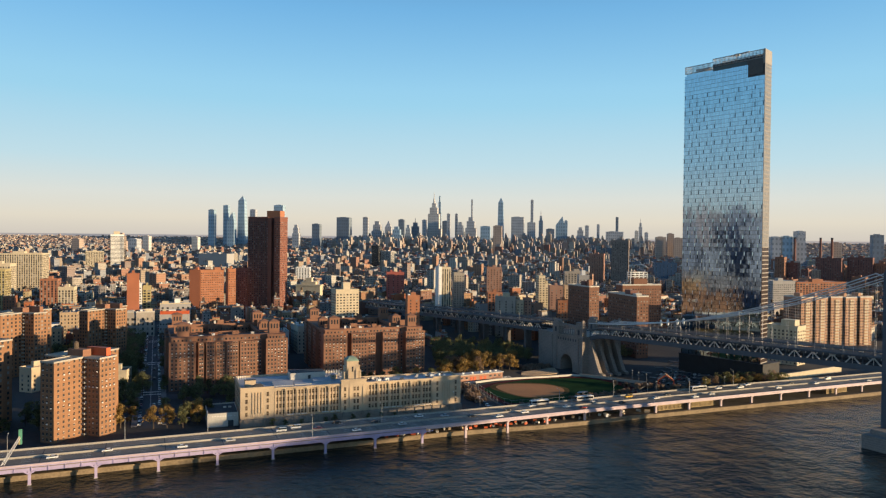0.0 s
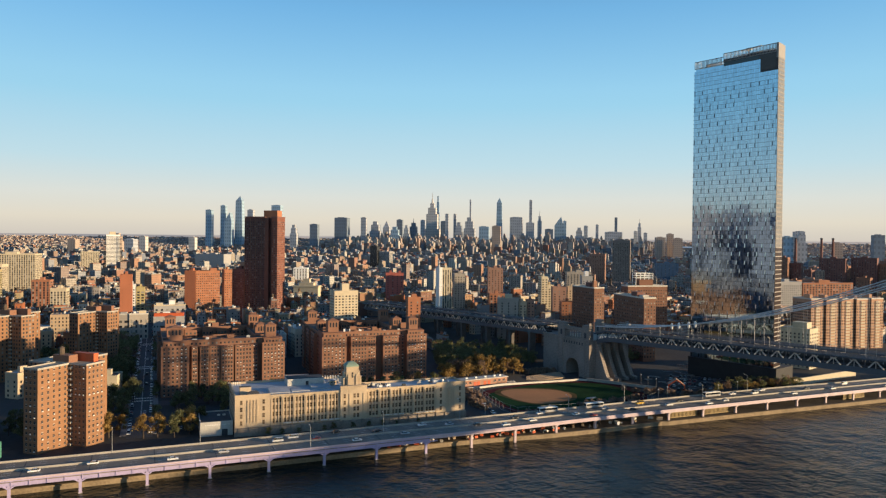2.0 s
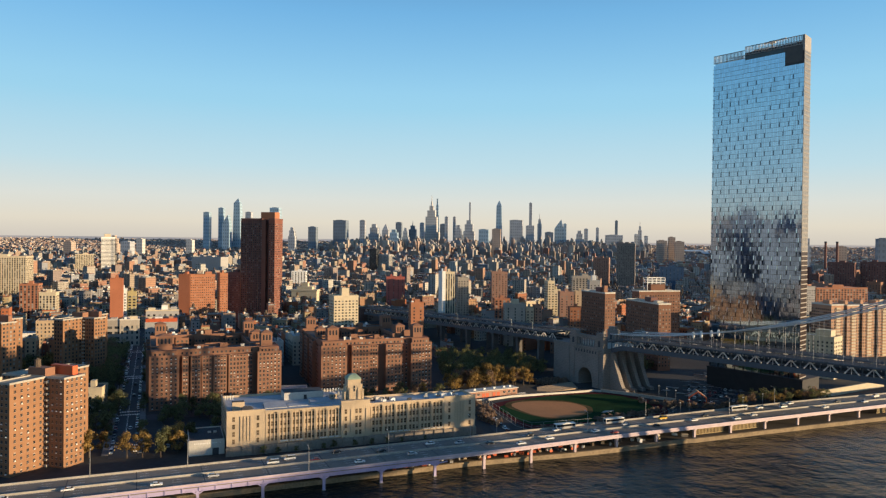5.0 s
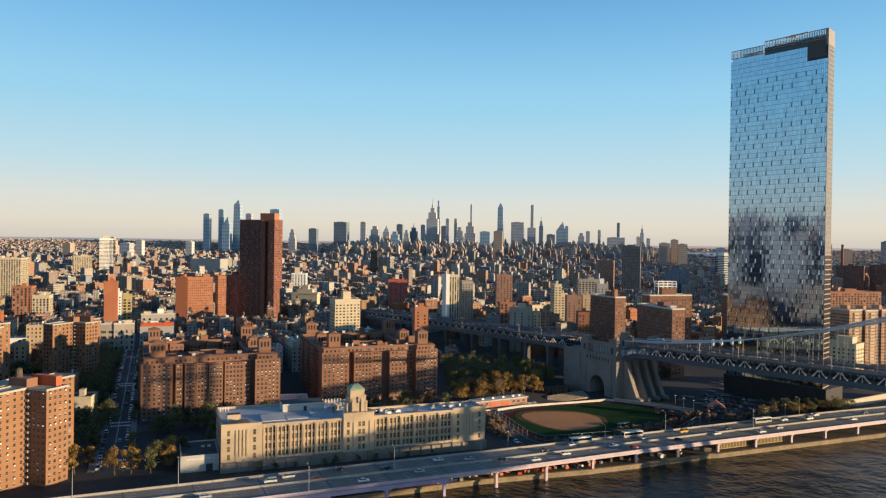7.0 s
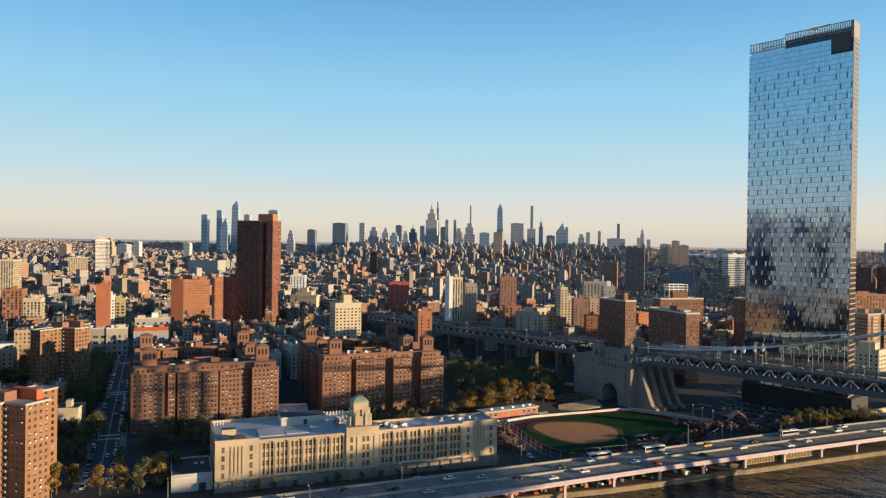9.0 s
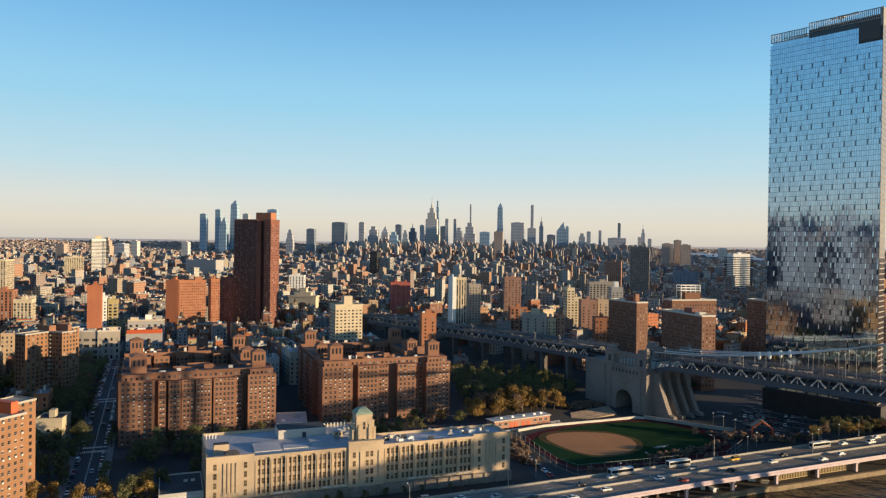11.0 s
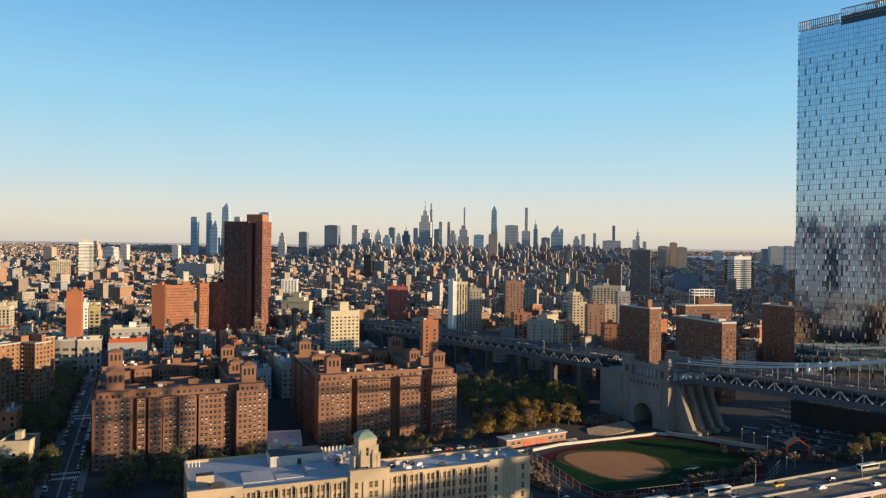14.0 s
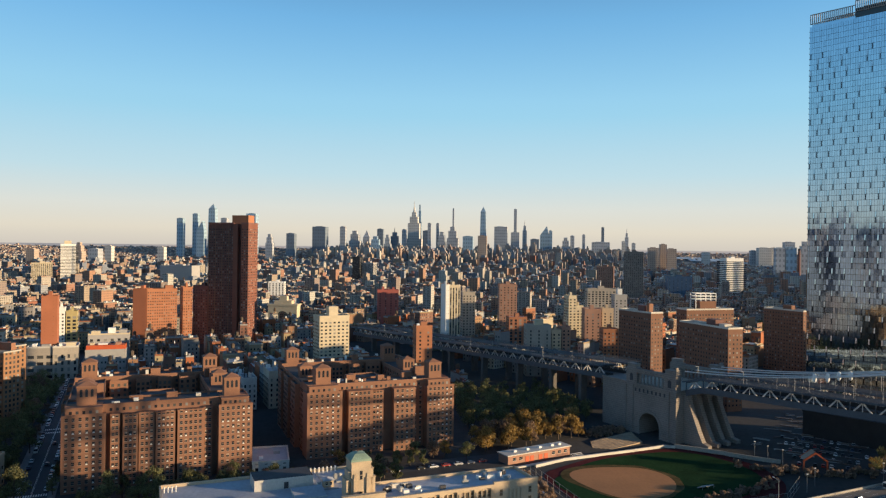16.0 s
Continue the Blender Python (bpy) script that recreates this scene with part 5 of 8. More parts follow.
# ---- single buildings of the city ----
def slab(x, y, w, d, ang, h, wall, roof, label, floor=3.0, bay=3.0, win=(1.4, 1.5), name="apartment_building", free=True, tops=(), group="", parapet=0.9, trimmat=None, glass=None):
    """A flat-roofed building with its front left corner at x, y: walls, roof with parapet, bulkheads and panes on all four sides."""
    b = thing(name, label, "building", group, at=pose(x, y, GZ, 0, 0, ang))
    k = Maker()
    k.box(0, w, 0, d, -9, h, wall)
    k.made("wall", b)
    k = Maker()
    k.face([(0.35, 0.35, h + 0.05), (w - 0.35, 0.35, h + 0.05), (w - 0.35, d - 0.35, h + 0.05), (0.35, d - 0.35, h + 0.05)], roof)
    k.made("roof", b)
    k = Maker()
    for a in ((-0.15, w + 0.15, -0.15, 0.35), (-0.15, w + 0.15, d - 0.35, d + 0.15), (-0.15, 0.35, 0.35, d - 0.35), (w - 0.35, w + 0.15, 0.35, d - 0.35)):
        k.box(*a, h - 0.4, h + parapet, trimmat or wall, bottom=True)
    k.made("parapet", b)
    k = Maker()
    for x0, x1, y0, y1, hh, mat in tops or ((w * 0.4, w * 0.62, d * 0.35, d * 0.7, 4.0, wall),):
        k.box(x0, x1, y0, y1, h, h + hh, mat)
    k.made("bulkhead", b)
    k = Maker()
    n = max(2, int((h - 2) / floor))
    for p, q, s in (((0, 0), (w, 0), w), ((w, 0), (w, d), d), ((w, d), (0, d), w), ((0, d), (0, 0), d)):
        windows_joined(k, p, q, max(2, int(s / bay)), 1.2, floor, n, win[0], win[1], glass)
    k.made("window", b, kind="stuff")
    if free:
        c = b.matrix_basis @ Vector((w / 2, d / 2, 0))
        keep_free(c.x, c.y, max(w, d) * 0.6)
    return b


GREEN_PANEL = material("green_panel", (0.1, 0.3, 0.2), 0.6, vary=0.2)
BRICK_SLAB = material("weathered_slab_brick", (0.185, 0.09, 0.057), 0.85, vary=0.2, scale=0.1, fine=3.0)
BRICK_MAROON = material("maroon_brick", (0.2, 0.078, 0.052), 0.85, vary=0.2, scale=0.1, fine=2.5)
BRICK_RUST = material("rust_orange_brick", (0.345, 0.125, 0.065), 0.85, vary=0.15, scale=0.08, fine=2.0)
CREAM_GREY = material("greyish_cream_stone", (0.36, 0.32, 0.27), 0.85, vary=0.2, scale=0.08, fine=1.5)
DARK_RED = material("dull_red_brick", (0.4, 0.115, 0.09), 0.85, vary=0.2, scale=0.1, fine=2.0)
BROWN_GREY = material("brown_grey_brick", (0.21, 0.175, 0.15), 0.85, vary=0.2, scale=0.1, fine=2.0)
BLUE_NET = material("blue_sheeting", (0.07, 0.13, 0.21), 0.7, vary=0.2)
YELLOW_WALL = material("yellow_buff_wall", (0.4, 0.33, 0.16), 0.85, vary=0.15)
BRICK_WARM = material("sunny_pink_brick", (0.42, 0.24, 0.15), 0.85, vary=0.2, scale=0.1, fine=3.0)
CREAM = material("cream_stone", (0.52, 0.445, 0.315), 0.85, vary=0.15)
GREY_WALL = material("grey_panel_wall", (0.34, 0.33, 0.32), 0.8, vary=0.12)

# lofts greyed in the same way, haze put into the wall colour
LOFTS = palette("loft_walls", [(0.31, 0.25, 0.19), (0.38, 0.34, 0.29), (0.30, 0.16, 0.11), (0.34, 0.30, 0.25), (0.41, 0.40, 0.36), (0.24, 0.19, 0.17), (0.28, 0.29, 0.31), (0.35, 0.20, 0.13)], floors=0.6)
# dark brick slabs beyond the bridge
slab(134.4, 783.8, 39.8, 12, -67.5, 58, BRICK_SLAB, ROOF_TAN, "dark red-brown brick slab tower beyond the bridge", bay=2.9, win=(1.2, 1.3), trimmat=CONC_LIGHT, group="brick slabs beyond the bridge", tops=((20, 28, 3, 9, 5, BRICK_DARK), (30, 33, 4, 8, 7, BRICK)))
slab(163, 720.5, 54, 12, -74.5, 54.5, BRICK_SLAB, ROOF_TAN, "wide red-brown brick slab with pale parapet beyond the bridge", bay=2.9, win=(1.2, 1.3), trimmat=CONC_LIGHT, group="brick slabs beyond the bridge", tops=((27, 37, 3, 10, 4.5, BRICK_DARK), (38, 44, 5, 11, 2, CONC_LIGHT)))
slab(194.6, 790, 46.5, 15, 13, 57.5, BRICK_SLAB, ROOF_TAN, "orange-lit brick slab with a framed roof tank", bay=2.9, win=(1.2, 1.3), trimmat=CONC_LIGHT, group="brick slabs beyond the bridge", tops=((15, 31, 3, 12, 7, BRICK_SLAB),))
roof_frame = Maker()
for i in range(5):
    for j in (3.5, 11.5):
        roof_frame.box(11 + i * 5, 11.5 + i * 5, j, j + 0.4, 64.5 if i > 0 else 58.5, 71.5, WHITE, bottom=True)
for z in (66, 68.5, 71):
    for j in (3.5, 11.5):
        roof_frame.box(11, 31.5, j, j + 0.4, z, z + 0.5, WHITE, bottom=True)
    roof_frame.box(11, 11.4, 3.9, 11.5, z, z + 0.5, WHITE, bottom=True), roof_frame.box(31, 31.4, 3.9, 11.5, z, z + 0.5, WHITE, bottom=True)
roof_frame.made("roof_frame", None, "white open steel frame on the slab's roof", "frame", at=pose(194.6, 790, GZ, 0, 0, 13))
slab(286.2, 840.2, 42, 13, -67.5, 56, BRICK_SLAB, ROOF_TAN, "dark brown brick slab beside the glass tower", bay=2.9, win=(1.2, 1.3), trimmat=CONC_LIGHT, group="brick slabs beyond the bridge")
# sunlit slabs past the bridge's side span
for i in range(5):
    b = slab(362 + i * 17.0, 735 + i * 3.5, 15.5, 24, 17, 50 - (i % 2) * 0.5, BRICK_WARM, ROOF_TAN, "pink-brown brick apartment slab with pale balcony bays", floor=2.9, bay=2.4, group="balcony slabs", trimmat=CONC_LIGHT)
    k = Maker()
    for j in range(16):
        k.box(5.2, 10.3, -0.9, 0, 1 + j * 3, 2.6 + j * 3, CREAM, bottom=True)
    k.made("balcony_bay", b, "stack of cream balcony fronts", kind="stuff")
slab(285, 644, 28, 16, -50, 33, CREAM, ROOF_TAN, "cream brick building beside the bridge with sunlit windows", bay=3.2, tops=((12, 24, 4, 13, 5.5, CREAM),))
for x, y, r in ((400, 690, 62), (340, 690, 45), (455, 715, 60), (300, 680, 36), (500, 740, 50), (380, 640, 50)):
    keep_free(x, y, r)
slab(495, 1015, 78, 26, 10, 50, BRICK_ORANGE, ROOF_TAN, "brown brick building with a cream top storey", bay=4.5, win=(2.6, 2.0))
slab(455, 1000, 34, 24, 10, 52, GREY_WALL, ROOF_PALE, "grey and cream slab building")

# brick housing slabs far along the river
for x, y, w, h, m in ((688, 1500, 18, 75, BRICK), (712, 1510, 26, 63, BRICK_DARK), (772, 1500, 48, 74, BRICK_DARK), (832, 1490, 46, 76, BRICK_DARK), (876, 1470, 26, 64, BRICK)):
    slab(x, y, w, 18, -40, h, m, ROOF_TAN, "tall brown brick housing slab far along the river", bay=4.2, group="far housing slabs")
rs = random.Random(31)
for i in range(26):
    y = rs.uniform(1330, 1800)
    x = rs.uniform(0.47, 0.66) * y - 10
    if any((x - a) ** 2 + (y - c) ** 2 < (r + 24) ** 2 for a, c, r in TAKEN):
        continue
    slab(x, y, rs.uniform(16, 34), 16, rs.choice((-46, -46, 44)), rs.uniform(36, 58), rs.choice((BRICK, BRICK_DARK, BRICK_DARK, BRICK_PINK)), ROOF_TAN, "brown brick housing slab far along the river", bay=4.2, group="far housing slabs")

# brown residential tower with its lower wings
def brown_tower():
    b = thing("residential_tower", "very tall dark brown brick residential tower", "tower", at=pose(-263, 978, GZ, 0, 0, -13))
    H = 132
    for x0, x1, y0, y1, h, mat in ((0, 29, 0, 20, H, BRICK_DARK), (29, 34.5, -2, 18, H - 0.5, BRICK_MAROON), (34.5, 39.5, 3, 22, H - 0.8, BRICK_DARK), (39.5, 47.5, -3, 20, H - 0.3, BRICK_MAROON)):
        k = Maker()
        k.box(x0, x1, y0, y1, 0, h, mat)
        k.made("wing", b, "dark brown brick wing" if mat is BRICK_DARK else "maroon brick wing")
    k = Maker()
    k.box(25, 44, 4, 18, H - 1, H + 9, BRICK_BRIGHT)
    k.made("bulkhead", b, "orange-brown roof bulkhead")
    for x0, x1 in ((0, 29), (39.5, 47.5)):
        k = Maker()
        windows_joined(k, (x0, 0 if x0 == 0 else -3), (x1, 0 if x0 == 0 else -3), int((x1 - x0) / 2.6), 3, 2.9, 43, 1.3, 1.4)
        k.made("window", b, kind="stuff")
    k = Maker()
    windows_joined(k, (47.5, -3), (47.5, 20), 7, 3, 2.9, 43), windows_joined(k, (0, 20), (0, 0), 6, 3, 2.9, 43), windows_joined(k, (47.5, 20), (0, 20), 16, 3, 2.9, 43)
    k.made("side_window", b, kind="stuff")
    for i in range(12):
        k = Maker()
        k.box(i * 2.6 - 0.28, i * 2.6 + 0.28, -0.7, 0, 0, H - 1.5, BRICK_DARK if i % 3 else BRICK)
        k.made("pier", b)
    for x0, x1, y0, y1 in ((-0.3, 29.3, -0.9, 0.4), (-0.3, 0.4, 0.4, 20.3), (39.2, 47.8, -3.3, -2.6), (47.1, 47.8, -2.6, 20.3)):
        k = Maker()
        k.box(x0, x1, y0, y1, H - 0.9, H + 0.9, BRICK_DARK, bottom=True)
        k.made("parapet", b)
    keep_free(-235, 972, 45)


brown_tower()
slab(-323.5, 925, 13.5, 18, 0, 62, BRICK_RUST, ROOF_DARK, "blank-sided orange brick wing of the brown tower", bay=20, win=(0.3, 0.3), group="wings of the brown tower")
slab(-309.5, 925.4, 29, 18, 28, 62, BRICK_BRIGHT, ROOF_DARK, "wide orange brick wing of the brown tower", bay=2.2, win=(1.0, 1.2), group="wings of the brown tower", tops=((18, 26, 4, 12, 4, BRICK_ORANGE),))
slab(-280.5, 947.5, 9.5, 18, 28, 63, BRICK_BRIGHT, ROOF_DARK, "narrow orange brick wing of the brown tower", bay=2.2, win=(1.0, 1.2), group="wings of the brown tower")
# darker brick than its sister wings, painting the shade on this one
slab(-280.5, 982, 17, 16, -13, 63, BRICK_DARK, ROOF_DARK, "wing of the brown tower in brick darkened for shade", bay=2.6, win=(1.1, 1.2), group="wings of the brown tower")

slab(-341, 758, 20, 20, 12, 25.5, CREAM_GREY, ROOF_PALE, "pale school building with wide window bays", floor=5.2, bay=6.0, win=(4.4, 2.4), tops=((3, 6, 4, 8, 2.5, WHITE), (10, 16, 3, 8, 2.0, GREY_WALL)), group="school wings", trimmat=CONC_LIGHT)
slab(-322, 761, 18, 24, 22, 25.5, CREAM_GREY, ROOF_PALE, "pale school wing with narrow paired windows", floor=5.2, bay=4.2, win=(1.7, 2.9), tops=((9, 16, 3, 9, 3.2, CREAM), (4, 7, 5, 8, 2.4, WHITE)), group="school wings", trimmat=CONC_LIGHT)
slab(-301, 770, 30, 14, 17, 21.6, GREY_WALL, ROOF_PALE, "low building with a bright red upper storey", floor=5, bay=2.6, win=(1.2, 1.6), tops=((0.5, 29.5, 0.5, 13, 4.2, RED_PAINT), (3, 6, 3, 7, 6, CREAM), (9, 16, 4, 9, 5.4, WHITE), (22, 26, 2, 8, 6.2, BRICK_PINK)))
slab(-312, 799.5, 32, 20, 20, 31, GREY_WALL, ROOF_PALE, "whitewashed loft building with a roof tank", bay=4.6, win=(2.2, 2.0), tops=((15, 21, 4, 10, 5, WHITE), (2, 9, 5, 14, 2.5, CREAM), (24, 30, 3, 12, 3.5, GREY_WALL)), trimmat=CREAM)
slab(-112.5, 523, 17, 26, 12, 5, CONC_LIGHT, ROOF_PALE, "low pale-roofed hall between the brick blocks", floor=3, bay=4, tops=((3, 5, 6, 8, 1.2, WHITE), (10, 13, 14, 17, 1.5, MAST)))
slab(-229, 493, 13, 14, 10, 13.5, CREAM, ROOF_DARK, "low cream building among trees by the street", bay=4)
slab(-286, 490, 11, 15, -20, 16, LIME, ROOF_PALE, "low cream building behind the brick towers", bay=4)
slab(-334, 766, 11.6, 12, 20, 65, BRICK_RUST, ROOF_DARK, "slim windowless orange brick tower", bay=40, win=(0.3, 0.3))
slab(-343, 809, 6.5, 12, 20, 52, WHITE, ROOF_PALE, "narrow white tower beside the orange one", bay=4)
slab(-336.3, 812, 8.5, 12, 20, 49, YELLOW_WALL, ROOF_TAN, "cream and yellow narrow building", bay=4.2, win=(2.6, 1.9))
slab(-116.5, 786, 26, 18, 25, 49, CREAM, ROOF_TAN, "cream brick apartment building with balconies", bay=3.3, win=(1.9, 1.4), tops=((10, 18, 6, 14, 8, CREAM),))
slab(-36, 722, 12.3, 11, 14, 48.5, BRICK_BRIGHT, ROOF_DARK, "slim orange brick building by the bridge", bay=5, tops=((4, 9, 3, 9, 3.5, BRICK_ORANGE), (1, 3, 2, 5, 2, WHITE)))
slab(-6, 926, 4, 16, 16, 69.5, WHITE, ROOF_PALE, "white-edged narrow windowless tower", bay=30, win=(0.4, 0.4))
slab(-2.1, 927.2, 12, 16, 16, 69, CREAM, ROOF_PALE, "cream apartment tower with dark window strips", bay=2.8, win=(1.5, 2.9))
slab(14, 965, 14, 18, 6, 60, CREAM_GREY, ROOF_TAN, "tan apartment building with balconies", bay=3)
slab(-85, 1088, 14, 18, 4, 54.5, DARK_RED, ROOF_DARK, "red painted brick building block", bay=6)
slab(-71, 1089, 12.5, 18, 4, 54, DARK_RED, ROOF_DARK, "dark red brick building block", bay=5)
slab(62.5, 1037, 21, 18, 0, 65, BRICK_PINK, ROOF_TAN, "reddish brick apartment building with a painted wall", bay=4)
slab(57.5, 790, 21, 14, 2, 42.5, CREAM_GREY, ROOF_TAN, "plain buff tenement with a blank side by the bridge", bay=6, win=(1.2, 1.8), tops=((8, 15, 4, 11, 5, CREAM),))
slab(79.5, 793, 8, 14, 2, 38.5, LIME, ROOF_TAN, "narrow tan tenement by the bridge", bay=3.5)
slab(88.5, 795, 7.5, 14, 2, 41, BRICK_PINK, ROOF_DARK, "narrow pink-brown tenement by the bridge", bay=3.5)
slab(54, 880, 18, 14, 6, 41, BRICK_ORANGE, ROOF_PALE, "orange framed tenement with open roof terrace", bay=4, win=(2.2, 2.2))
slab(121.8, 925, 8.5, 14, 10, 59.5, CREAM, ROOF_PALE, "cream stepped apartment building with balconies", bay=3, win=(2.0, 1.5))
slab(130.3, 926.6, 7.5, 14, 10, 49, CREAM, ROOF_PALE, "lower cream stepped apartment building", bay=3, win=(2.0, 1.5))
slab(126.9, 805.0, 13.5, 14, 0, 38.3, BRICK_BRIGHT, ROOF_DARK, "sunlit orange brick tenement beyond the bridge", bay=3)
slab(179.5, 960.0, 13.7, 14, 0, 58.9, GREY_WALL, ROOF_PALE, "pale grey stepped loft building", bay=4, tops=((4, 9, 3, 9, 7, WHITE),))
slab(150.4, 900.0, 11.5, 14, 0, 48.8, LIME, ROOF_TAN, "sunlit tan tenement building", bay=4)
slab(130.4, 890.0, 16.3, 14, 0, 48.9, BRICK_PINK, ROOF_PALE, "pink-brown brick building with a pale roof", bay=5)
slab(187.9, 1120.0, 37.4, 14, 0, 56.9, CREAM_GREY, ROOF_TAN, "wide greyish loft building with rows of windows", bay=4.5, win=(2.6, 2.0))
slab(360, 1550, 36, 26, -18, 106, BROWN_GREY, ROOF_DARK, "tall dark brown apartment tower", bay=3.5)
slab(330, 1640, 34, 26, -18, 75, BRICK_PINK, ROOF_TAN, "brown brick apartment slab with many windows", bay=3.5)
slab(664, 1790, 42, 28, 8, 94, WHITE, ROOF_PALE, "white banded concrete apartment slab", floor=4.2, bay=36, win=(36, 1.9), glass=GLASS)
slab(498, 1700, 50, 40, -12, 54, BLUE_NET, ROOF_DARK, "building wrapped in blue sheeting", bay=8)
slab(-918, 2005, 34, 26, 26, 108, WHITE, ROOF_PALE, "cream banded office tower with a stepped top", floor=3.6, bay=32, win=(29, 1.6), tops=((8, 24, 6, 20, 9, CREAM),))
slab(-960, 1950, 44, 26, 24, 62, CREAM, ROOF_PALE, "pale yellow loft building with wide windows", bay=4, win=(2.4, 2.2))
slab(-216, 2215, 22, 26, -18, 82, BLACK_GLASS, ROOF_DARK, "black glass office tower with flat top", bay=3)
slab(-190, 2220, 34, 30, -18, 66, GREY_WALL, ROOF_PALE, "grey office tower with a dark window field", bay=4, win=(3, 2))
slab(-300, 1480, 28, 26, 4, 44, WHITE, ROOF_PALE, "tall white and grey loft building", bay=5, win=(2.0, 2.2))
slab(-700, 2080, 90, 40, -14, 56, GREY_WALL, ROOF_PALE, "wide blank grey warehouse building", bay=60, win=(0.4, 0.4))
for x, y, w, d, h, mat, lab in ((-560, 880, 26, 22, 62, YELLOW_WALL, "yellow-buff brick tower with small windows"), (-640, 1010, 34, 26, 64, CREAM, "tall cream office building with dark window strips"), (-690, 1030, 34, 26, 68, CREAM, "tall cream office building with dark window strips"),
                             (-740, 1180, 80, 40, 74, CREAM, "broad cream stone office building"), (-500, 900, 20, 18, 50, BRICK_ORANGE, "orange brick stepped building"), (-480, 905, 18, 16, 40, CREAM, "low cream annex building beside the tower")):
    slab(x, y, w, d, 14, h, mat, ROOF_TAN, lab, bay=3.4, win=(1.9, 2.4))

# domed bank at the bridge plaza: a cream arch
def plaza_arch():
    b = thing("triumphal_arch", "cream stone triumphal arch at the bridge plaza", "arch", at=pose(-216, 1160, GZ, 0, 0, -8))
    k = Maker()
    w, h, r = 40, 28, 9
    for s in (-1, 1):
        k.box(min(s * w / 2, s * r), max(s * w / 2, s * r), 0, 14, 0, h, CREAM)
    for i in range(10):
        a0, a1 = math.pi * i / 10, math.pi * (i + 1) / 10
        xa, za, xb, zb = r * math.cos(a1), 12 + r * math.sin(a1), r * math.cos(a0), 12 + r * math.sin(a0)
        for y, fl in ((0, 0), (14, 1)):
            q = [(xa, y, za), (xb, y, zb), (xb, y, h), (xa, y, h)]
            k.face(q[::-1] if fl else q, CREAM)
        k.face([(xa, 0, za), (xa, 14, za), (xb, 14, zb), (xb, 0, zb)], CREAM)
    k.box(-w / 2 - 1, w / 2 + 1, -1, 15, h, h + 2.5, CREAM, bottom=True), k.box(-12, 12, 2, 12, h + 2.5, h + 7, CREAM), k.box(-5, 5, 3, 11, h + 7, h + 13, CREAM)
    k.made("stonework", b)
    keep_free(-216, 1165, 34)


plaza_arch()


# ---- the city's fill ----
CLUTTER = palette("roof_clutter", [(0.6, 0.57, 0.5), (0.36, 0.13, 0.08), (0.5, 0.45, 0.38), (0.15, 0.14, 0.14), (0.72, 0.7, 0.66), (0.4, 0.2, 0.11), (0.3, 0.31, 0.33), (0.25, 0.32, 0.36), (0.48, 0.38, 0.24)])
STREET = (Vector((-168, 415)), Vector((-0.366, 0.9306)), 9.5)   # the long street inland from the river


def taken(x, y, r):
    for a, b, c in TAKEN:
        if abs(a - x) < c + r and abs(b - y) < c + r and (a - x) ** 2 + (b - y) ** 2 < (c + r) ** 2:
            return True
    d = Vector((x, y)) - STREET[0]
    along, off = d.dot(STREET[1]), d.x * -STREET[1].y + d.y * STREET[1].x
    if 0 < along < 520 and abs(off) < STREET[2] + r:
        return True
    q = Vector((x, y, 0)) - RO
    return q.dot(RV) < 60


for x, y, r in ((50, 540, 50), (95, 530, 50), (20, 640, 60), (60, 680, 40), (-20, 650, 40), (-150, 470, 30), (-60, 505, 30), (170, 560, 60), (230, 560, 40), (200, 640, 50), (330, 560, 60), (-240, 470, 45), (-260, 640, 40), (-230, 420, 30), (-330, 620, 25), (-300, 690, 36), (-276, 605, 30), (-265, 640, 24), (-322, 735, 18),
                (-179, 1316, 24), (-154, 1374, 26), (-126, 1439, 26), (-96, 1541, 26), (-61, 1661, 24), (81, 1209, 22), (96, 1177, 20), (-30, 540, 28), (0, 562, 24), (108, 592, 26), (62, 582, 30), (-75, 528, 22), (-110, 520, 20), (480, 1150, 70), (420, 1060, 40), (320, 1090, 30), (60, 1170, 30)):
    keep_free(x, y, r)
MARK_GREEN = [(-179, 1316, 24), (-154, 1374, 26), (-126, 1439, 26), (-96, 1541, 26), (-61, 1661, 24), (81, 1209, 22), (96, 1177, 20), (480, 1150, 60), (420, 1060, 36), (60, 1170, 26), (-330, 620, 22)]


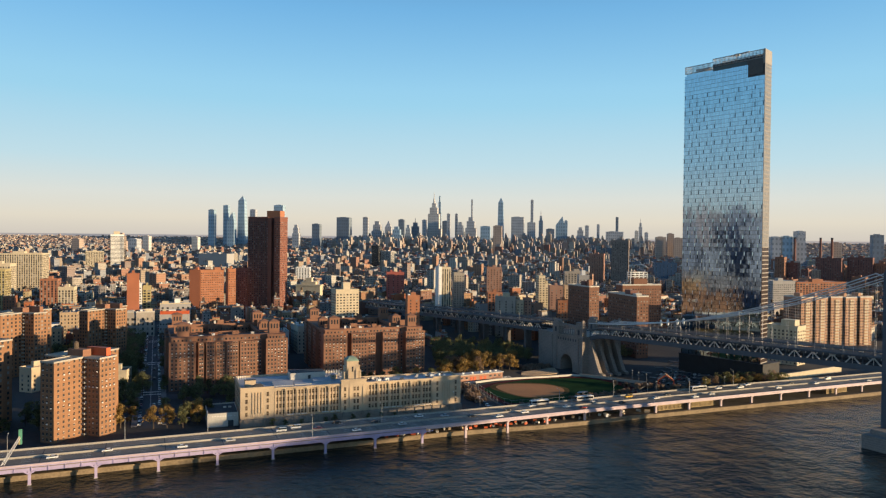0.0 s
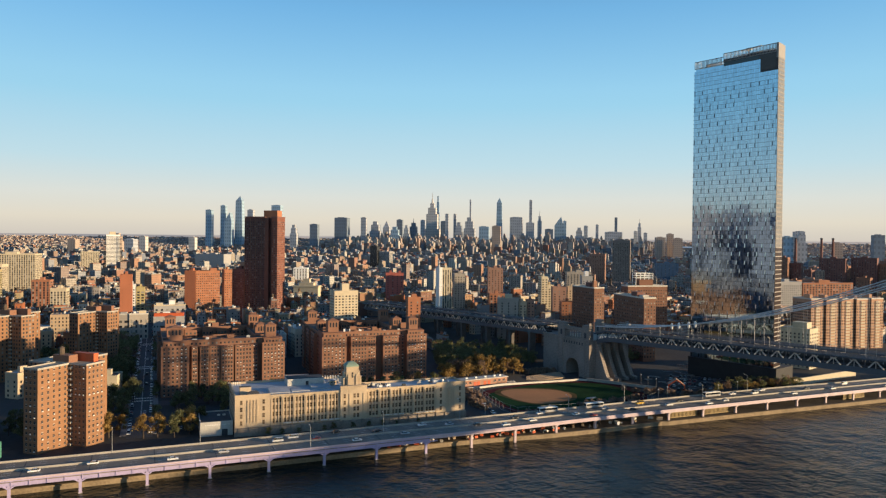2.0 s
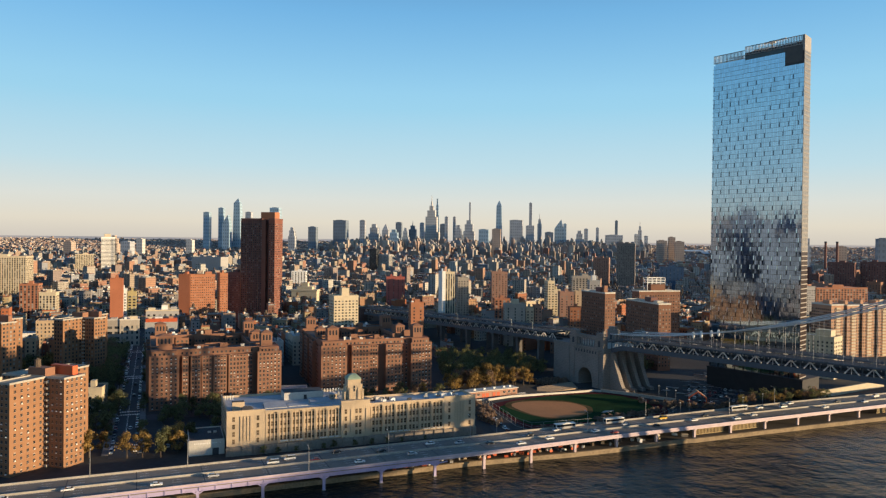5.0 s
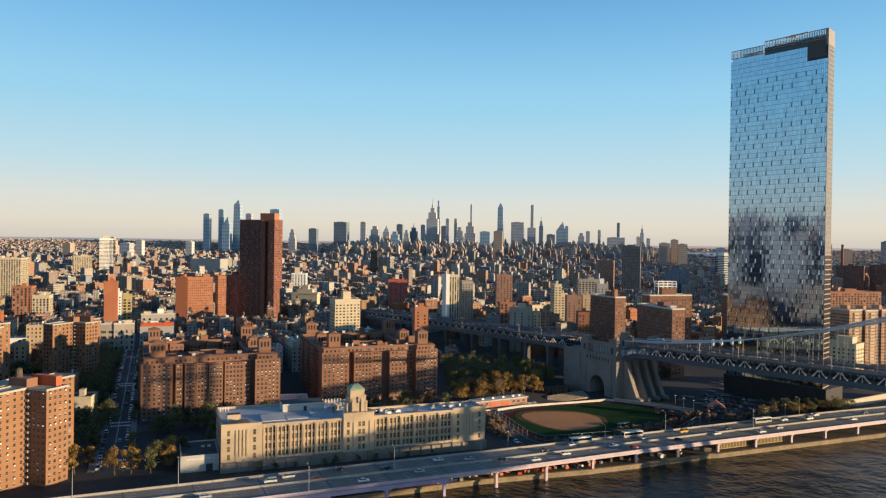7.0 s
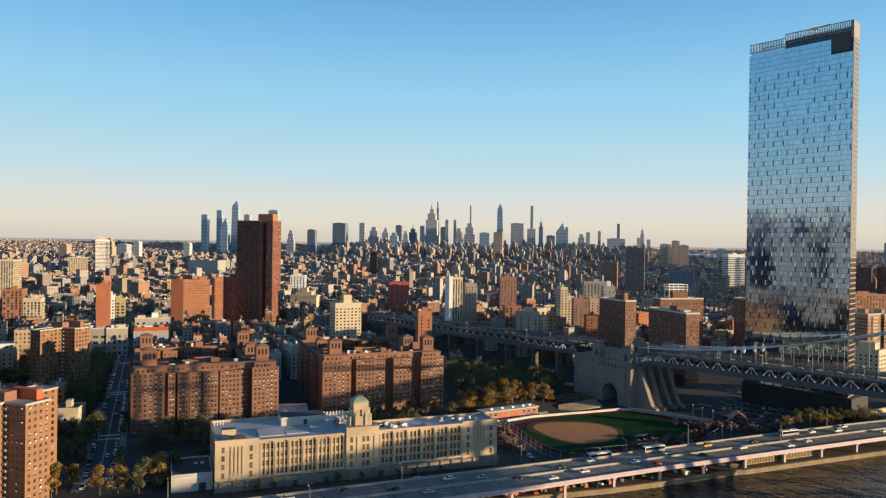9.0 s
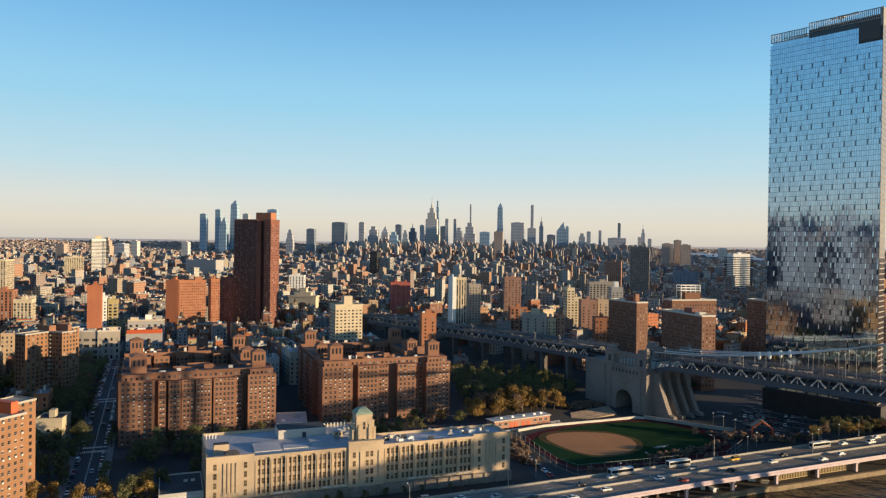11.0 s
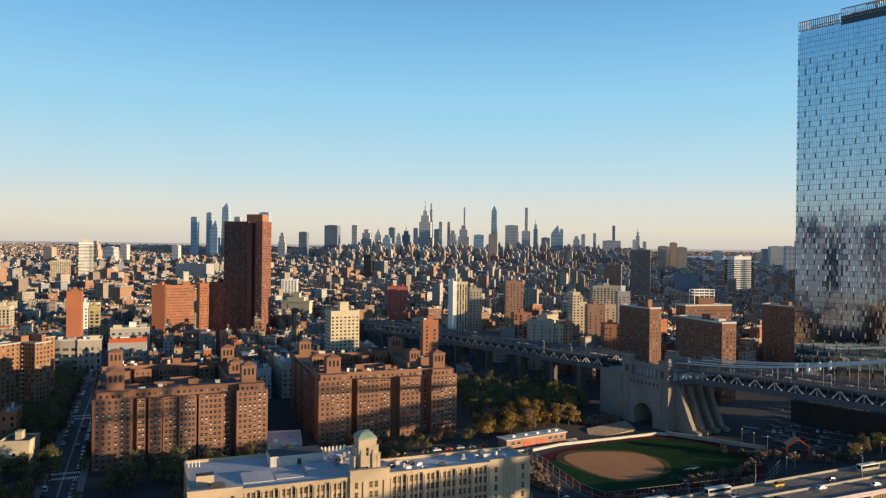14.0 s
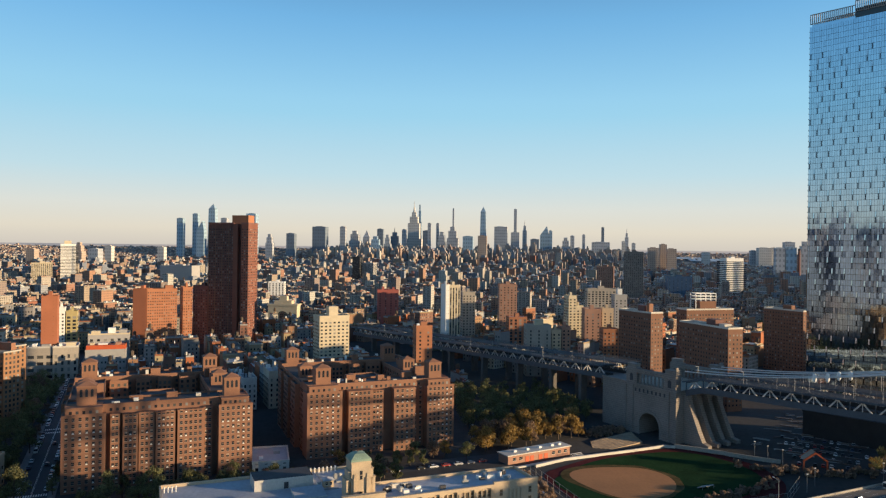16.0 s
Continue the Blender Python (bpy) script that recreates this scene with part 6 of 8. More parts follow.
def house_mesh(k, r, x, y, w, d, ang, h, wallmat, roofmat, panes, extras):
    """One row house or loft: walls, a flat roof inside a parapet, panes, cornice, roof houses and tanks."""
    c, s = math.cos(radians(ang)), math.sin(radians(ang))

    def P(a, b):
        return (x + c * a - s * b, y + s * a + c * b)
    poly = [P(0, 0), P(w, 0), P(w, d), P(0, d)]
    k.prism(poly, GZ - 9, h, wallmat, None)
    inn = [P(0.4, 0.4), P(w - 0.4, 0.4), P(w - 0.4, d - 0.4), P(0.4, d - 0.4)]
    k.face([(a, b, h + 0.06) for a, b in inn], roofmat)
    if extras:
        for a0, a1, b0, b1 in ((0, w, -0.3, 0.3), (0, 0.3, 0.3, d), (w - 0.3, w, 0.3, d)):
            k.prism([P(a0, b0), P(a1, b0), P(a1, b1), P(a0, b1)], h - 0.5, h + 0.8, wallmat, None)
        for _ in range(r.randint(2, 5)):
            a, b, q, p = r.uniform(0.4, max(0.5, w - 3)), r.uniform(0.5, max(0.6, d - 4)), r.uniform(0.6, 2.8), r.uniform(0.6, 3.6)
            k.prism([P(a, b), P(a + q, b), P(a + q, b + p), P(a, b + p)], h, h + r.uniform(0.8, 3.2), r.choice((wallmat, roofmat, CLUTTER, CLUTTER)), None)
        if r.random() < 0.22:
            a, b = P(r.uniform(2, max(2.1, w - 2)), r.uniform(2, max(2.1, d - 2)))
            for i in range(4):
                k.bar((a + (i % 2) * 2 - 1, b + (i // 2) * 2 - 1, h), (a + (i % 2) * 2 - 1, b + (i // 2) * 2 - 1, h + 3), 0.25, ROOF_DARK)
            k.tube(a, b, h + 3, h + 6, 1.6, 1.6, BARK, 8), k.tube(a, b, h + 6, h + 7.2, 1.7, 0.1, BARK, 8, False)
    if panes:
        step = 3.3
        n = max(2, int((h - GZ - 1.2) / step))
        for p, q, L in ((P(0, 0), P(w, 0), w), (P(w, 0), P(w, d), d), (P(0, d), P(0, 0), d), (P(w, d), P(0, d), w)):
            if panes > 1 or (q == P(w, 0) or (p == P(w, 0) and r.random() < 0.35)):
                windows_joined(k, p, q, max(2, int(L / panes_gap)), GZ + 1.4, step, n, 1.15, 1.8)


panes_gap = 2.9


def district(seed, x0, x1, y0, y1, ang, near, tall, where=None, blocks=(62, 150), street=14):
    """Blocks of houses on a grid turned by ang; yields lots (x, y, w, d, h)."""
    r = random.Random(seed)
    cx, cy = (x0 + x1) / 2, (y0 + y1) / 2
    R = math.hypot(x1 - x0, y1 - y0) / 2
    c, s = math.cos(radians(ang)), math.sin(radians(ang))
    out = []
    a = -R
    while a < R:
        bw = r.uniform(*blocks) if near else r.uniform(60, 110)
        b = -R
        while b < R:
            bd = r.uniform(34, 52)
            for row in (0, 1):
                p = a
                while p < a + bw - 6:
                    w = min(r.choice((6, 7, 7.5, 7.5, 8, 9, 12, 15)) if near else r.uniform(9, 24), a + bw - p)
                    d = bd / 2 - r.uniform(0, 4)
                    q = b if row == 0 else b + bd - d
                    X, Y = cx + c * p - s * q, cy + s * p + c * q
                    mx, my = X + (c * w - s * d) / 2, Y + (s * w + c * d) / 2
                    if x0 <= mx <= x1 and y0 <= my <= y1 and (where is None or where(mx, my)) and w > 5:
                        out.append((X, Y, w, d, mx, my, r.random(), r.random()))
                    p += w
            b += bd + street
        a += bw + street
    return out


def in_sight(x, y):
    """Whether a place can come into view from the camera's straight way."""
    return -max(y * 0.66 + 60, min(1000, y * 2)) < x + 18 < y * 0.66 + 60 and y > 420


def fill():
    r = random.Random(11)
    lots = district(1, -1000, 420, 520, 1180, 21, True, 0, in_sight, street=11)
    lots += district(2, 150, 1000, 600, 1180, -46, True, 0, lambda x, y: in_sight(x, y) and (x - 115) * 0.839 + (y - 572) * 0.545 > 45)
    lots = [q for q in lots if not ((q[4] - 115) * 0.839 + (q[5] - 572) * 0.545 > 38 and q[4] > 140 and q[4] < 330 and q[5] < 820)]
    near = Maker()
    singles = 0
    used = []
    for X, Y, w, d, mx, my, r1, r2 in sorted(lots, key=lambda q: q[5]):
        rad = max(w, d) * 0.5
        if taken(mx, my, rad * 0.8) or any(abs(a - mx) < (b + rad) * 0.8 and abs(c - my) < (b + rad) * 0.8 for a, c, b in used[-400:] if (a - mx) ** 2 + (c - my) ** 2 < ((b + rad) * 0.62) ** 2):
            continue
        used.append((mx, my, rad))
        right = (mx - 115) * 0.839 + (my - 572) * 0.545 > 38
        ang = -46 if right else 21
        h = GZ + (13 + 8 * r1 if r2 < 0.85 else 20 + 12 * r1)
        off, s_ = (mx - 116) * 0.866 + (my - 586) * 0.5, (mx - 116) * 0.5 - (my - 586) * 0.866
        if -70 < off < 3 and -470 < s_ < -40:
            h = GZ + 6 + 5 * r1
        if singles < 300:
            k = Maker()
            house_mesh(k, r, 0, 0, w, d, 0, h - GZ + GZ, WALLS_ONE[int(r1 * 997) % len(WALLS_ONE)], ROOFS_ONE[int(r2 * 991) % len(ROOFS_ONE)], 2, True)
            k.made("row_house", None, HOUSE_LABEL[int(r1 * 997) % len(WALLS_ONE)], "building", "row houses inland", at=pose(X, Y, 0, 0, 0, ang))
            singles += 1
        else:
            house_mesh(near, r, X, Y, w, d, ang, h, WALLS, ROOFS, 1, True)
    near.made("city_blocks", None, "dense low brick and stone row houses with cluttered roofs", "city blocks", kind="stuff")
    mid = Maker()
    for X, Y, w, d, mx, my, r1, r2 in district(3, -1500, 1500, 1180, 2300, -18.5, True, 0, in_sight, (70, 160), 13):
        if taken(mx, my, max(w, d) * 0.4):
            continue
        h = GZ + (12 + 9 * r1 if r2 < 0.88 else 20 + 14 * r1 if r2 < 0.985 else 32 + 24 * r1)
        if 0.86 < r2:
            w += 5
        house_mesh(mid, r, X, Y, w, d, -18.5, h, WALLS_MID if h < 24 else LOFTS, ROOFS, 1 if my < 1550 else 0, my < 1750 or r1 < 0.5)
    mid.made("city_blocks", None, "dense blocks of houses and lofts in morning light", "city blocks", kind="stuff")
    far = Maker()
    for X, Y, w, d, mx, my, r1, r2 in district(4, -3400, 3400, 2300, 4900, -18.5, False, 0, in_sight, street=18):
        core = max(0.0, min(1.0, (my - 3300) / 1000)) * max(0.0, 1 - max(0.0, abs(mx - 350 * my / 4000) - 900 * my / 4600) / 350)
        h = GZ + 11 + 13 * r1 + (30 * r2 ** 9)
        if r2 > 0.8 - 0.33 * core:
            h += core * 92 * r1 ** 1.3
            w, d = w * 1.5, d * 1.2
        if mx > 1150 * my / 4000 and my > 3000:
            h = GZ + 10 + 30 * r1 * r2
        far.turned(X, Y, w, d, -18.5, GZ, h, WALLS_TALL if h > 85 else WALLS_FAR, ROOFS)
        if h < 60:                                         # roof houses and setbacks
            far.turned(X + w * 0.6 * r1, Y + d * 0.5 * r2, 3 + 5 * r2, 4, -18.5, h, h + 2 + 4 * r1, CLUTTER)
        if h > 70 and r1 > 0.3:
            far.turned(X + w * 0.2, Y + d * 0.1, w * 0.55, d * 0.5, -18.5, h, h + 12 * r2, WALLS_TALL)
    far.made("far_city", None, "far dense city of towers and blocks", "city", kind="stuff")


WALLS_ONE = [material(n, c, 0.88, vary=0.2, scale=0.1, fine=2.0) for n, c in (("red_brick", (0.3, 0.12, 0.075)), ("brown_brick", (0.27, 0.155, 0.1)), ("tan_brick", (0.42, 0.31, 0.2)), ("cream_brick", (0.5, 0.44, 0.34)),
                                                                             ("grey_render", (0.32, 0.31, 0.3)), ("white_render", (0.6, 0.58, 0.53)), ("orange_red_brick", (0.4, 0.16, 0.08)), ("dark_brick", (0.18, 0.1, 0.075)))]
ROOFS_ONE = [material(n, c, 0.85, vary=0.3, scale=0.15, fine=1.2) for n, c in (("silver_roof", (0.42, 0.43, 0.45)), ("black_roof", (0.06, 0.06, 0.065)), ("grey_roof", (0.2, 0.2, 0.21)), ("red_roof", (0.25, 0.09, 0.06)), ("pale_roof", (0.58, 0.57, 0.54)))]
HOUSE_LABEL = ["red brick row house with a flat roof", "brown brick tenement with a flat roof", "tan brick tenement with rows of windows", "cream brick tenement with a cornice",
               "grey rendered tenement with a flat roof", "white rendered house with a flat roof", "orange-red brick tenement with a tar roof", "dark brick tenement standing in shade"]
fill()
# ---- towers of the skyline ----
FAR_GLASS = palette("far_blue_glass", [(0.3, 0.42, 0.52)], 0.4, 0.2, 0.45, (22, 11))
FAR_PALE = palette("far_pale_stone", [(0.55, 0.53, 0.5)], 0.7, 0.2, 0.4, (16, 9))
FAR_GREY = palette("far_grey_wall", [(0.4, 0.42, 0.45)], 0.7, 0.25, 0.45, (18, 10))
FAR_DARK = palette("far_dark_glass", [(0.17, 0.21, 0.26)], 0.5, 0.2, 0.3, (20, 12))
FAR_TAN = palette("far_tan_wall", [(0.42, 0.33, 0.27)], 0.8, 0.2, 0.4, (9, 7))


def far_tower(x, y, w, top, mat, label, shape="flat", d=None, ang=-10):
    """A far tower: shaft with setbacks, a sloped or pointed crown, a mast."""
    b = thing("skyscraper", label, "skyscraper", "towers of the skyline", at=pose(x, y, GZ, 0, 0, ang))
    d, h = d or w * 0.8, top - GZ
    k, c = Maker(), Maker()

    def cone(x0, x1, y0, y1, z0, z1, a, bb):
        mx, my = (x0 + x1) / 2 + a, (y0 + y1) / 2 + bb
        q = [(x0, y0), (x1, y0), (x1, y1), (x0, y1)]
        for i in range(4):
            (xa, ya), (xb, yb) = q[i], q[(i + 1) % 4]
            c.face([(xa, ya, z0), (xb, yb, z0), (mx, my, z1)], mat)
    if shape == "flat":
        k.box(0, w, 0, d, 0, h, mat), c.box(w * 0.2, w * 0.7, d * 0.2, d * 0.7, h, h + 3, mat)
    elif shape == "steps":
        k.box(0, w, 0, d, 0, h * 0.72, mat), c.box(w * 0.12, w * 0.85, d * 0.1, d * 0.9, h * 0.72, h * 0.9, mat), c.box(w * 0.27, w * 0.68, d * 0.2, d * 0.7, h * 0.9, h, mat)
    elif shape == "point":
        k.box(0, w, 0, d, 0, h * 0.8, mat), cone(0, w, 0, d, h * 0.8, h, 0, 0)
    elif shape == "slope":
        k.box(0, w, 0, d, 0, h * 0.78, mat)
        c.face([(0, 0, h * 0.78), (w, 0, h * 0.78), (w * 0.75, 0, h)], mat), c.face([(0, d, h * 0.78), (w * 0.75, d, h), (w, d, h * 0.78)], mat)
        c.face([(0, 0, h * 0.78), (w * 0.75, 0, h), (w * 0.75, d, h), (0, d, h * 0.78)], mat), c.face([(w, 0, h * 0.78), (w, d, h * 0.78), (w * 0.75, d, h), (w * 0.75, 0, h)], mat)
    elif shape == "taper":
        q = [(0, 0), (w, 0), (w, d), (0, d)]
        p = [(w * 0.12, d * 0.1), (w * 0.82, d * 0.1), (w * 0.82, d * 0.9), (w * 0.12, d * 0.9)]
        for i in range(4):
            j = (i + 1) % 4
            k.face([(*q[i], 0), (*q[j], 0), (*p[j], h * 0.91), (*p[i], h * 0.91)], mat)
        cone(w * 0.12, w * 0.82, d * 0.1, d * 0.9, h * 0.91, h, w * 0.02, 0)
    elif shape == "spire":
        k.box(-w * 0.25, w * 1.2, 0, d, 0, h * 0.42, mat), k.box(0, w, d * 0.1, d * 0.9, h * 0.42, h * 0.66, mat)
        c.box(w * 0.15, w * 0.85, d * 0.15, d * 0.85, h * 0.66, h * 0.76, mat), c.box(w * 0.32, w * 0.68, d * 0.3, d * 0.7, h * 0.76, h * 0.83, mat)
        c.tube(w * 0.5, d * 0.5, h * 0.83, h * 0.9, w * 0.11, w * 0.06, mat), c.tube(w * 0.5, d * 0.5, h * 0.9, h, w * 0.035, w * 0.015, mat, 6)
    elif shape == "needle":
        k.box(0, w, 0, d, 0, h * 0.78, mat), c.box(w * 0.2, w * 0.8, d * 0.2, d * 0.8, h * 0.78, h * 0.88, mat), c.tube(w * 0.5, d * 0.5, h * 0.88, h, w * 0.1, w * 0.03, mat, 6)
    k.made("shaft", b), c.made("crown", b)


SKYLINE = (
    (-1518, 4700, 40, 283, "g", "flat"), (-1428, 4720, 34, 313, "g", "flat"), (-1391, 4680, 48, 267, "g", "slope"), (-1347, 4750, 59, 379, "g", "taper"), (-1222, 4600, 37, 283, "y", "flat"), (-1103, 4740, 62, 319, "g", "flat"),
    (-891, 4300, 41, 185, "y", "steps"), (-774, 4300, 47, 190, "d", "flat"), (-657, 4500, 80, 236, "d", "flat"), (-483, 4400, 32, 235, "y", "flat"), (-440, 4500, 66, 215, "y", "steps"), (-353, 4450, 39, 218, "y", "point"),
    (-303, 4300, 60, 180, "g", "steps"), (-273, 4500, 36, 227, "d", "flat"), (-225, 4350, 38, 191, "y", "steps"), (-196, 4600, 44, 240, "d", "needle"), (-126, 4550, 27, 227, "y", "flat"), (-94, 4650, 72, 407, "p", "spire"),
    (-29, 4780, 21, 393, "g", "steps"), (0, 4600, 44, 223, "d", "flat"), (28, 4500, 20, 265, "y", "flat"), (80, 4550, 17, 267, "y", "flat"), (86, 4500, 50, 215, "y", "steps"), (190, 4790, 10, 371, "y", "flat"), (143, 4500, 67, 246, "y", "steps"),
    (232, 4400, 59, 188, "g", "flat"), (361, 4760, 46, 386, "g", "taper"), (253, 3600, 42, 177, "t", "flat"), (438, 4600, 79, 253, "y", "flat"), (584, 4790, 18, 373, "y", "flat"), (540, 4600, 52, 220, "y", "flat"), (627, 4700, 26, 300, "y", "needle"),
    (729, 4650, 56, 262, "g", "slope"), (776, 4600, 20, 233, "g", "flat"), (646, 4500, 51, 178, "d", "flat"), (834, 4500, 51, 190, "y", "steps"), (888, 4500, 23, 201, "y", "flat"), (983, 4600, 17, 211, "y", "flat"), (1127, 4700, 17, 261, "d", "flat"),
    (1022, 4500, 102, 165, "y", "flat"), (1278, 4700, 21, 256, "y", "needle"), (1172, 4400, 20, 170, "p", "flat"), (1232, 4400, 20, 160, "y", "flat"), (975, 3300, 44, 128, "t", "flat"), (1042, 3350, 30, 144, "t", "flat"), (1040, 3250, 39, 124, "t", "flat"),
    (2037, 4600, 42, 126, "y", "flat"), (2042, 4500, 73, 143, "p", "flat"), (2140, 4550, 42, 148, "p", "steps"), (2182, 4550, 56, 138, "y", "flat"), (2150, 4400, 58, 178, "y", "flat"), (1735, 4600, 46, 112, "p", "flat"),
    (-1303, 2900, 32, 120, "t", "steps"), (-1688, 3300, 39, 92, "t", "flat"), (-1246, 3600, 33, 106, "p", "flat"), (-1565, 3600, 51, 94, "y", "flat"), (-1572, 3800, 35, 108, "p", "flat"))
# k and m: the reflected downtown's shade and haze, put into bluish walls
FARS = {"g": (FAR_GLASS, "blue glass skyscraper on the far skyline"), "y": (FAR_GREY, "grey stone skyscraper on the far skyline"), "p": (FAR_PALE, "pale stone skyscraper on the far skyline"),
        "d": (FAR_DARK, "dark glass skyscraper on the far skyline"), "t": (FAR_TAN, "tan brick tower in the far city"), "k": (palette("downtown_blue_shade", [(0.14, 0.165, 0.25)], 0.7, 0.25, 0.3, (7, 6)), "dull grey stone skyscraper of the downtown cluster"),
        "m": (palette("downtown_mauve_shade", [(0.18, 0.165, 0.215)], 0.7, 0.25, 0.3, (6, 5)), "dull brown skyscraper of the downtown cluster")}
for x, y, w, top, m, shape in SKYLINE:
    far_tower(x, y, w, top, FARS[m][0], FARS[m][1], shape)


for x, w, top, m, sh in ((1272, 34, 152, "y", "steps"), (1548, 36, 140, "d", "flat"), (1186, 30, 128, "y", "flat"), (1222, 34, 131, "g", "flat"), (1404, 30, 110, "t", "flat"), (1640, 40, 118, "y", "flat")):
    far_tower(x, 2600, w, top, FARS[m][0], FARS[m][1], sh)
for x in (1262, 1354, 1395):
    b = thing("chimney", "tall slim power station chimney in the far city", "chimney", "power station chimneys", at=pose(x, 2590, GZ))
    k = Maker()
    k.tube(0, 0, 0, 118, 5.0, 3.8, BRICK_DARK, 12)
    k.made("stack", b)
    k = Maker()
    k.tube(0, 0, 118, 124, 4.2, 4.2, ROOF_DARK, 12)
    k.made("rim", b)


# ---- rising far land with suburbs, and the far bend of the river ----
def far_land():
    k = Maker()
    for x0, x1 in ((-5200, -200), (-200, 5200)):
        k.face([(x0, 4500, GZ - 0.5), (x1, 4500, GZ - 0.5), (x1, 4930, 103), (x0, 4930, 103)], FAR_GROUND)
        k.face([(x0, 4930, 103), (x1, 4930, 103), (x1, 4990, 120), (x0, 4990, 120)], HAZE_GLOW)
    k.made("backdrop_land", None, "far land rising to a painted haze at the horizon", "land", "", "structure")
    r = random.Random(3)
    k = Maker()
    for _ in range(15000):
        f = r.random() ** 0.85
        x, y = r.uniform(-3300, 3300), 4515 + 425 * f
        z = (y - 4500) * 0.241
        w = r.uniform(5, 24) * (1 - 0.4 * f)
        k.turned(x, y, w, 10, r.choice((-18, -18, 12, 40)), z - 4, z + (r.uniform(2, 9) + (14 * r.random() if r.random() < 0.04 else 0)) * (1 - 0.45 * f), SUBURB, None)
    k.made("far_suburbs", None, "far low suburbs and towers paled for haze", "city", kind="stuff")
    k = Maker()
    for x0, x1, y0, y1 in ((1560, 1800, 4760, 4800), (1700, 2020, 4700, 4765), (1880, 2060, 4640, 4690)):
        k.face([(x, y, (y - 4500) * 0.236 + 3 + 4) for x, y in ((x0, y0), (x1, y0), (x1, y1), (x0, y1))], FAR_WATER)
    k.made("water_far", None, "pale far bend of the river", "water", "", "structure")


FAR_GROUND = material("far_built_ground", (0.2, 0.165, 0.145), 0.95, vary=0.35, scale=0.006, fine=0.05)
# pinkish-tan walls, paled in colour so they look hazy and less shaded
SUBURB = palette("suburb_walls", [(0.34, 0.25, 0.2), (0.46, 0.38, 0.32), (0.3, 0.2, 0.165), (0.36, 0.35, 0.36), (0.55, 0.48, 0.41), (0.26, 0.21, 0.19), (0.42, 0.3, 0.23)])
# haze over the far ridge, painted as a faint glow of its surface
HAZE_GLOW = material("haze_glow", (0.16, 0.15, 0.145), 0.95, vary=0.2, scale=0.004, fine=0.03)
HAZE_GLOW.node_tree.nodes["Principled BSDF"].inputs["Emission Color"].default_value = (0.235, 0.212, 0.2, 1)
HAZE_GLOW.node_tree.nodes["Principled BSDF"].inputs["Emission Strength"].default_value = 0.85
# pale blue paints the sky's reflection on the far river
FAR_WATER = material("far_sky_toned_water", (0.42, 0.5, 0.56), 0.3, vary=0.1, scale=0.01, fine=0.1)
far_land()


# ---- downtown towers seen only in the glass tower's panes ----
def downtown():
    r = random.Random(8)
    for i in range(190):
        x, y, _z = front(-r.uniform(760, 1500), r.uniform(50, 520))
        h = r.choice((90, 110, 130, 140, 150, 160, 175)) * r.uniform(0.9, 1.12)
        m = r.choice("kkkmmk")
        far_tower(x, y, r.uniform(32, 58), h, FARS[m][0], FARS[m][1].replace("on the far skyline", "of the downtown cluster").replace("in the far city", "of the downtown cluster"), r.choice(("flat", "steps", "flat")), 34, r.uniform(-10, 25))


downtown()
# bluish dark walls carry the shade and haze wanted in the tower's reflection
RIVERSIDE = palette("riverside_shade_walls", [(0.15, 0.16, 0.21), (0.19, 0.18, 0.21), (0.12, 0.14, 0.19), (0.22, 0.2, 0.21), (0.17, 0.14, 0.16)], floors=0.4)
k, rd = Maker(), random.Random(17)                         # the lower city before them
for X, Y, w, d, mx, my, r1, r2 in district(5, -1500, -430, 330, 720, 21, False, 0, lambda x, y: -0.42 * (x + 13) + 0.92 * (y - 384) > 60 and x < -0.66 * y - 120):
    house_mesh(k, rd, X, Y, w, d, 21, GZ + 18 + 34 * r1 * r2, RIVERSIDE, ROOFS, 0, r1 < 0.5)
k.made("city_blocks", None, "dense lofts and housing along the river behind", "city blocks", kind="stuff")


# ---- playing field and park ----
FIELD = [(22, 522), (38.9, 537.6), (66.2, 561.2), (102.8, 578.7), (125.7, 573.2), (136.9, 552.5), (139.8, 528.2), (135.4, 506), (119.9, 484.6), (75, 470.9), (42, 460), (36, 472), (30, 494)]
TURF = [(26, 512), (36, 525), (50.5, 542.4), (70.7, 557.6), (101.8, 571.8), (118.1, 566.6), (130.2, 549.7), (132.2, 525.2), (124.6, 505.9), (103.4, 489), (83.8, 480.4), (54, 473), (46, 469), (41, 472), (35, 490)]
INFIELD = [(35, 520), (42.9, 531.4), (62.6, 536.4), (78.5, 536), (85.8, 524.3), (84.8, 508.9), (77.5, 494.8), (65.9, 488.5), (54, 488), (45, 498)]
KERB = [(23, 534), (39.9, 545.9), (54.8, 553.5), (79.3, 566.8), (102.8, 579.7), (108.5, 578)]
TERRACE = [(59.9, 564.1), (93.2, 587.8), (92.3, 607.3), (62.7, 585.6)]
FH = (10, 538, lie(30, 552) - 0.2, 0, 0, 29)
GABLE = (157.3, 533.7, lie(157.3, 533.7), 0, 0, -10)


def round_off(poly, n=2):
    for _ in range(n):
        out = []
        for (ax, ay), (bx, by) in zip(poly, poly[1:] + poly[:1]):
            out += [(ax * 0.75 + bx * 0.25, ay * 0.75 + by * 0.25), (ax * 0.25 + bx * 0.75, ay * 0.25 + by * 0.75)]
        poly = out
    return poly


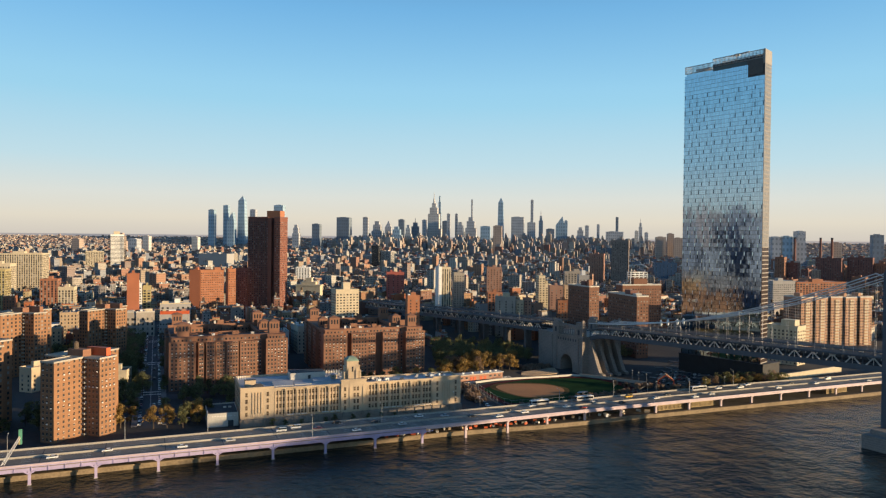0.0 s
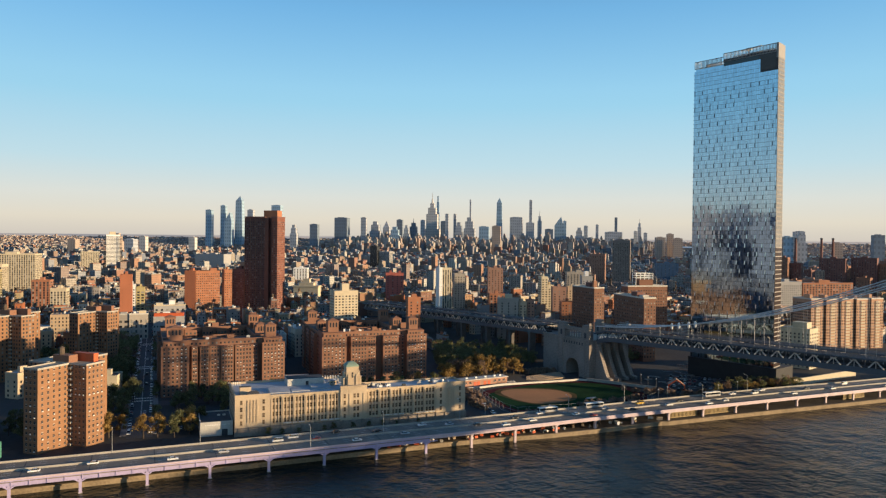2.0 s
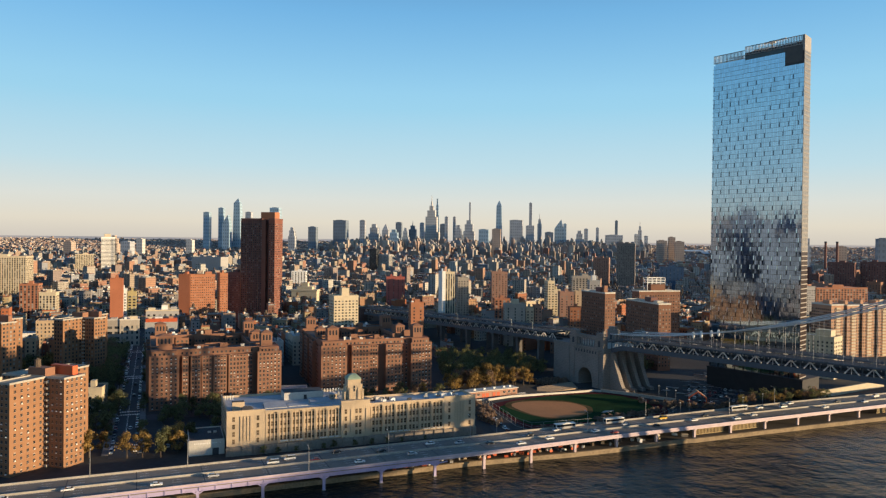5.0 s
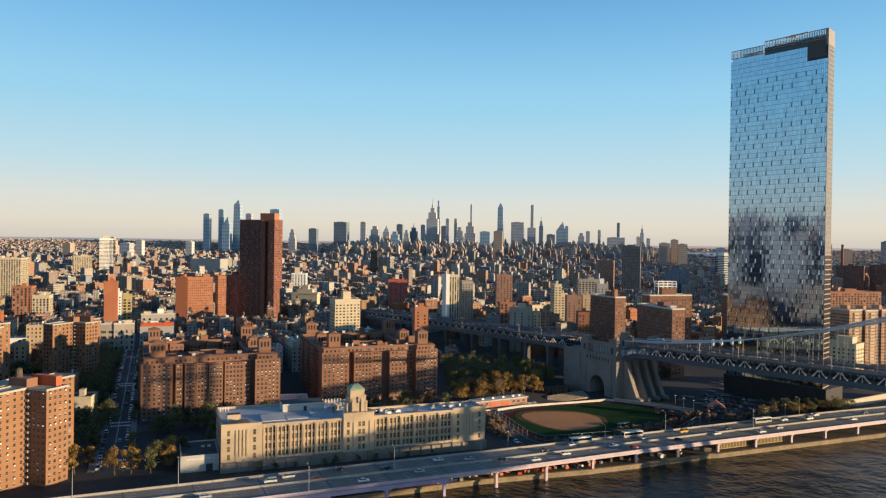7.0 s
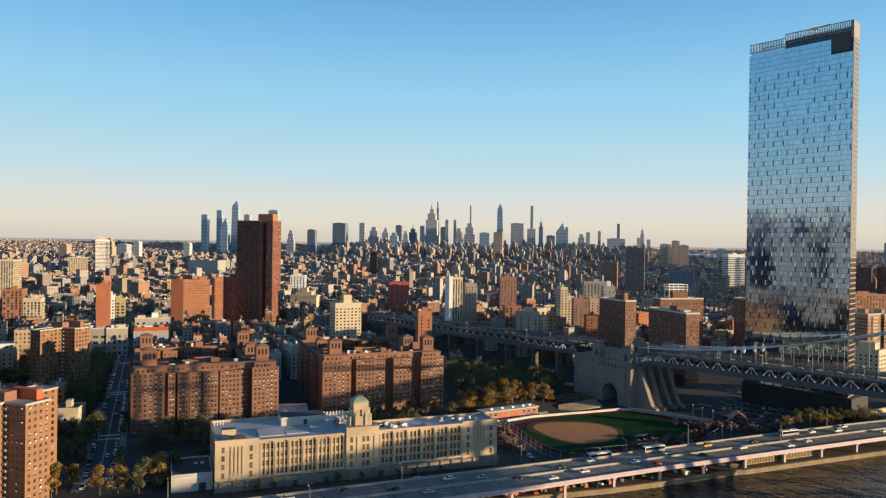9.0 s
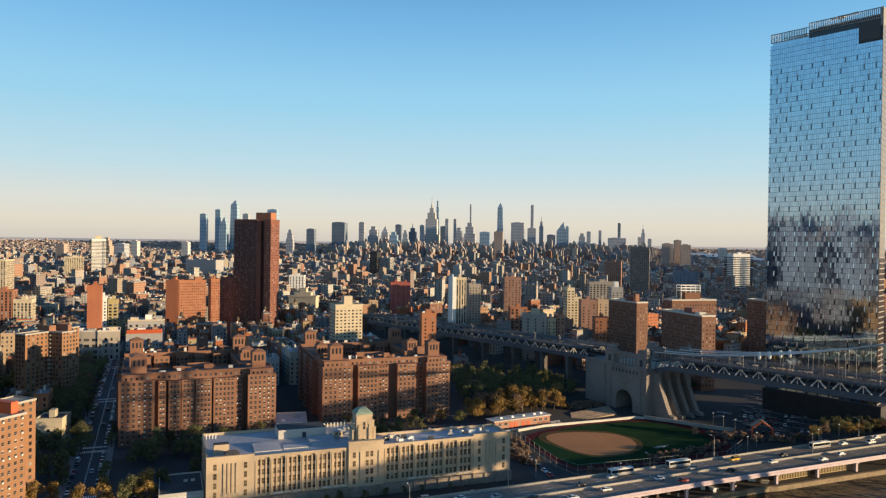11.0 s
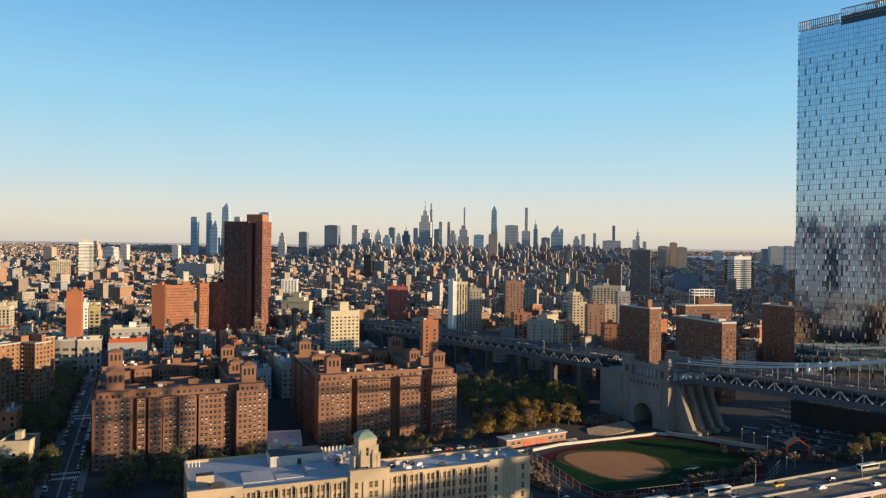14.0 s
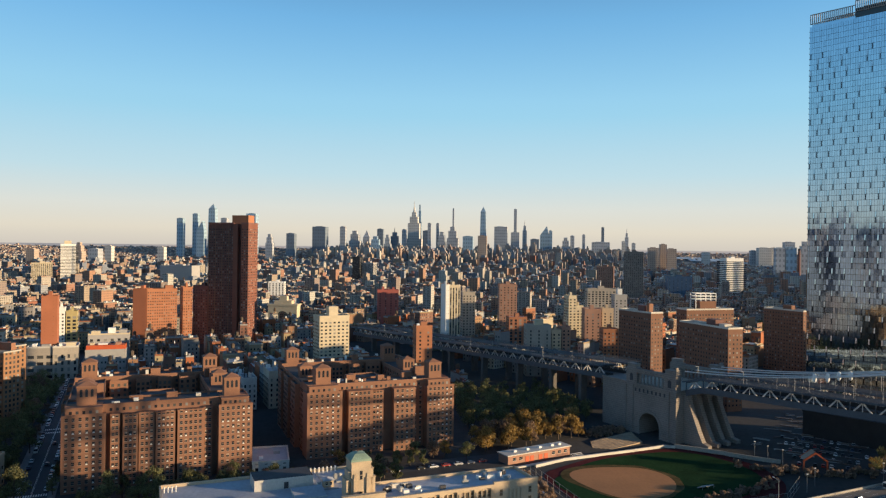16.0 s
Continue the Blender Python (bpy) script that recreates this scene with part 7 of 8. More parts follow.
draped("ground_track", round_off(FIELD), 0.12, TRACK, "dark red running track round the field", "track")
draped("ground_turf", round_off(TURF), 0.2, GRASS, "dark green turf of the playing field", "field")
mid_x, mid_y = sum(p[0] for p in INFIELD) / len(INFIELD), sum(p[1] for p in INFIELD) / len(INFIELD)
worn = random.Random(5)
ring = [(mid_x + (x - mid_x) * f, mid_y + (y - mid_y) * f) for (x, y), f in ((p, worn.uniform(1.06, 1.2)) for p in round_off(INFIELD, 1))]
draped("ground_worn_turf", round_off(ring, 1), 0.24, WORN_TURF, "worn brownish turf round the infield", "field")
draped("ground_infield", round_off(INFIELD), 0.28, DIRT, "brown dirt infield of the ball field", "field")
k = Maker()
k.sweep([(x, y, lie(x, y) + 0.7) for x, y in KERB], ((-0.5, -1.2), (0.5, -1.2), (0.5, 0.7), (-0.5, 0.7)), CONC_LIGHT)
k.made("kerb_wall", None, "pale concrete wall behind the field", "wall", kind="structure")


STEP_TAN = material("tan_weathered_concrete", (0.36, 0.27, 0.18), 0.9, vary=0.3, scale=0.2, fine=1.0)


def terrace():
    """A sloping slab that rises away from the field, with a low rim."""
    b = thing("terraced_seating", "sunlit concrete stepped seating beside the field", "seating")
    (ax, ay), (bx, by), (cx, cy), (dx, dy) = TERRACE
    for i in range(9):
        k = Maker()
        f, g = i / 9, (i + 1) / 9
        p = [(ax + (dx - ax) * f, ay + (dy - ay) * f), (bx + (cx - bx) * f, by + (cy - by) * f), (bx + (cx - bx) * g, by + (cy - by) * g), (ax + (dx - ax) * g, ay + (dy - ay) * g)]
        k.prism(p, min(lie(*q) for q in p) - 0.5, lie(*p[0]) * 0.5 + lie(*p[1]) * 0.5 + 0.2 + i * 0.13, STEP_TAN)
        k.made("step", b)


terrace()


def field_house():
    b = thing("field_house", "long low brick field house with orange doors", "building", at=pose(*FH))
    k = Maker()
    k.box(0, 40, 0, 8, 0, 4.4, BRICK_PINK)
    k.made("wall", b, "buff brick walls")
    k = Maker()
    k.box(-0.6, 40.6, -0.6, 8.6, 4.4, 4.9, CONC_LIGHT, bottom=True)
    k.made("roof", b, "pale flat roof slab")
    d = Maker()
    d.box(-1.2, 1.2, -0.12, 0, 0, 2.9, RED_PAINT)
    door = d.mesh("door")
    for x in (12, 15, 20.5, 24):
        piece("door", door, b, pose(x, 0, 0.1), "orange painted door")
    w = window_mesh(2.0, 1.4, CONC_LIGHT)
    for x in (4, 8, 29, 33, 37):
        piece("window", w, b, pose(x, 0, 1.8))
    for x in (6, 14, 22, 30, 35):
        v = Maker()
        v.box(x, x + 1.6, 3, 4.6, 4.9, 5.9, WHITE)
        v.made("roof_vent", b, "white roof vent")
    t = Maker()
    t.box(0, 44, -7, -5.6, -0.2, 0.9, CONC_LIGHT)
    t.made("low_wall", b, "pale low wall")


field_house()


def bleacher(x, y, ang):
    b = thing("bleacher", "small pale aluminium bleacher on the field", "bleacher", "field seating", at=pose(x, y, lie(x, y) + 0.2, 0, 0, ang))
    for i in range(4):
        k = Maker()
        k.box(0, 7, i * 0.8, i * 0.8 + 0.5, i * 0.45 + 0.3, i * 0.45 + 0.42, PALE_STEEL, bottom=True)
        k.made("bench", b)
    for x0 in (0.2, 3.4, 6.6):
        k = Maker()
        k.bar((x0, 0, 0), (x0, 3.0, 1.7), 0.12, MAST), k.bar((x0, 3.0, 0), (x0, 3.0, 1.7), 0.12, MAST)
        k.made("support", b)


bleacher(98.6, 506.9, 200)
bleacher(45.6, 549.1, 30)


def canopy():
    b = thing("gabled_gateway", "red steel gabled gateway with a sunlit rim", "gateway", at=pose(*GABLE))
    for x in (0, 11):
        k = Maker()
        k.box(x - 0.35, x + 0.35, -0.35, 0.35, 0, 5.2, RED_PAINT)
        k.made("post", b)
    for a, c in (((0, 0, 5.0), (5.5, 0, 9.0)), ((5.5, 0, 9.0), (11, 0, 5.0))):
        k = Maker()
        k.bar(a, c, 0.9, RED_PAINT, 0.8)
        k.bar((a[0], 6, a[2]), (c[0], 6, c[2]), 0.9, RED_PAINT, 0.8)
        k.face([(a[0], 0, a[2] + 0.45), (c[0], 0, c[2] + 0.45), (c[0], 6, c[2] + 0.45), (a[0], 6, a[2] + 0.45)], ROOF_TAN)
        k.made("gable", b)


canopy()

# walls along the slope beside the bridge, and the buff wall by the highway
for a, c, h, mat, lab in (((108.5, 578.9), (131.4, 563.7), 2.2, CONC, "grey concrete retaining wall by the bridge"), ((131.4, 563.7), (152.5, 547.2), 2.0, CONC, "grey concrete retaining wall by the street"), ((248.7, 551.3), (326, 596), 5.0, CREAM, "long sunlit buff wall beside the highway")):
    k = Maker()
    k.sweep([(a[0] + (c[0] - a[0]) * i / 8, a[1] + (c[1] - a[1]) * i / 8, lie(a[0] + (c[0] - a[0]) * i / 8, a[1] + (c[1] - a[1]) * i / 8) + h / 2) for i in range(9)], ((-0.6, -h / 2 - 0.5), (0.6, -h / 2 - 0.5), (0.6, h / 2), (-0.6, h / 2)), mat)
    k.made("retaining_wall", None, lab, "wall", kind="structure")

# street inland, pavements, markings
SD, SN = STREET[1], Vector((STREET[1].y, -STREET[1].x))


def street_at(s, w, z=GZ):
    p = STREET[0] + SD * s + SN * w
    return (p.x, p.y, z)


flat("road_street", [street_at(-16, -6.5)[:2], street_at(-16, 6.5)[:2], street_at(520, 6.5)[:2], street_at(520, -6.5)[:2]], GZ + 0.03, ASPHALT, "long straight asphalt street between the blocks", "road")
for side in (-1, 1):
    k = Maker()
    a, c = sorted((side * 6.5, side * 9.6))
    k.prism([street_at(-10, a)[:2], street_at(-10, c)[:2], street_at(520, c)[:2], street_at(520, a)[:2]], GZ - 0.2, GZ + 0.17, PAVE)
    k.made("pavement", None, "grey concrete pavement along the street", "pavement", "", "structure")
k = Maker()
for s in (4, 74, 82, 196, 204, 330, 338):
    for i in range(13):
        w = -5.8 + i * 0.95
        k.face([street_at(s, w, GZ + 0.04), street_at(s, w + 0.5, GZ + 0.04), street_at(s + 3, w + 0.5, GZ + 0.04), street_at(s + 3, w, GZ + 0.04)], WHITE)
for s in range(10, 500, 9):
    for w in (-0.25, 0.15):
        k.face([street_at(s, w, GZ + 0.04), street_at(s, w + 0.12, GZ + 0.04), street_at(s + 8.6, w + 0.12, GZ + 0.04), street_at(s + 8.6, w, GZ + 0.04)], WHITE)
k.made("trim_marking", None, "white crosswalks and centre lines on the street", "marking", "", "structure")
flat("road_cross", [(-205, 478), (-198, 466), (30, 553), (24, 565)], GZ + 0.02, ASPHALT, "narrow street before the courtyard blocks", "road")
flat("road_side", [(11, 512), (18, 512), (36, 440), (24, 438)], GZ + 0.025, ASPHALT, "side street between depot and field", "road")


# ---- trees ----
def tree_meshes(seed, h, rad, low=0.3, leaves=105):
    r = random.Random(seed)
    t = Maker()
    t.tube(0, 0, 0, h * 0.35, h * 0.028, h * 0.02, BARK, 7), t.tube(0, 0, h * 0.35, h * 0.8, h * 0.02, h * 0.006, BARK, 6)
    lumps = []
    for i in range(11):
        a, q = r.uniform(0, 6.28), r.uniform(0.25, 0.85)
        z = h * (low + (0.92 - low) * r.random())
        p = Vector((math.cos(a) * rad * q, math.sin(a) * rad * q, z))
        lumps.append((p, rad * r.uniform(0.28, 0.48)))
        t.bar((0, 0, z * r.uniform(0.5, 0.75)), p, h * 0.012, BARK)
    lumps.append((Vector((0, 0, h * 0.88)), rad * 0.4))
    crown = Maker()
    for p, q in lumps:
        for _ in range(leaves):
            d = Vector((r.gauss(0, 1), r.gauss(0, 1), r.gauss(0, 0.75))).normalized() * q * r.uniform(0.55, 1.1)
            c = p + d
            n = (d.normalized() + Vector((r.uniform(-1, 1), r.uniform(-1, 1), r.uniform(-0.5, 1))) * 0.8).normalized()
            u = n.orthogonal().normalized() * r.uniform(0.2, 0.42)
            v = n.cross(u) * r.uniform(0.7, 1.3)
            crown.face([c - u - v * 0.4, c + u * 0.3 - v, c + u + v * 0.3, c - u * 0.4 + v], LEAF_GREEN)
    return t.mesh("trunk"), crown


TREES = []
for i in range(5):
    tm, crown = tree_meshes(20 + i, 11 + i * 0.8, 3.9 + 0.3 * i)
    crowns = {}
    for key, mat in (("g", LEAF_GREEN), ("y", LEAF_GOLD), ("b", LEAF_BROWN)):
        crown.mats = [mat]
        crowns[key] = crown.mesh("crown")
    TREES.append((tm, crowns))
TREE_LABEL = {"g": "dark green leafy street tree", "y": "golden yellow autumn tree in sunlight", "b": "thin brown autumn tree losing leaves"}
rt = random.Random(77)


def tree(x, y, kind, size=1.0):
    tm, crowns = TREES[rt.randrange(5)]
    s = size * rt.uniform(0.85, 1.15)
    b = thing("tree", TREE_LABEL[kind], "tree", "park and street trees", at=pose(x, y, lie(x, y) - 0.1, 0, 0, rt.uniform(0, 360)) @ Matrix.Diagonal((s, s, s, 1)))
    piece("trunk", tm, b, Matrix.Identity(4)), piece("crown", crowns[kind], b, Matrix.Identity(4))


BRUSH = []
for i in range(3):
    tm, crown = tree_meshes(60 + i, 2.9 + 0.3 * i, 1.9 + 0.25 * i, 0.08, 60)
    crown.mats = [DRY_BRUSH]
    BRUSH.append((tm, crown.mesh("crown")))


def brush(x, y, kind, size=1.0):
    tm, crown = BRUSH[rt.randrange(3)]
    s = size * rt.uniform(0.7, 1.3)
    b = thing("bush", "pale dry brush bush at the field's edge", "bush", "dry bushes", at=pose(x, y, lie(x, y) - 0.1, 0, 0, rt.uniform(0, 360)) @ Matrix.Diagonal((s, s, s, 1)))
    piece("stems", tm, b, Matrix.Identity(4)), piece("crown", crown, b, Matrix.Identity(4))


WOODS = Maker()
WOOD_TREES = [tree_meshes(40 + i, 11 + i, 4.2 + 0.3 * i, leaves=55)[1] for i in range(3)]


def wood_tree(x, y, kind, size):
    """A crown of a closed grove, joined into the one wood."""
    crown, s, a = WOOD_TREES[rt.randrange(3)], size * rt.uniform(0.85, 1.15), rt.uniform(0, 6.28)
    ca, sa, z, n = math.cos(a) * s, math.sin(a) * s, lie(x, y) - 0.1, len(WOODS.v)
    WOODS.v += [(x + p[0] * ca - p[1] * sa, y + p[0] * sa + p[1] * ca, z + p[2] * s) for p in crown.v]
    WOODS.f += [tuple(n + i for i in q) for q in crown.f]
    WOODS.m += [WOODS.slot({"g": LEAF_GREEN, "y": LEAF_GOLD, "b": LEAF_BROWN}[kind])] * len(crown.f)
    WOODS.tube(x, y, z, z + 8 * s, 0.3 * s, 0.15 * s, BARK, 6)


def grove(poly, n, kinds, size, gap=5.0, plant=tree):
    xs, ys = [p[0] for p in poly], [p[1] for p in poly]
    put, tries = [], 0
    while len(put) < n and tries < n * 60:
        tries += 1
        x, y = rt.uniform(min(xs), max(xs)), rt.uniform(min(ys), max(ys))
        inside = False
        for (ax, ay), (bx, by) in zip(poly, poly[1:] + poly[:1]):
            if (ay > y) != (by > y) and x < (bx - ax) * (y - ay) / (by - ay) + ax:
                inside = not inside
        if inside and all((x - a) ** 2 + (y - b) ** 2 > gap * gap for a, b in put):
            put.append((x, y))
            plant(x, y, rt.choice(kinds), size)


grove([(0, 558), (24.9, 574.3), (59.7, 596.4), (54.8, 611.2), (19.9, 600.1), (-4, 578)], 34, "yyyyb", 0.95, 5)
grove([(-8, 604), (19.8, 610.7), (52.8, 621.6), (79, 643.5), (59.3, 729.1), (-10, 698.3)], 62, "ggggg", 1.05, 6.5, wood_tree)
grove([(62.5, 592.1), (90.4, 611.1), (86.6, 620.6), (62.2, 605.3)], 26, "b", 1.0, 2.0, brush)
grove([(-170, 462), (-122, 482), (-112, 512), (-165, 490)], 20, "gggg", 0.8, 5)
grove([(-162, 396), (-138, 402), (-134, 425), (-158, 420)], 9, "yyg", 0.95, 5)
grove([(-134, 440), (-118, 446), (-112, 480), (-132, 476)], 12, "ggb", 0.75, 4.5)
grove([(-118, 486), (-40, 512), (-42, 524), (-122, 500)], 24, "gggb", 0.75, 4.5)
grove([(83.9, 475.7), (125.5, 502.8), (136.4, 516.5), (129.6, 517.3), (116.8, 504.1), (81.8, 484.1)], 34, "b", 0.75, 1.8, brush)
grove([(13, 524), (23, 494), (29, 470), (22, 468), (8, 500)], 26, "b", 1.0, 2.2, brush)
grove([(-184, 392), (-172, 396), (-176, 412), (-186, 410)], 4, "yyb", 0.95, 4)
grove([(-206, 432), (-182, 440), (-232, 560), (-262, 548)], 34, "gggg", 0.95, 6)
grove([(-262, 560), (-244, 575), (-290, 690), (-310, 680)], 24, "gggg", 0.95, 6, wood_tree)
grove([(-270, 580), (-252, 590), (-296, 715), (-322, 748), (-330, 720), (-318, 690), (-278, 645)], 46, "gggb", 0.9, 4.6, wood_tree)
grove([(-70, 518), (-8, 544), (-12, 560), (-74, 534)], 12, "ggby", 0.7, 5)
grove([(113.2, 554), (143.3, 522), (184.1, 516.2), (187.5, 524.7), (141.1, 535.1)], 26, "b", 0.9, 1.8, brush)
grove([(188.2, 522.3), (260.7, 549.8), (258.3, 559.7), (186.4, 532.9)], 18, "gby", 0.6, 4, wood_tree)
grove([(44, 452), (117.9, 483.6), (115.5, 488.6), (46, 459)], 16, "b", 0.8, 2.5, brush)
grove([(8, 524), (14, 540), (20, 470), (12, 480)], 8, "b", 0.9, 2.2, brush)
grove([(-238, 380), (-214, 388), (-216, 430), (-240, 420)], 7, "gg", 0.8, 5)
for lx, sz in ((17, 0.42), (24, 0.3), (33, 0.25), (47, 0.3), (52, 0.34), (63, 0.3), (72, 0.34), (80, 0.3), (88, 0.28), (101, 0.25)):   # bushes before the depot
    tree(-113.5 + 0.9367 * lx + 1.4, 405 + 0.3502 * lx - 3.8, "g", sz)
grove([(196, 545), (232, 530), (256, 545), (230, 560)], 14, "ggb", 0.75, 5, wood_tree)
grove([(104, 705), (124, 676), (178, 664), (160, 715), (140, 745), (112, 745)], 56, "ggg", 0.85, 4.6, wood_tree)
WOODS.made("woods", None, "dark green groves of trees by street and bridge", "trees", kind="stuff")
FAR_TREES = Maker()


def far_grove(x, y, mat):
    h = rt.uniform(10, 15)
    FAR_TREES.tube(x, y, GZ, GZ + h * 0.5, 0.3, 0.2, BARK, 5)
    for _ in range(150):
        d = Vector((rt.gauss(0, 1), rt.gauss(0, 1), rt.gauss(0, 0.8))).normalized() * rt.uniform(0.5, 1.0)
        c = Vector((x + d.x * 4.6, y + d.y * 4.6, GZ + h * 0.62 + d.z * h * 0.36))
        n = (d + Vector((rt.uniform(-1, 1), rt.uniform(-1, 1), rt.uniform(-0.4, 1))) * 0.7).normalized()
        u = n.orthogonal().normalized() * rt.uniform(0.7, 1.2)
        v = n.cross(u)
        FAR_TREES.face([c - u - v * 0.4, c + u * 0.3 - v, c + u + v * 0.3, c - u * 0.4 + v], mat)


for x, y, r_ in MARK_GREEN:
    for _ in range(int(r_ * 0.8)):
        a, q = rt.uniform(0, 6.28), r_ * math.sqrt(rt.random())
        far_grove(x + q * math.cos(a), y + q * math.sin(a), rt.choice((LEAF_GREEN, LEAF_GREEN, LEAF_GOLD)))
FAR_TREES.made("far_trees", None, "green and yellowing trees of far parks", "trees", kind="stuff")
for s in range(20, 420, 15):
    for w in (-8.3, 8.3):
        if rt.random() < 0.6:
            tree(*street_at(s + rt.uniform(-3, 3), w)[:2], rt.choice("gggb"), 0.6)


# ---- vehicles ----
def car_paint(name, c):
    return material(name, c, 0.3, vary=0.04, spec=0.6)


def build_car(paint, label, scale=1.0, van=False):
    b = thing("car", label, "car", "road vehicles")
    k = Maker()
    prof = [(-2.3, 0.35), (2.3, 0.35), (2.3, 0.8), (1.2, 0.95), (-2.1, 1.0), (-2.3, 0.85)]
    if van:
        prof = [(-2.6, 0.35), (2.6, 0.35), (2.6, 1.0), (1.9, 1.15), (-2.6, 1.2)]
    for y, fl in ((-0.9, 0), (0.9, 1)):
        q = [(x, y, z) for x, z in prof]
        k.face(q[::-1] if fl else q, paint)
    for (xa, za), (xb, zb) in zip(prof, prof[1:] + prof[:1]):
        k.face([(xa, -0.9, za), (xa, 0.9, za), (xb, 0.9, zb), (xb, -0.9, zb)], paint)
    k.made("body", b)
    g, r = Maker(), Maker()
    lo, hi = (([(-2.55, 1.2), (1.85, 1.15)], [(-2.45, 2.0), (1.0, 2.0)]) if van else ([(-1.9, 1.0), (1.1, 0.96)], [(-1.2, 1.45), (0.4, 1.45)]))
    for y, s in ((-0.85, -1), (0.85, 1)):
        t = y * 0.82
        q = [(lo[0][0], y, lo[0][1]), (lo[1][0], y, lo[1][1]), (hi[1][0], t, hi[1][1]), (hi[0][0], t, hi[0][1])]
        g.face(q if s < 0 else q[::-1], CAR_GLASS)
    for i in (0, 1):
        g.face([(lo[i][0], -0.85, lo[i][1]), (lo[i][0], 0.85, lo[i][1]), (hi[i][0], 0.7, hi[i][1]), (hi[i][0], -0.7, hi[i][1])], CAR_GLASS)
    g.made("cabin_glass", b)
    r.box(hi[0][0], hi[1][0], -0.7, 0.7, hi[0][1] - 0.01, hi[0][1] + 0.06, paint)
    r.made("roof", b)
    w = Maker()
    for i in range(10):
        a, c = 2 * math.pi * i / 10, 2 * math.pi * (i + 1) / 10
        p, q = (0.33 * math.cos(a), 0.33 * math.sin(a)), (0.33 * math.cos(c), 0.33 * math.sin(c))
        w.face([(p[0], -0.11, p[1]), (q[0], -0.11, q[1]), (q[0], 0.11, q[1]), (p[0], 0.11, p[1])], RUBBER)
        w.face([(0, -0.11, 0), (q[0], -0.11, q[1]), (p[0], -0.11, p[1])], MAST), w.face([(0, 0.11, 0), (p[0], 0.11, p[1]), (q[0], 0.11, q[1])], MAST)
    wheel = w.mesh("wheel")
    for x in (-1.4, 1.45):
        for y in (-0.82, 0.82):
            piece("wheel", wheel, b, pose(x, y, 0.33))
    return b


def build_bus():
    b = thing("bus", "long white coach with dark windows on the highway", "bus", "road vehicles")
    k = Maker()
    k.box(-6, 6, -1.25, 1.25, 0.4, 1.4, GREY_WALL, bottom=True), k.box(-6, 6, -1.25, 1.25, 1.4, 3.2, WHITE)
    k.made("body", b)
    for y in (-1.27, 1.27):
        k = Maker()
        k.box(-5.8, 5.7, min(y, y * 0.99), max(y, y * 0.99), 1.5, 2.75, CAR_GLASS, bottom=True)
        k.made("window_band", b)
    k = Maker()
    k.box(5.98, 6.03, -1.1, 1.1, 1.3, 2.9, CAR_GLASS, bottom=True)
    k.made("windscreen", b)
    k = Maker()
    k.box(-3, 0, -0.8, 0.8, 3.2, 3.45, CONC_LIGHT)
    k.made("roof_unit", b)
    for x in (-4, 3.8):
        for y in (-1.15, 1.15):
            w = Maker()
            for i in range(10):
                a, c = 2 * math.pi * i / 10, 2 * math.pi * (i + 1) / 10
                w.face([(0.5 * math.cos(a), -0.15, 0.5 * math.sin(a)), (0.5 * math.cos(c), -0.15, 0.5 * math.sin(c)), (0.5 * math.cos(c), 0.15, 0.5 * math.sin(c)), (0.5 * math.cos(a), 0.15, 0.5 * math.sin(a))], RUBBER)
                w.face([(0, -0.15, 0), (0.5 * math.cos(c), -0.15, 0.5 * math.sin(c)), (0.5 * math.cos(a), -0.15, 0.5 * math.sin(a))], RUBBER)
            w.made("wheel", b, at=pose(x, y, 0.5))
    return b


CARS = [build_car(car_paint("white_car_paint", (0.75, 0.75, 0.74)), "white saloon car on the road"), build_car(car_paint("black_car_paint", (0.02, 0.02, 0.022)), "black saloon car on the road"),
        build_car(car_paint("silver_car_paint", (0.42, 0.43, 0.45)), "silver grey saloon car on the road"), build_car(car_paint("dark_blue_car_paint", (0.03, 0.045, 0.09)), "dark blue saloon car on the road"),
        build_car(car_paint("red_car_paint", (0.3, 0.03, 0.025)), "dark red saloon car on the road"), build_car(WHITE, "white delivery van on the road", van=True), build_car(car_paint("yellow_cab_paint", (0.6, 0.36, 0.03)), "yellow taxi van on the road", van=True)]
BUS = build_bus()
spots = []
rv = random.Random(12)
for u, v, c, back in ((-172, 5.4, 0, 1), (-150, 8.2, 0, 1), (-118, 2.4, 0, 0), (-96, 5.6, 2, 0), (-70, 14.8, 5, 1), (-62, 18.0, 5, 1), (-52, 12.2, 4, 1), (-20, 15.0, 1, 1), (-8, 5.6, 2, 0), (6, 18.2, 0, 1), (20, 14.6, 2, 1), (34, 8.5, 1, 0), (48, 2.6, 0, 0),
                      (60, 15.2, 1, 1), (66, 5.5, 0, 0), (78, 18.4, 0, 1), (96, 8.4, 0, 0), (104, 2.4, 4, 0), (120, 15, 2, 1), (134, 5.6, 1, 0), (148, 18.2, 6, 1), (162, 8.2, 0, 0), (176, 14.8, 1, 1), (188, 2.4, 0, 0), (204, 5.6, 2, 0), (222, 18.2, 0, 1), (238, 15, 5, 1),
                      (262, 5.4, 0, 0), (284, 15, 1, 1), (300, 8.2, 0, 0), (322, 18, 5, 1), (345, 2.5, 2, 0), (-34, 2.4, 0, 0), (-200, 14, 2, 1), (-40, 20.6, 1, 1), (250, 20.6, 0, 1)):
    spots.append((c, pose(*on_deck(u, v, 10.52), 0, 0, RIVER + (180 if back else 0))))
for u, v in ((84, 20.4), (205, 18.3)):
    m = pose(*on_deck(u, v, 10.52), 0, 0, RIVER + 180)
    copy_thing(BUS, m)
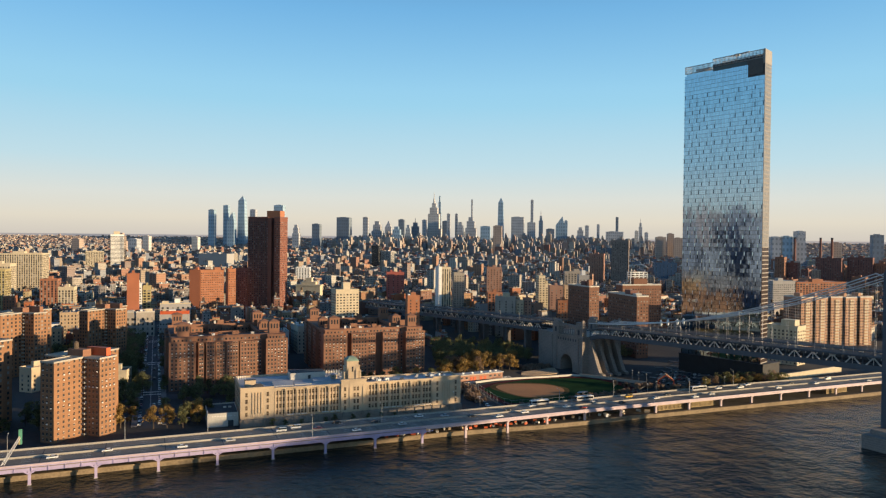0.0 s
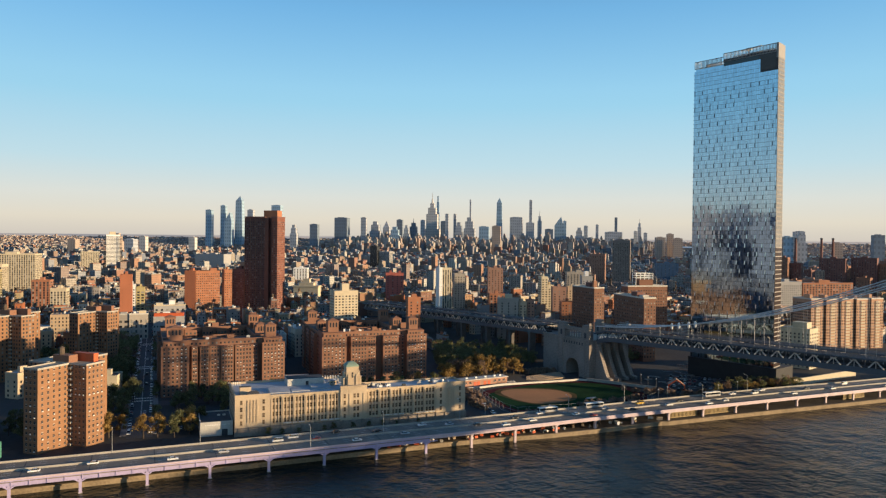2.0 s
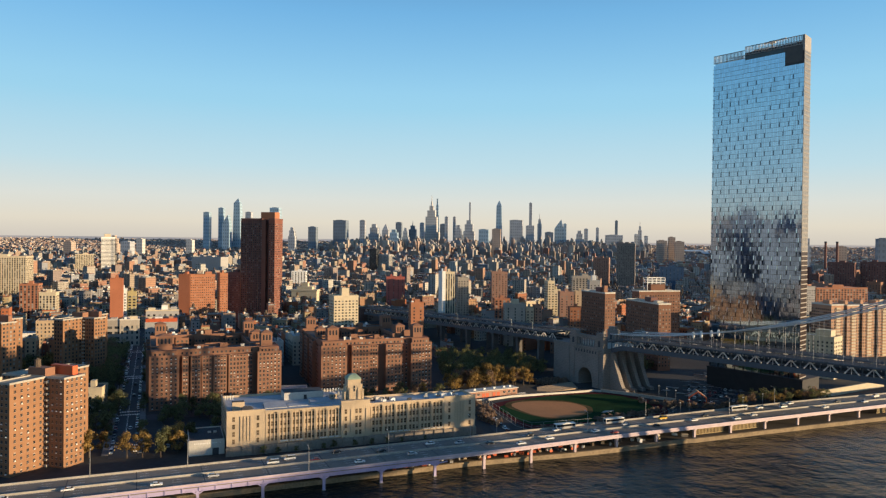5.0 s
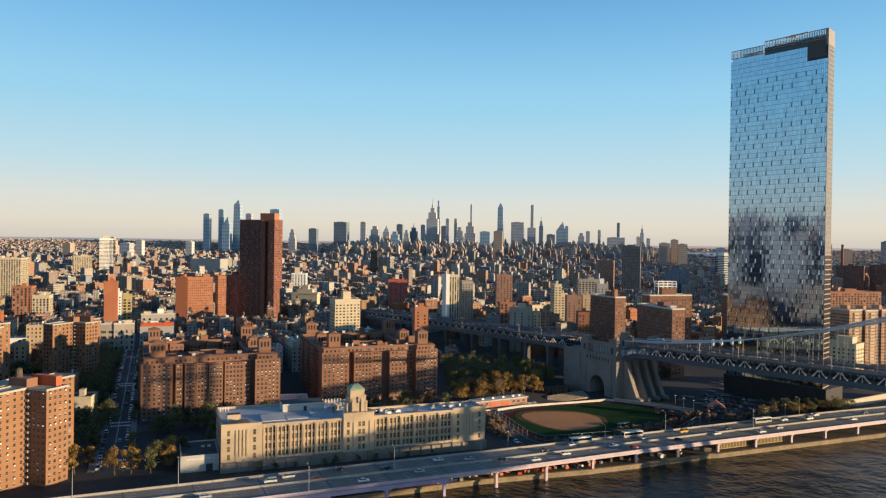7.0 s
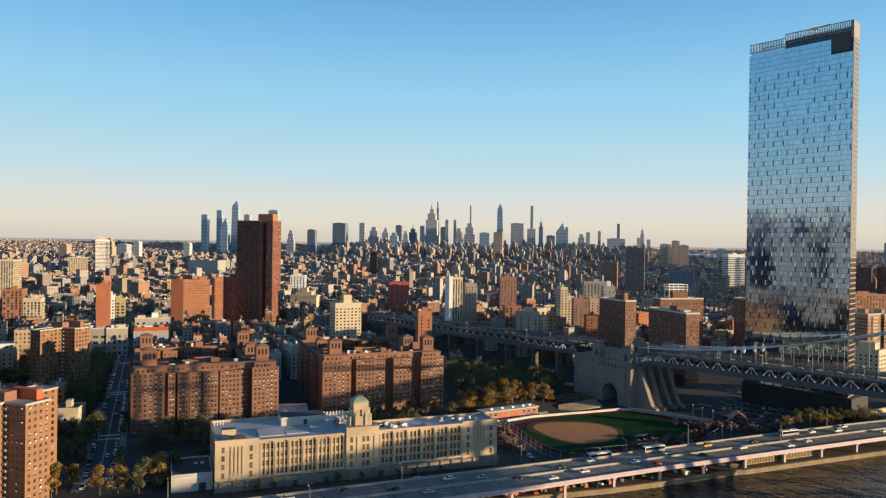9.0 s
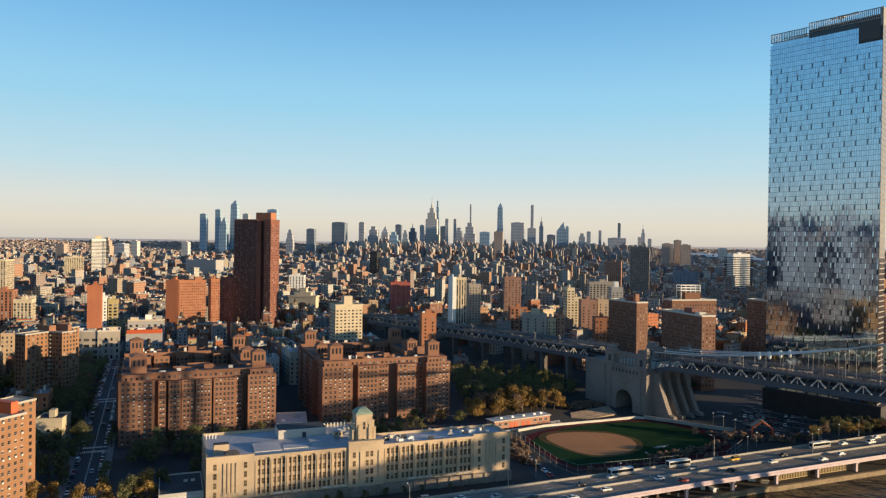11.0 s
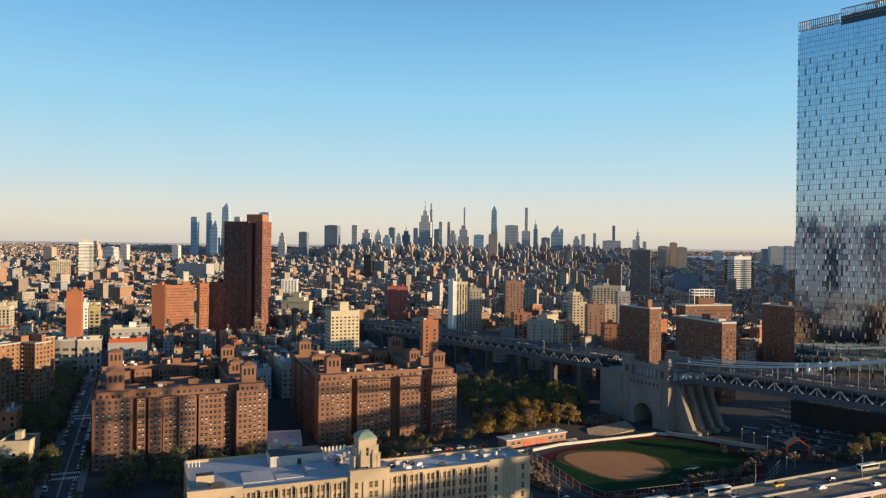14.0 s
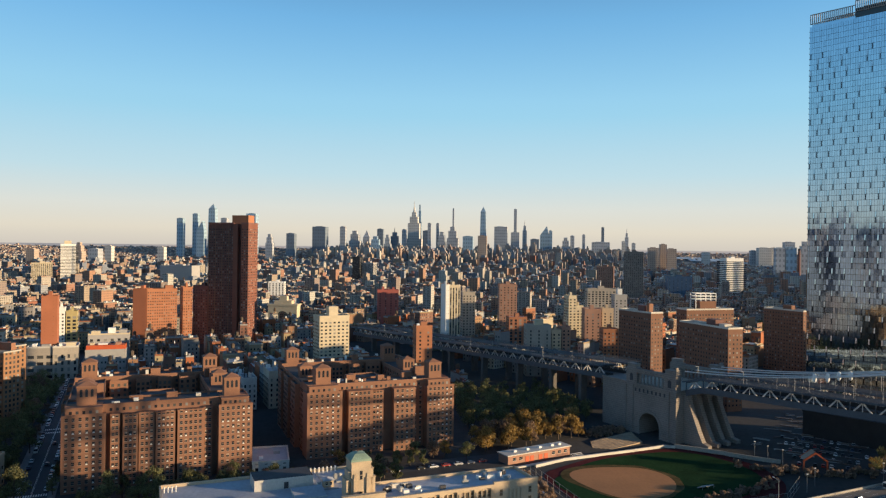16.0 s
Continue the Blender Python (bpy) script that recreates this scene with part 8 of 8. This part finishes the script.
SA = math.degrees(math.atan2(SD.y, SD.x))
for s in range(-6, 470, 6):
    for w in (-5.4, 5.4):
        if rv.random() < 0.8 and not any(abs(s - q) < 7 for q in (5, 78, 200, 334)):
            spots.append((rv.choice((0, 1, 2, 3, 2, 1, 0, 4, 5)), pose(*street_at(s, w, GZ + 0.03), 0, 0, SA + rv.choice((0, 180)))))
for s in (40, 96, 130, 170, 240, 290):
    spots.append((rv.choice((0, 1, 2, 3)), pose(*street_at(s, rv.choice((-2, 2)), GZ + 0.03), 0, 0, SA)))
for i in range(11):
    for j in range(5):
        if rv.random() < 0.75:
            spots.append((rv.choice((1, 2, 3, 2, 1, 4, 0)), pose(161 + i * 3.2 + j * 5.0, 545 + j * 14 - i * 1.8, lie(161 + i * 3.2 + j * 5.0, 545 + j * 14 - i * 1.8), 0, 0, 60)))
for i in range(24):
    x = -120 + i * 6.2
    if rv.random() < 0.7:
        spots.append((rv.choice((0, 1, 2, 3, 4)), pose(x, 506 + (x + 120) * 0.383 - 8, GZ + 0.03, 0, 0, 21)))
for i in range(9):
    spots.append((rv.choice((0, 1, 2, 3, 4)), pose(16.5 + i * 1.55, 506 - i * 6.4, GZ + 0.03, 0, 0, -76)))
for i in range(34):                                    # along the street beside the highway
    if rv.random() < 0.7:
        spots.append((rv.choice((0, 1, 2, 3, 1, 5)), pose(*front(-215 + i * 7.2, 36.5 if i % 3 else 40.5, GZ + 0.03), 0, 0, RIVER)))
for i in range(7):                                     # car park beside the depot
    for j in range(2):
        if rv.random() < 0.85:
            spots.append((rv.choice((0, 1, 2, 3, 4)), pose(-149 + i * 3.0 + j * 1.5, 432 - i * 0.2 - j * 13, GZ, 0, 0, 110)))
for c, m in spots:
    copy_thing(CARS[c], m)
for i, c in enumerate(CARS):
    c.matrix_basis = pose(*on_deck(-230 - 14 * i, 5.5 + (i % 2) * 3, 10.52), 0, 0, RIVER)
BUS.matrix_basis = pose(*on_deck(116, 20.4, 10.52), 0, 0, RIVER + 180)


# ---- lamp posts, fences and clutter by the highway ----
def road_lamp(at):
    b = thing("street_lamp", "tall grey steel lamp post by the highway", "street lamp", "highway lamps", at=at)
    k = Maker()
    k.tube(0, 0, 0, 10.5, 0.16, 0.09, MAST, 7), k.bar((0, 0, 10.3), (0, 2.4, 10.9), 0.12, MAST)
    k.made("pole", b)
    k = Maker()
    k.box(-0.18, 0.18, 2.1, 3.0, 10.8, 11.0, PALE_STEEL, bottom=True)
    k.made("lamp_head", b)


for u, v in ((-143, 23.2), (-105, 23.2), (-58, -2.7), (-18, 10.2), (30, 23.2), (92, 10.2), (140, 23.2), (190, 10.2), (240, 23.2), (-190, 10.2)):
    road_lamp(pose(*on_deck(u, v, 10.5), 0, 0, RIVER))
for x, y in ((145.6, 561.6), (148, 551.9), (151.5, 543.3), (139.3, 498.1), (60, 449), (22, 452), (-4, 586), (148.2, 507.5), (185.4, 514.8), (203.5, 527)):
    b = thing("street_lamp", "small street lamp with a pale head", "street lamp", "street lamps", at=pose(x, y, lie(x, y)))
    k = Maker()
    k.tube(0, 0, 0, 8, 0.12, 0.08, MAST, 6)
    k.made("pole", b)
    k = Maker()
    k.box(-0.4, 0.4, -0.25, 0.25, 8, 8.35, WHITE)
    k.made("lamp_head", b)


def fence(pts, h, label):
    b = thing("fence", label, "fence", "field fences")
    for (ax, ay), (bx, by) in zip(pts, pts[1:]):
        n = max(1, int(math.hypot(bx - ax, by - ay) / 6))
        for i in range(n):
            k = Maker()
            x, y = ax + (bx - ax) * i / n, ay + (by - ay) * i / n
            k.tube(x, y, lie(x, y) - 0.2, lie(x, y) + h, 0.09, 0.09, MAST, 5)
            k.made("post", b)
        k = Maker()
        for z in (0.4, h * 0.5, h - 0.05):
            k.bar((ax, ay, lie(ax, ay) + z), (bx, by, lie(bx, by) + z), 0.09, MAST)
        k.made("rail", b)


fence([(19, 524), (27, 494), (34, 468), (42, 456), (76, 467), (122, 481.9), (140, 505.6)], 5.0, "tall wire fence posts round the field")

# slatted buff panels and orange barriers under the highway
BUFF = material("buff_painted_metal", (0.34, 0.25, 0.12), 0.7, vary=0.2, scale=0.3, fine=2.0)
for u in (155.5, 181.2, 300):
    b = thing("slatted_panel", "buff slatted screen panel between the columns", "screen", "screens under the highway", at=pose(*front(u, 3.2, QUAY), 0, 0, RIVER))
    k = Maker()
    for z in (0.4, 3.4):
        k.box(1.5, 22, -0.1, 0.1, z, z + 0.35, BUFF, bottom=True)
    k.made("frame", b)
    s = Maker()
    s.box(-0.25, 0.25, -0.06, 0.06, 0.75, 3.4, BUFF)
    me = s.mesh("slat")
    for i in range(20):
        piece("slat", me, b, pose(2.2 + i * 1.02, 0, 0))
for i in range(14):
    b = Maker()
    b.box(-1.0, 1.0, -0.3, 0.3, 0, 0.5, RED_PAINT), b.box(-1.0, 1.0, -0.15, 0.15, 0.5, 1.1, RED_PAINT)
    b.made("traffic_barrier", None, "red-orange plastic traffic barrier on the esplanade", "barrier", "barriers under the highway", at=pose(*front(28 + i * 4.2, 2.5 + (i % 3) * 2.2 + 2, QUAY), 0, 0, RIVER + (i * 37) % 50 - 25))
# lattice mast with a green and yellow banner at the highway's edge
b = thing("lattice_mast", "pale lattice mast with a green and yellow banner", "mast", at=pose(-190, 312, 10.5, 0, 0, 20))
for a, c in (((0, 0, 0), (7, 0, 12)), ((1.2, 0, 0), (7.4, 0, 11.4)), ((0.5, 1, 0), (7.2, 0.4, 11.8))):
    k = Maker()
    k.bar(a, c, 0.3, PALE_STEEL)
    k.made("chord", b)
for i in range(8):
    k = Maker()
    k.bar((i * 0.85, 0, i * 1.5), (1.2 + i * 0.78, 0.8, 1.2 + i * 1.45), 0.18, PALE_STEEL)
    k.made("lacing", b)
k = Maker()
k.box(6.6, 8.0, -0.1, 0.1, 8.5, 15, GREEN_PANEL, bottom=True), k.box(6.6, 7.2, -0.14, -0.1, 8.5, 12, YELLOW_WALL, bottom=True)
k.made("banner", b, "green and yellow banner")
# building materials and plant left on the paving under the highway
def pile(at, size, mat, label, n):
    b = thing("material_pile", label, "materials", "piles under the highway", at=at)
    r = random.Random(int(size * 100) + n)
    z = 0.0
    for i in range(n):
        k = Maker()
        h = r.uniform(0.25, 0.55)
        w, d = size * r.uniform(0.8, 1.1), size * r.uniform(0.4, 0.6)
        k.turned(-w / 2, -d / 2, w, d, r.uniform(-8, 8), z, z + h, mat)
        k.made("layer", b)
        z += h


rp = random.Random(41)
PILES = ((CONC_LIGHT, "stacked pale concrete slabs on the paving"), (RED_PAINT, "stacked orange plastic barriers on the paving"), (WHITE, "white sacks stacked on the paving"), (BARK, "stacked brown timber on the paving"), (ROOF_DARK, "dark pipes and sheeting on the paving"), (LIME, "buff sand bags stacked on the paving"))
for i in range(46):
    m, lab = PILES[rp.randrange(6)]
    u = rp.uniform(-20, 150)
    pile(pose(*front(u, rp.uniform(5.5, 10.0) if u < 50 else rp.uniform(3.5, 9.0), QUAY + 0.012), 0, 0, rp.uniform(0, 180)), rp.uniform(1.2, 3.2), m, lab, rp.randint(2, 4))


# long steel sections stored in the yard under the bridge
RUSTY = material("dull_rusty_steel", (0.12, 0.085, 0.07), 0.7, vary=0.4, scale=0.3, fine=2.0)
GALV = material("dull_galvanised_steel", (0.3, 0.31, 0.33), 0.5, vary=0.25, scale=0.3, fine=2.0)
ry = random.Random(19)
for row in range(7):
    for i in range(8):
        if ry.random() < 0.8:
            x, y = 158 + row * 9.5 + i * 4.0 + ry.uniform(-1, 1), 586 + row * 12 - i * 6.2 + ry.uniform(-1, 1)
            b = thing("steel_stack", "low stack of long steel sections in the yard", "steel stack", "stacks under the bridge", at=pose(x, y, lie(x, y), 0, 0, ry.choice((-34, -30, -26, -38, 22))))
            z, L = 0.0, ry.uniform(5, 10)
            for n in range(ry.randint(1, 3)):
                k = Maker()
                for w in range(ry.randint(2, 4)):
                    a = ry.uniform(-0.6, 0.6)
                    k.box(-L / 2 + a, L / 2 + a, w * 0.55 - 0.9, w * 0.55 - 0.5, z, z + 0.4, RUSTY if (n + w + i) % 3 else GALV, bottom=True)
                k.made("layer", b)
                z += 0.42
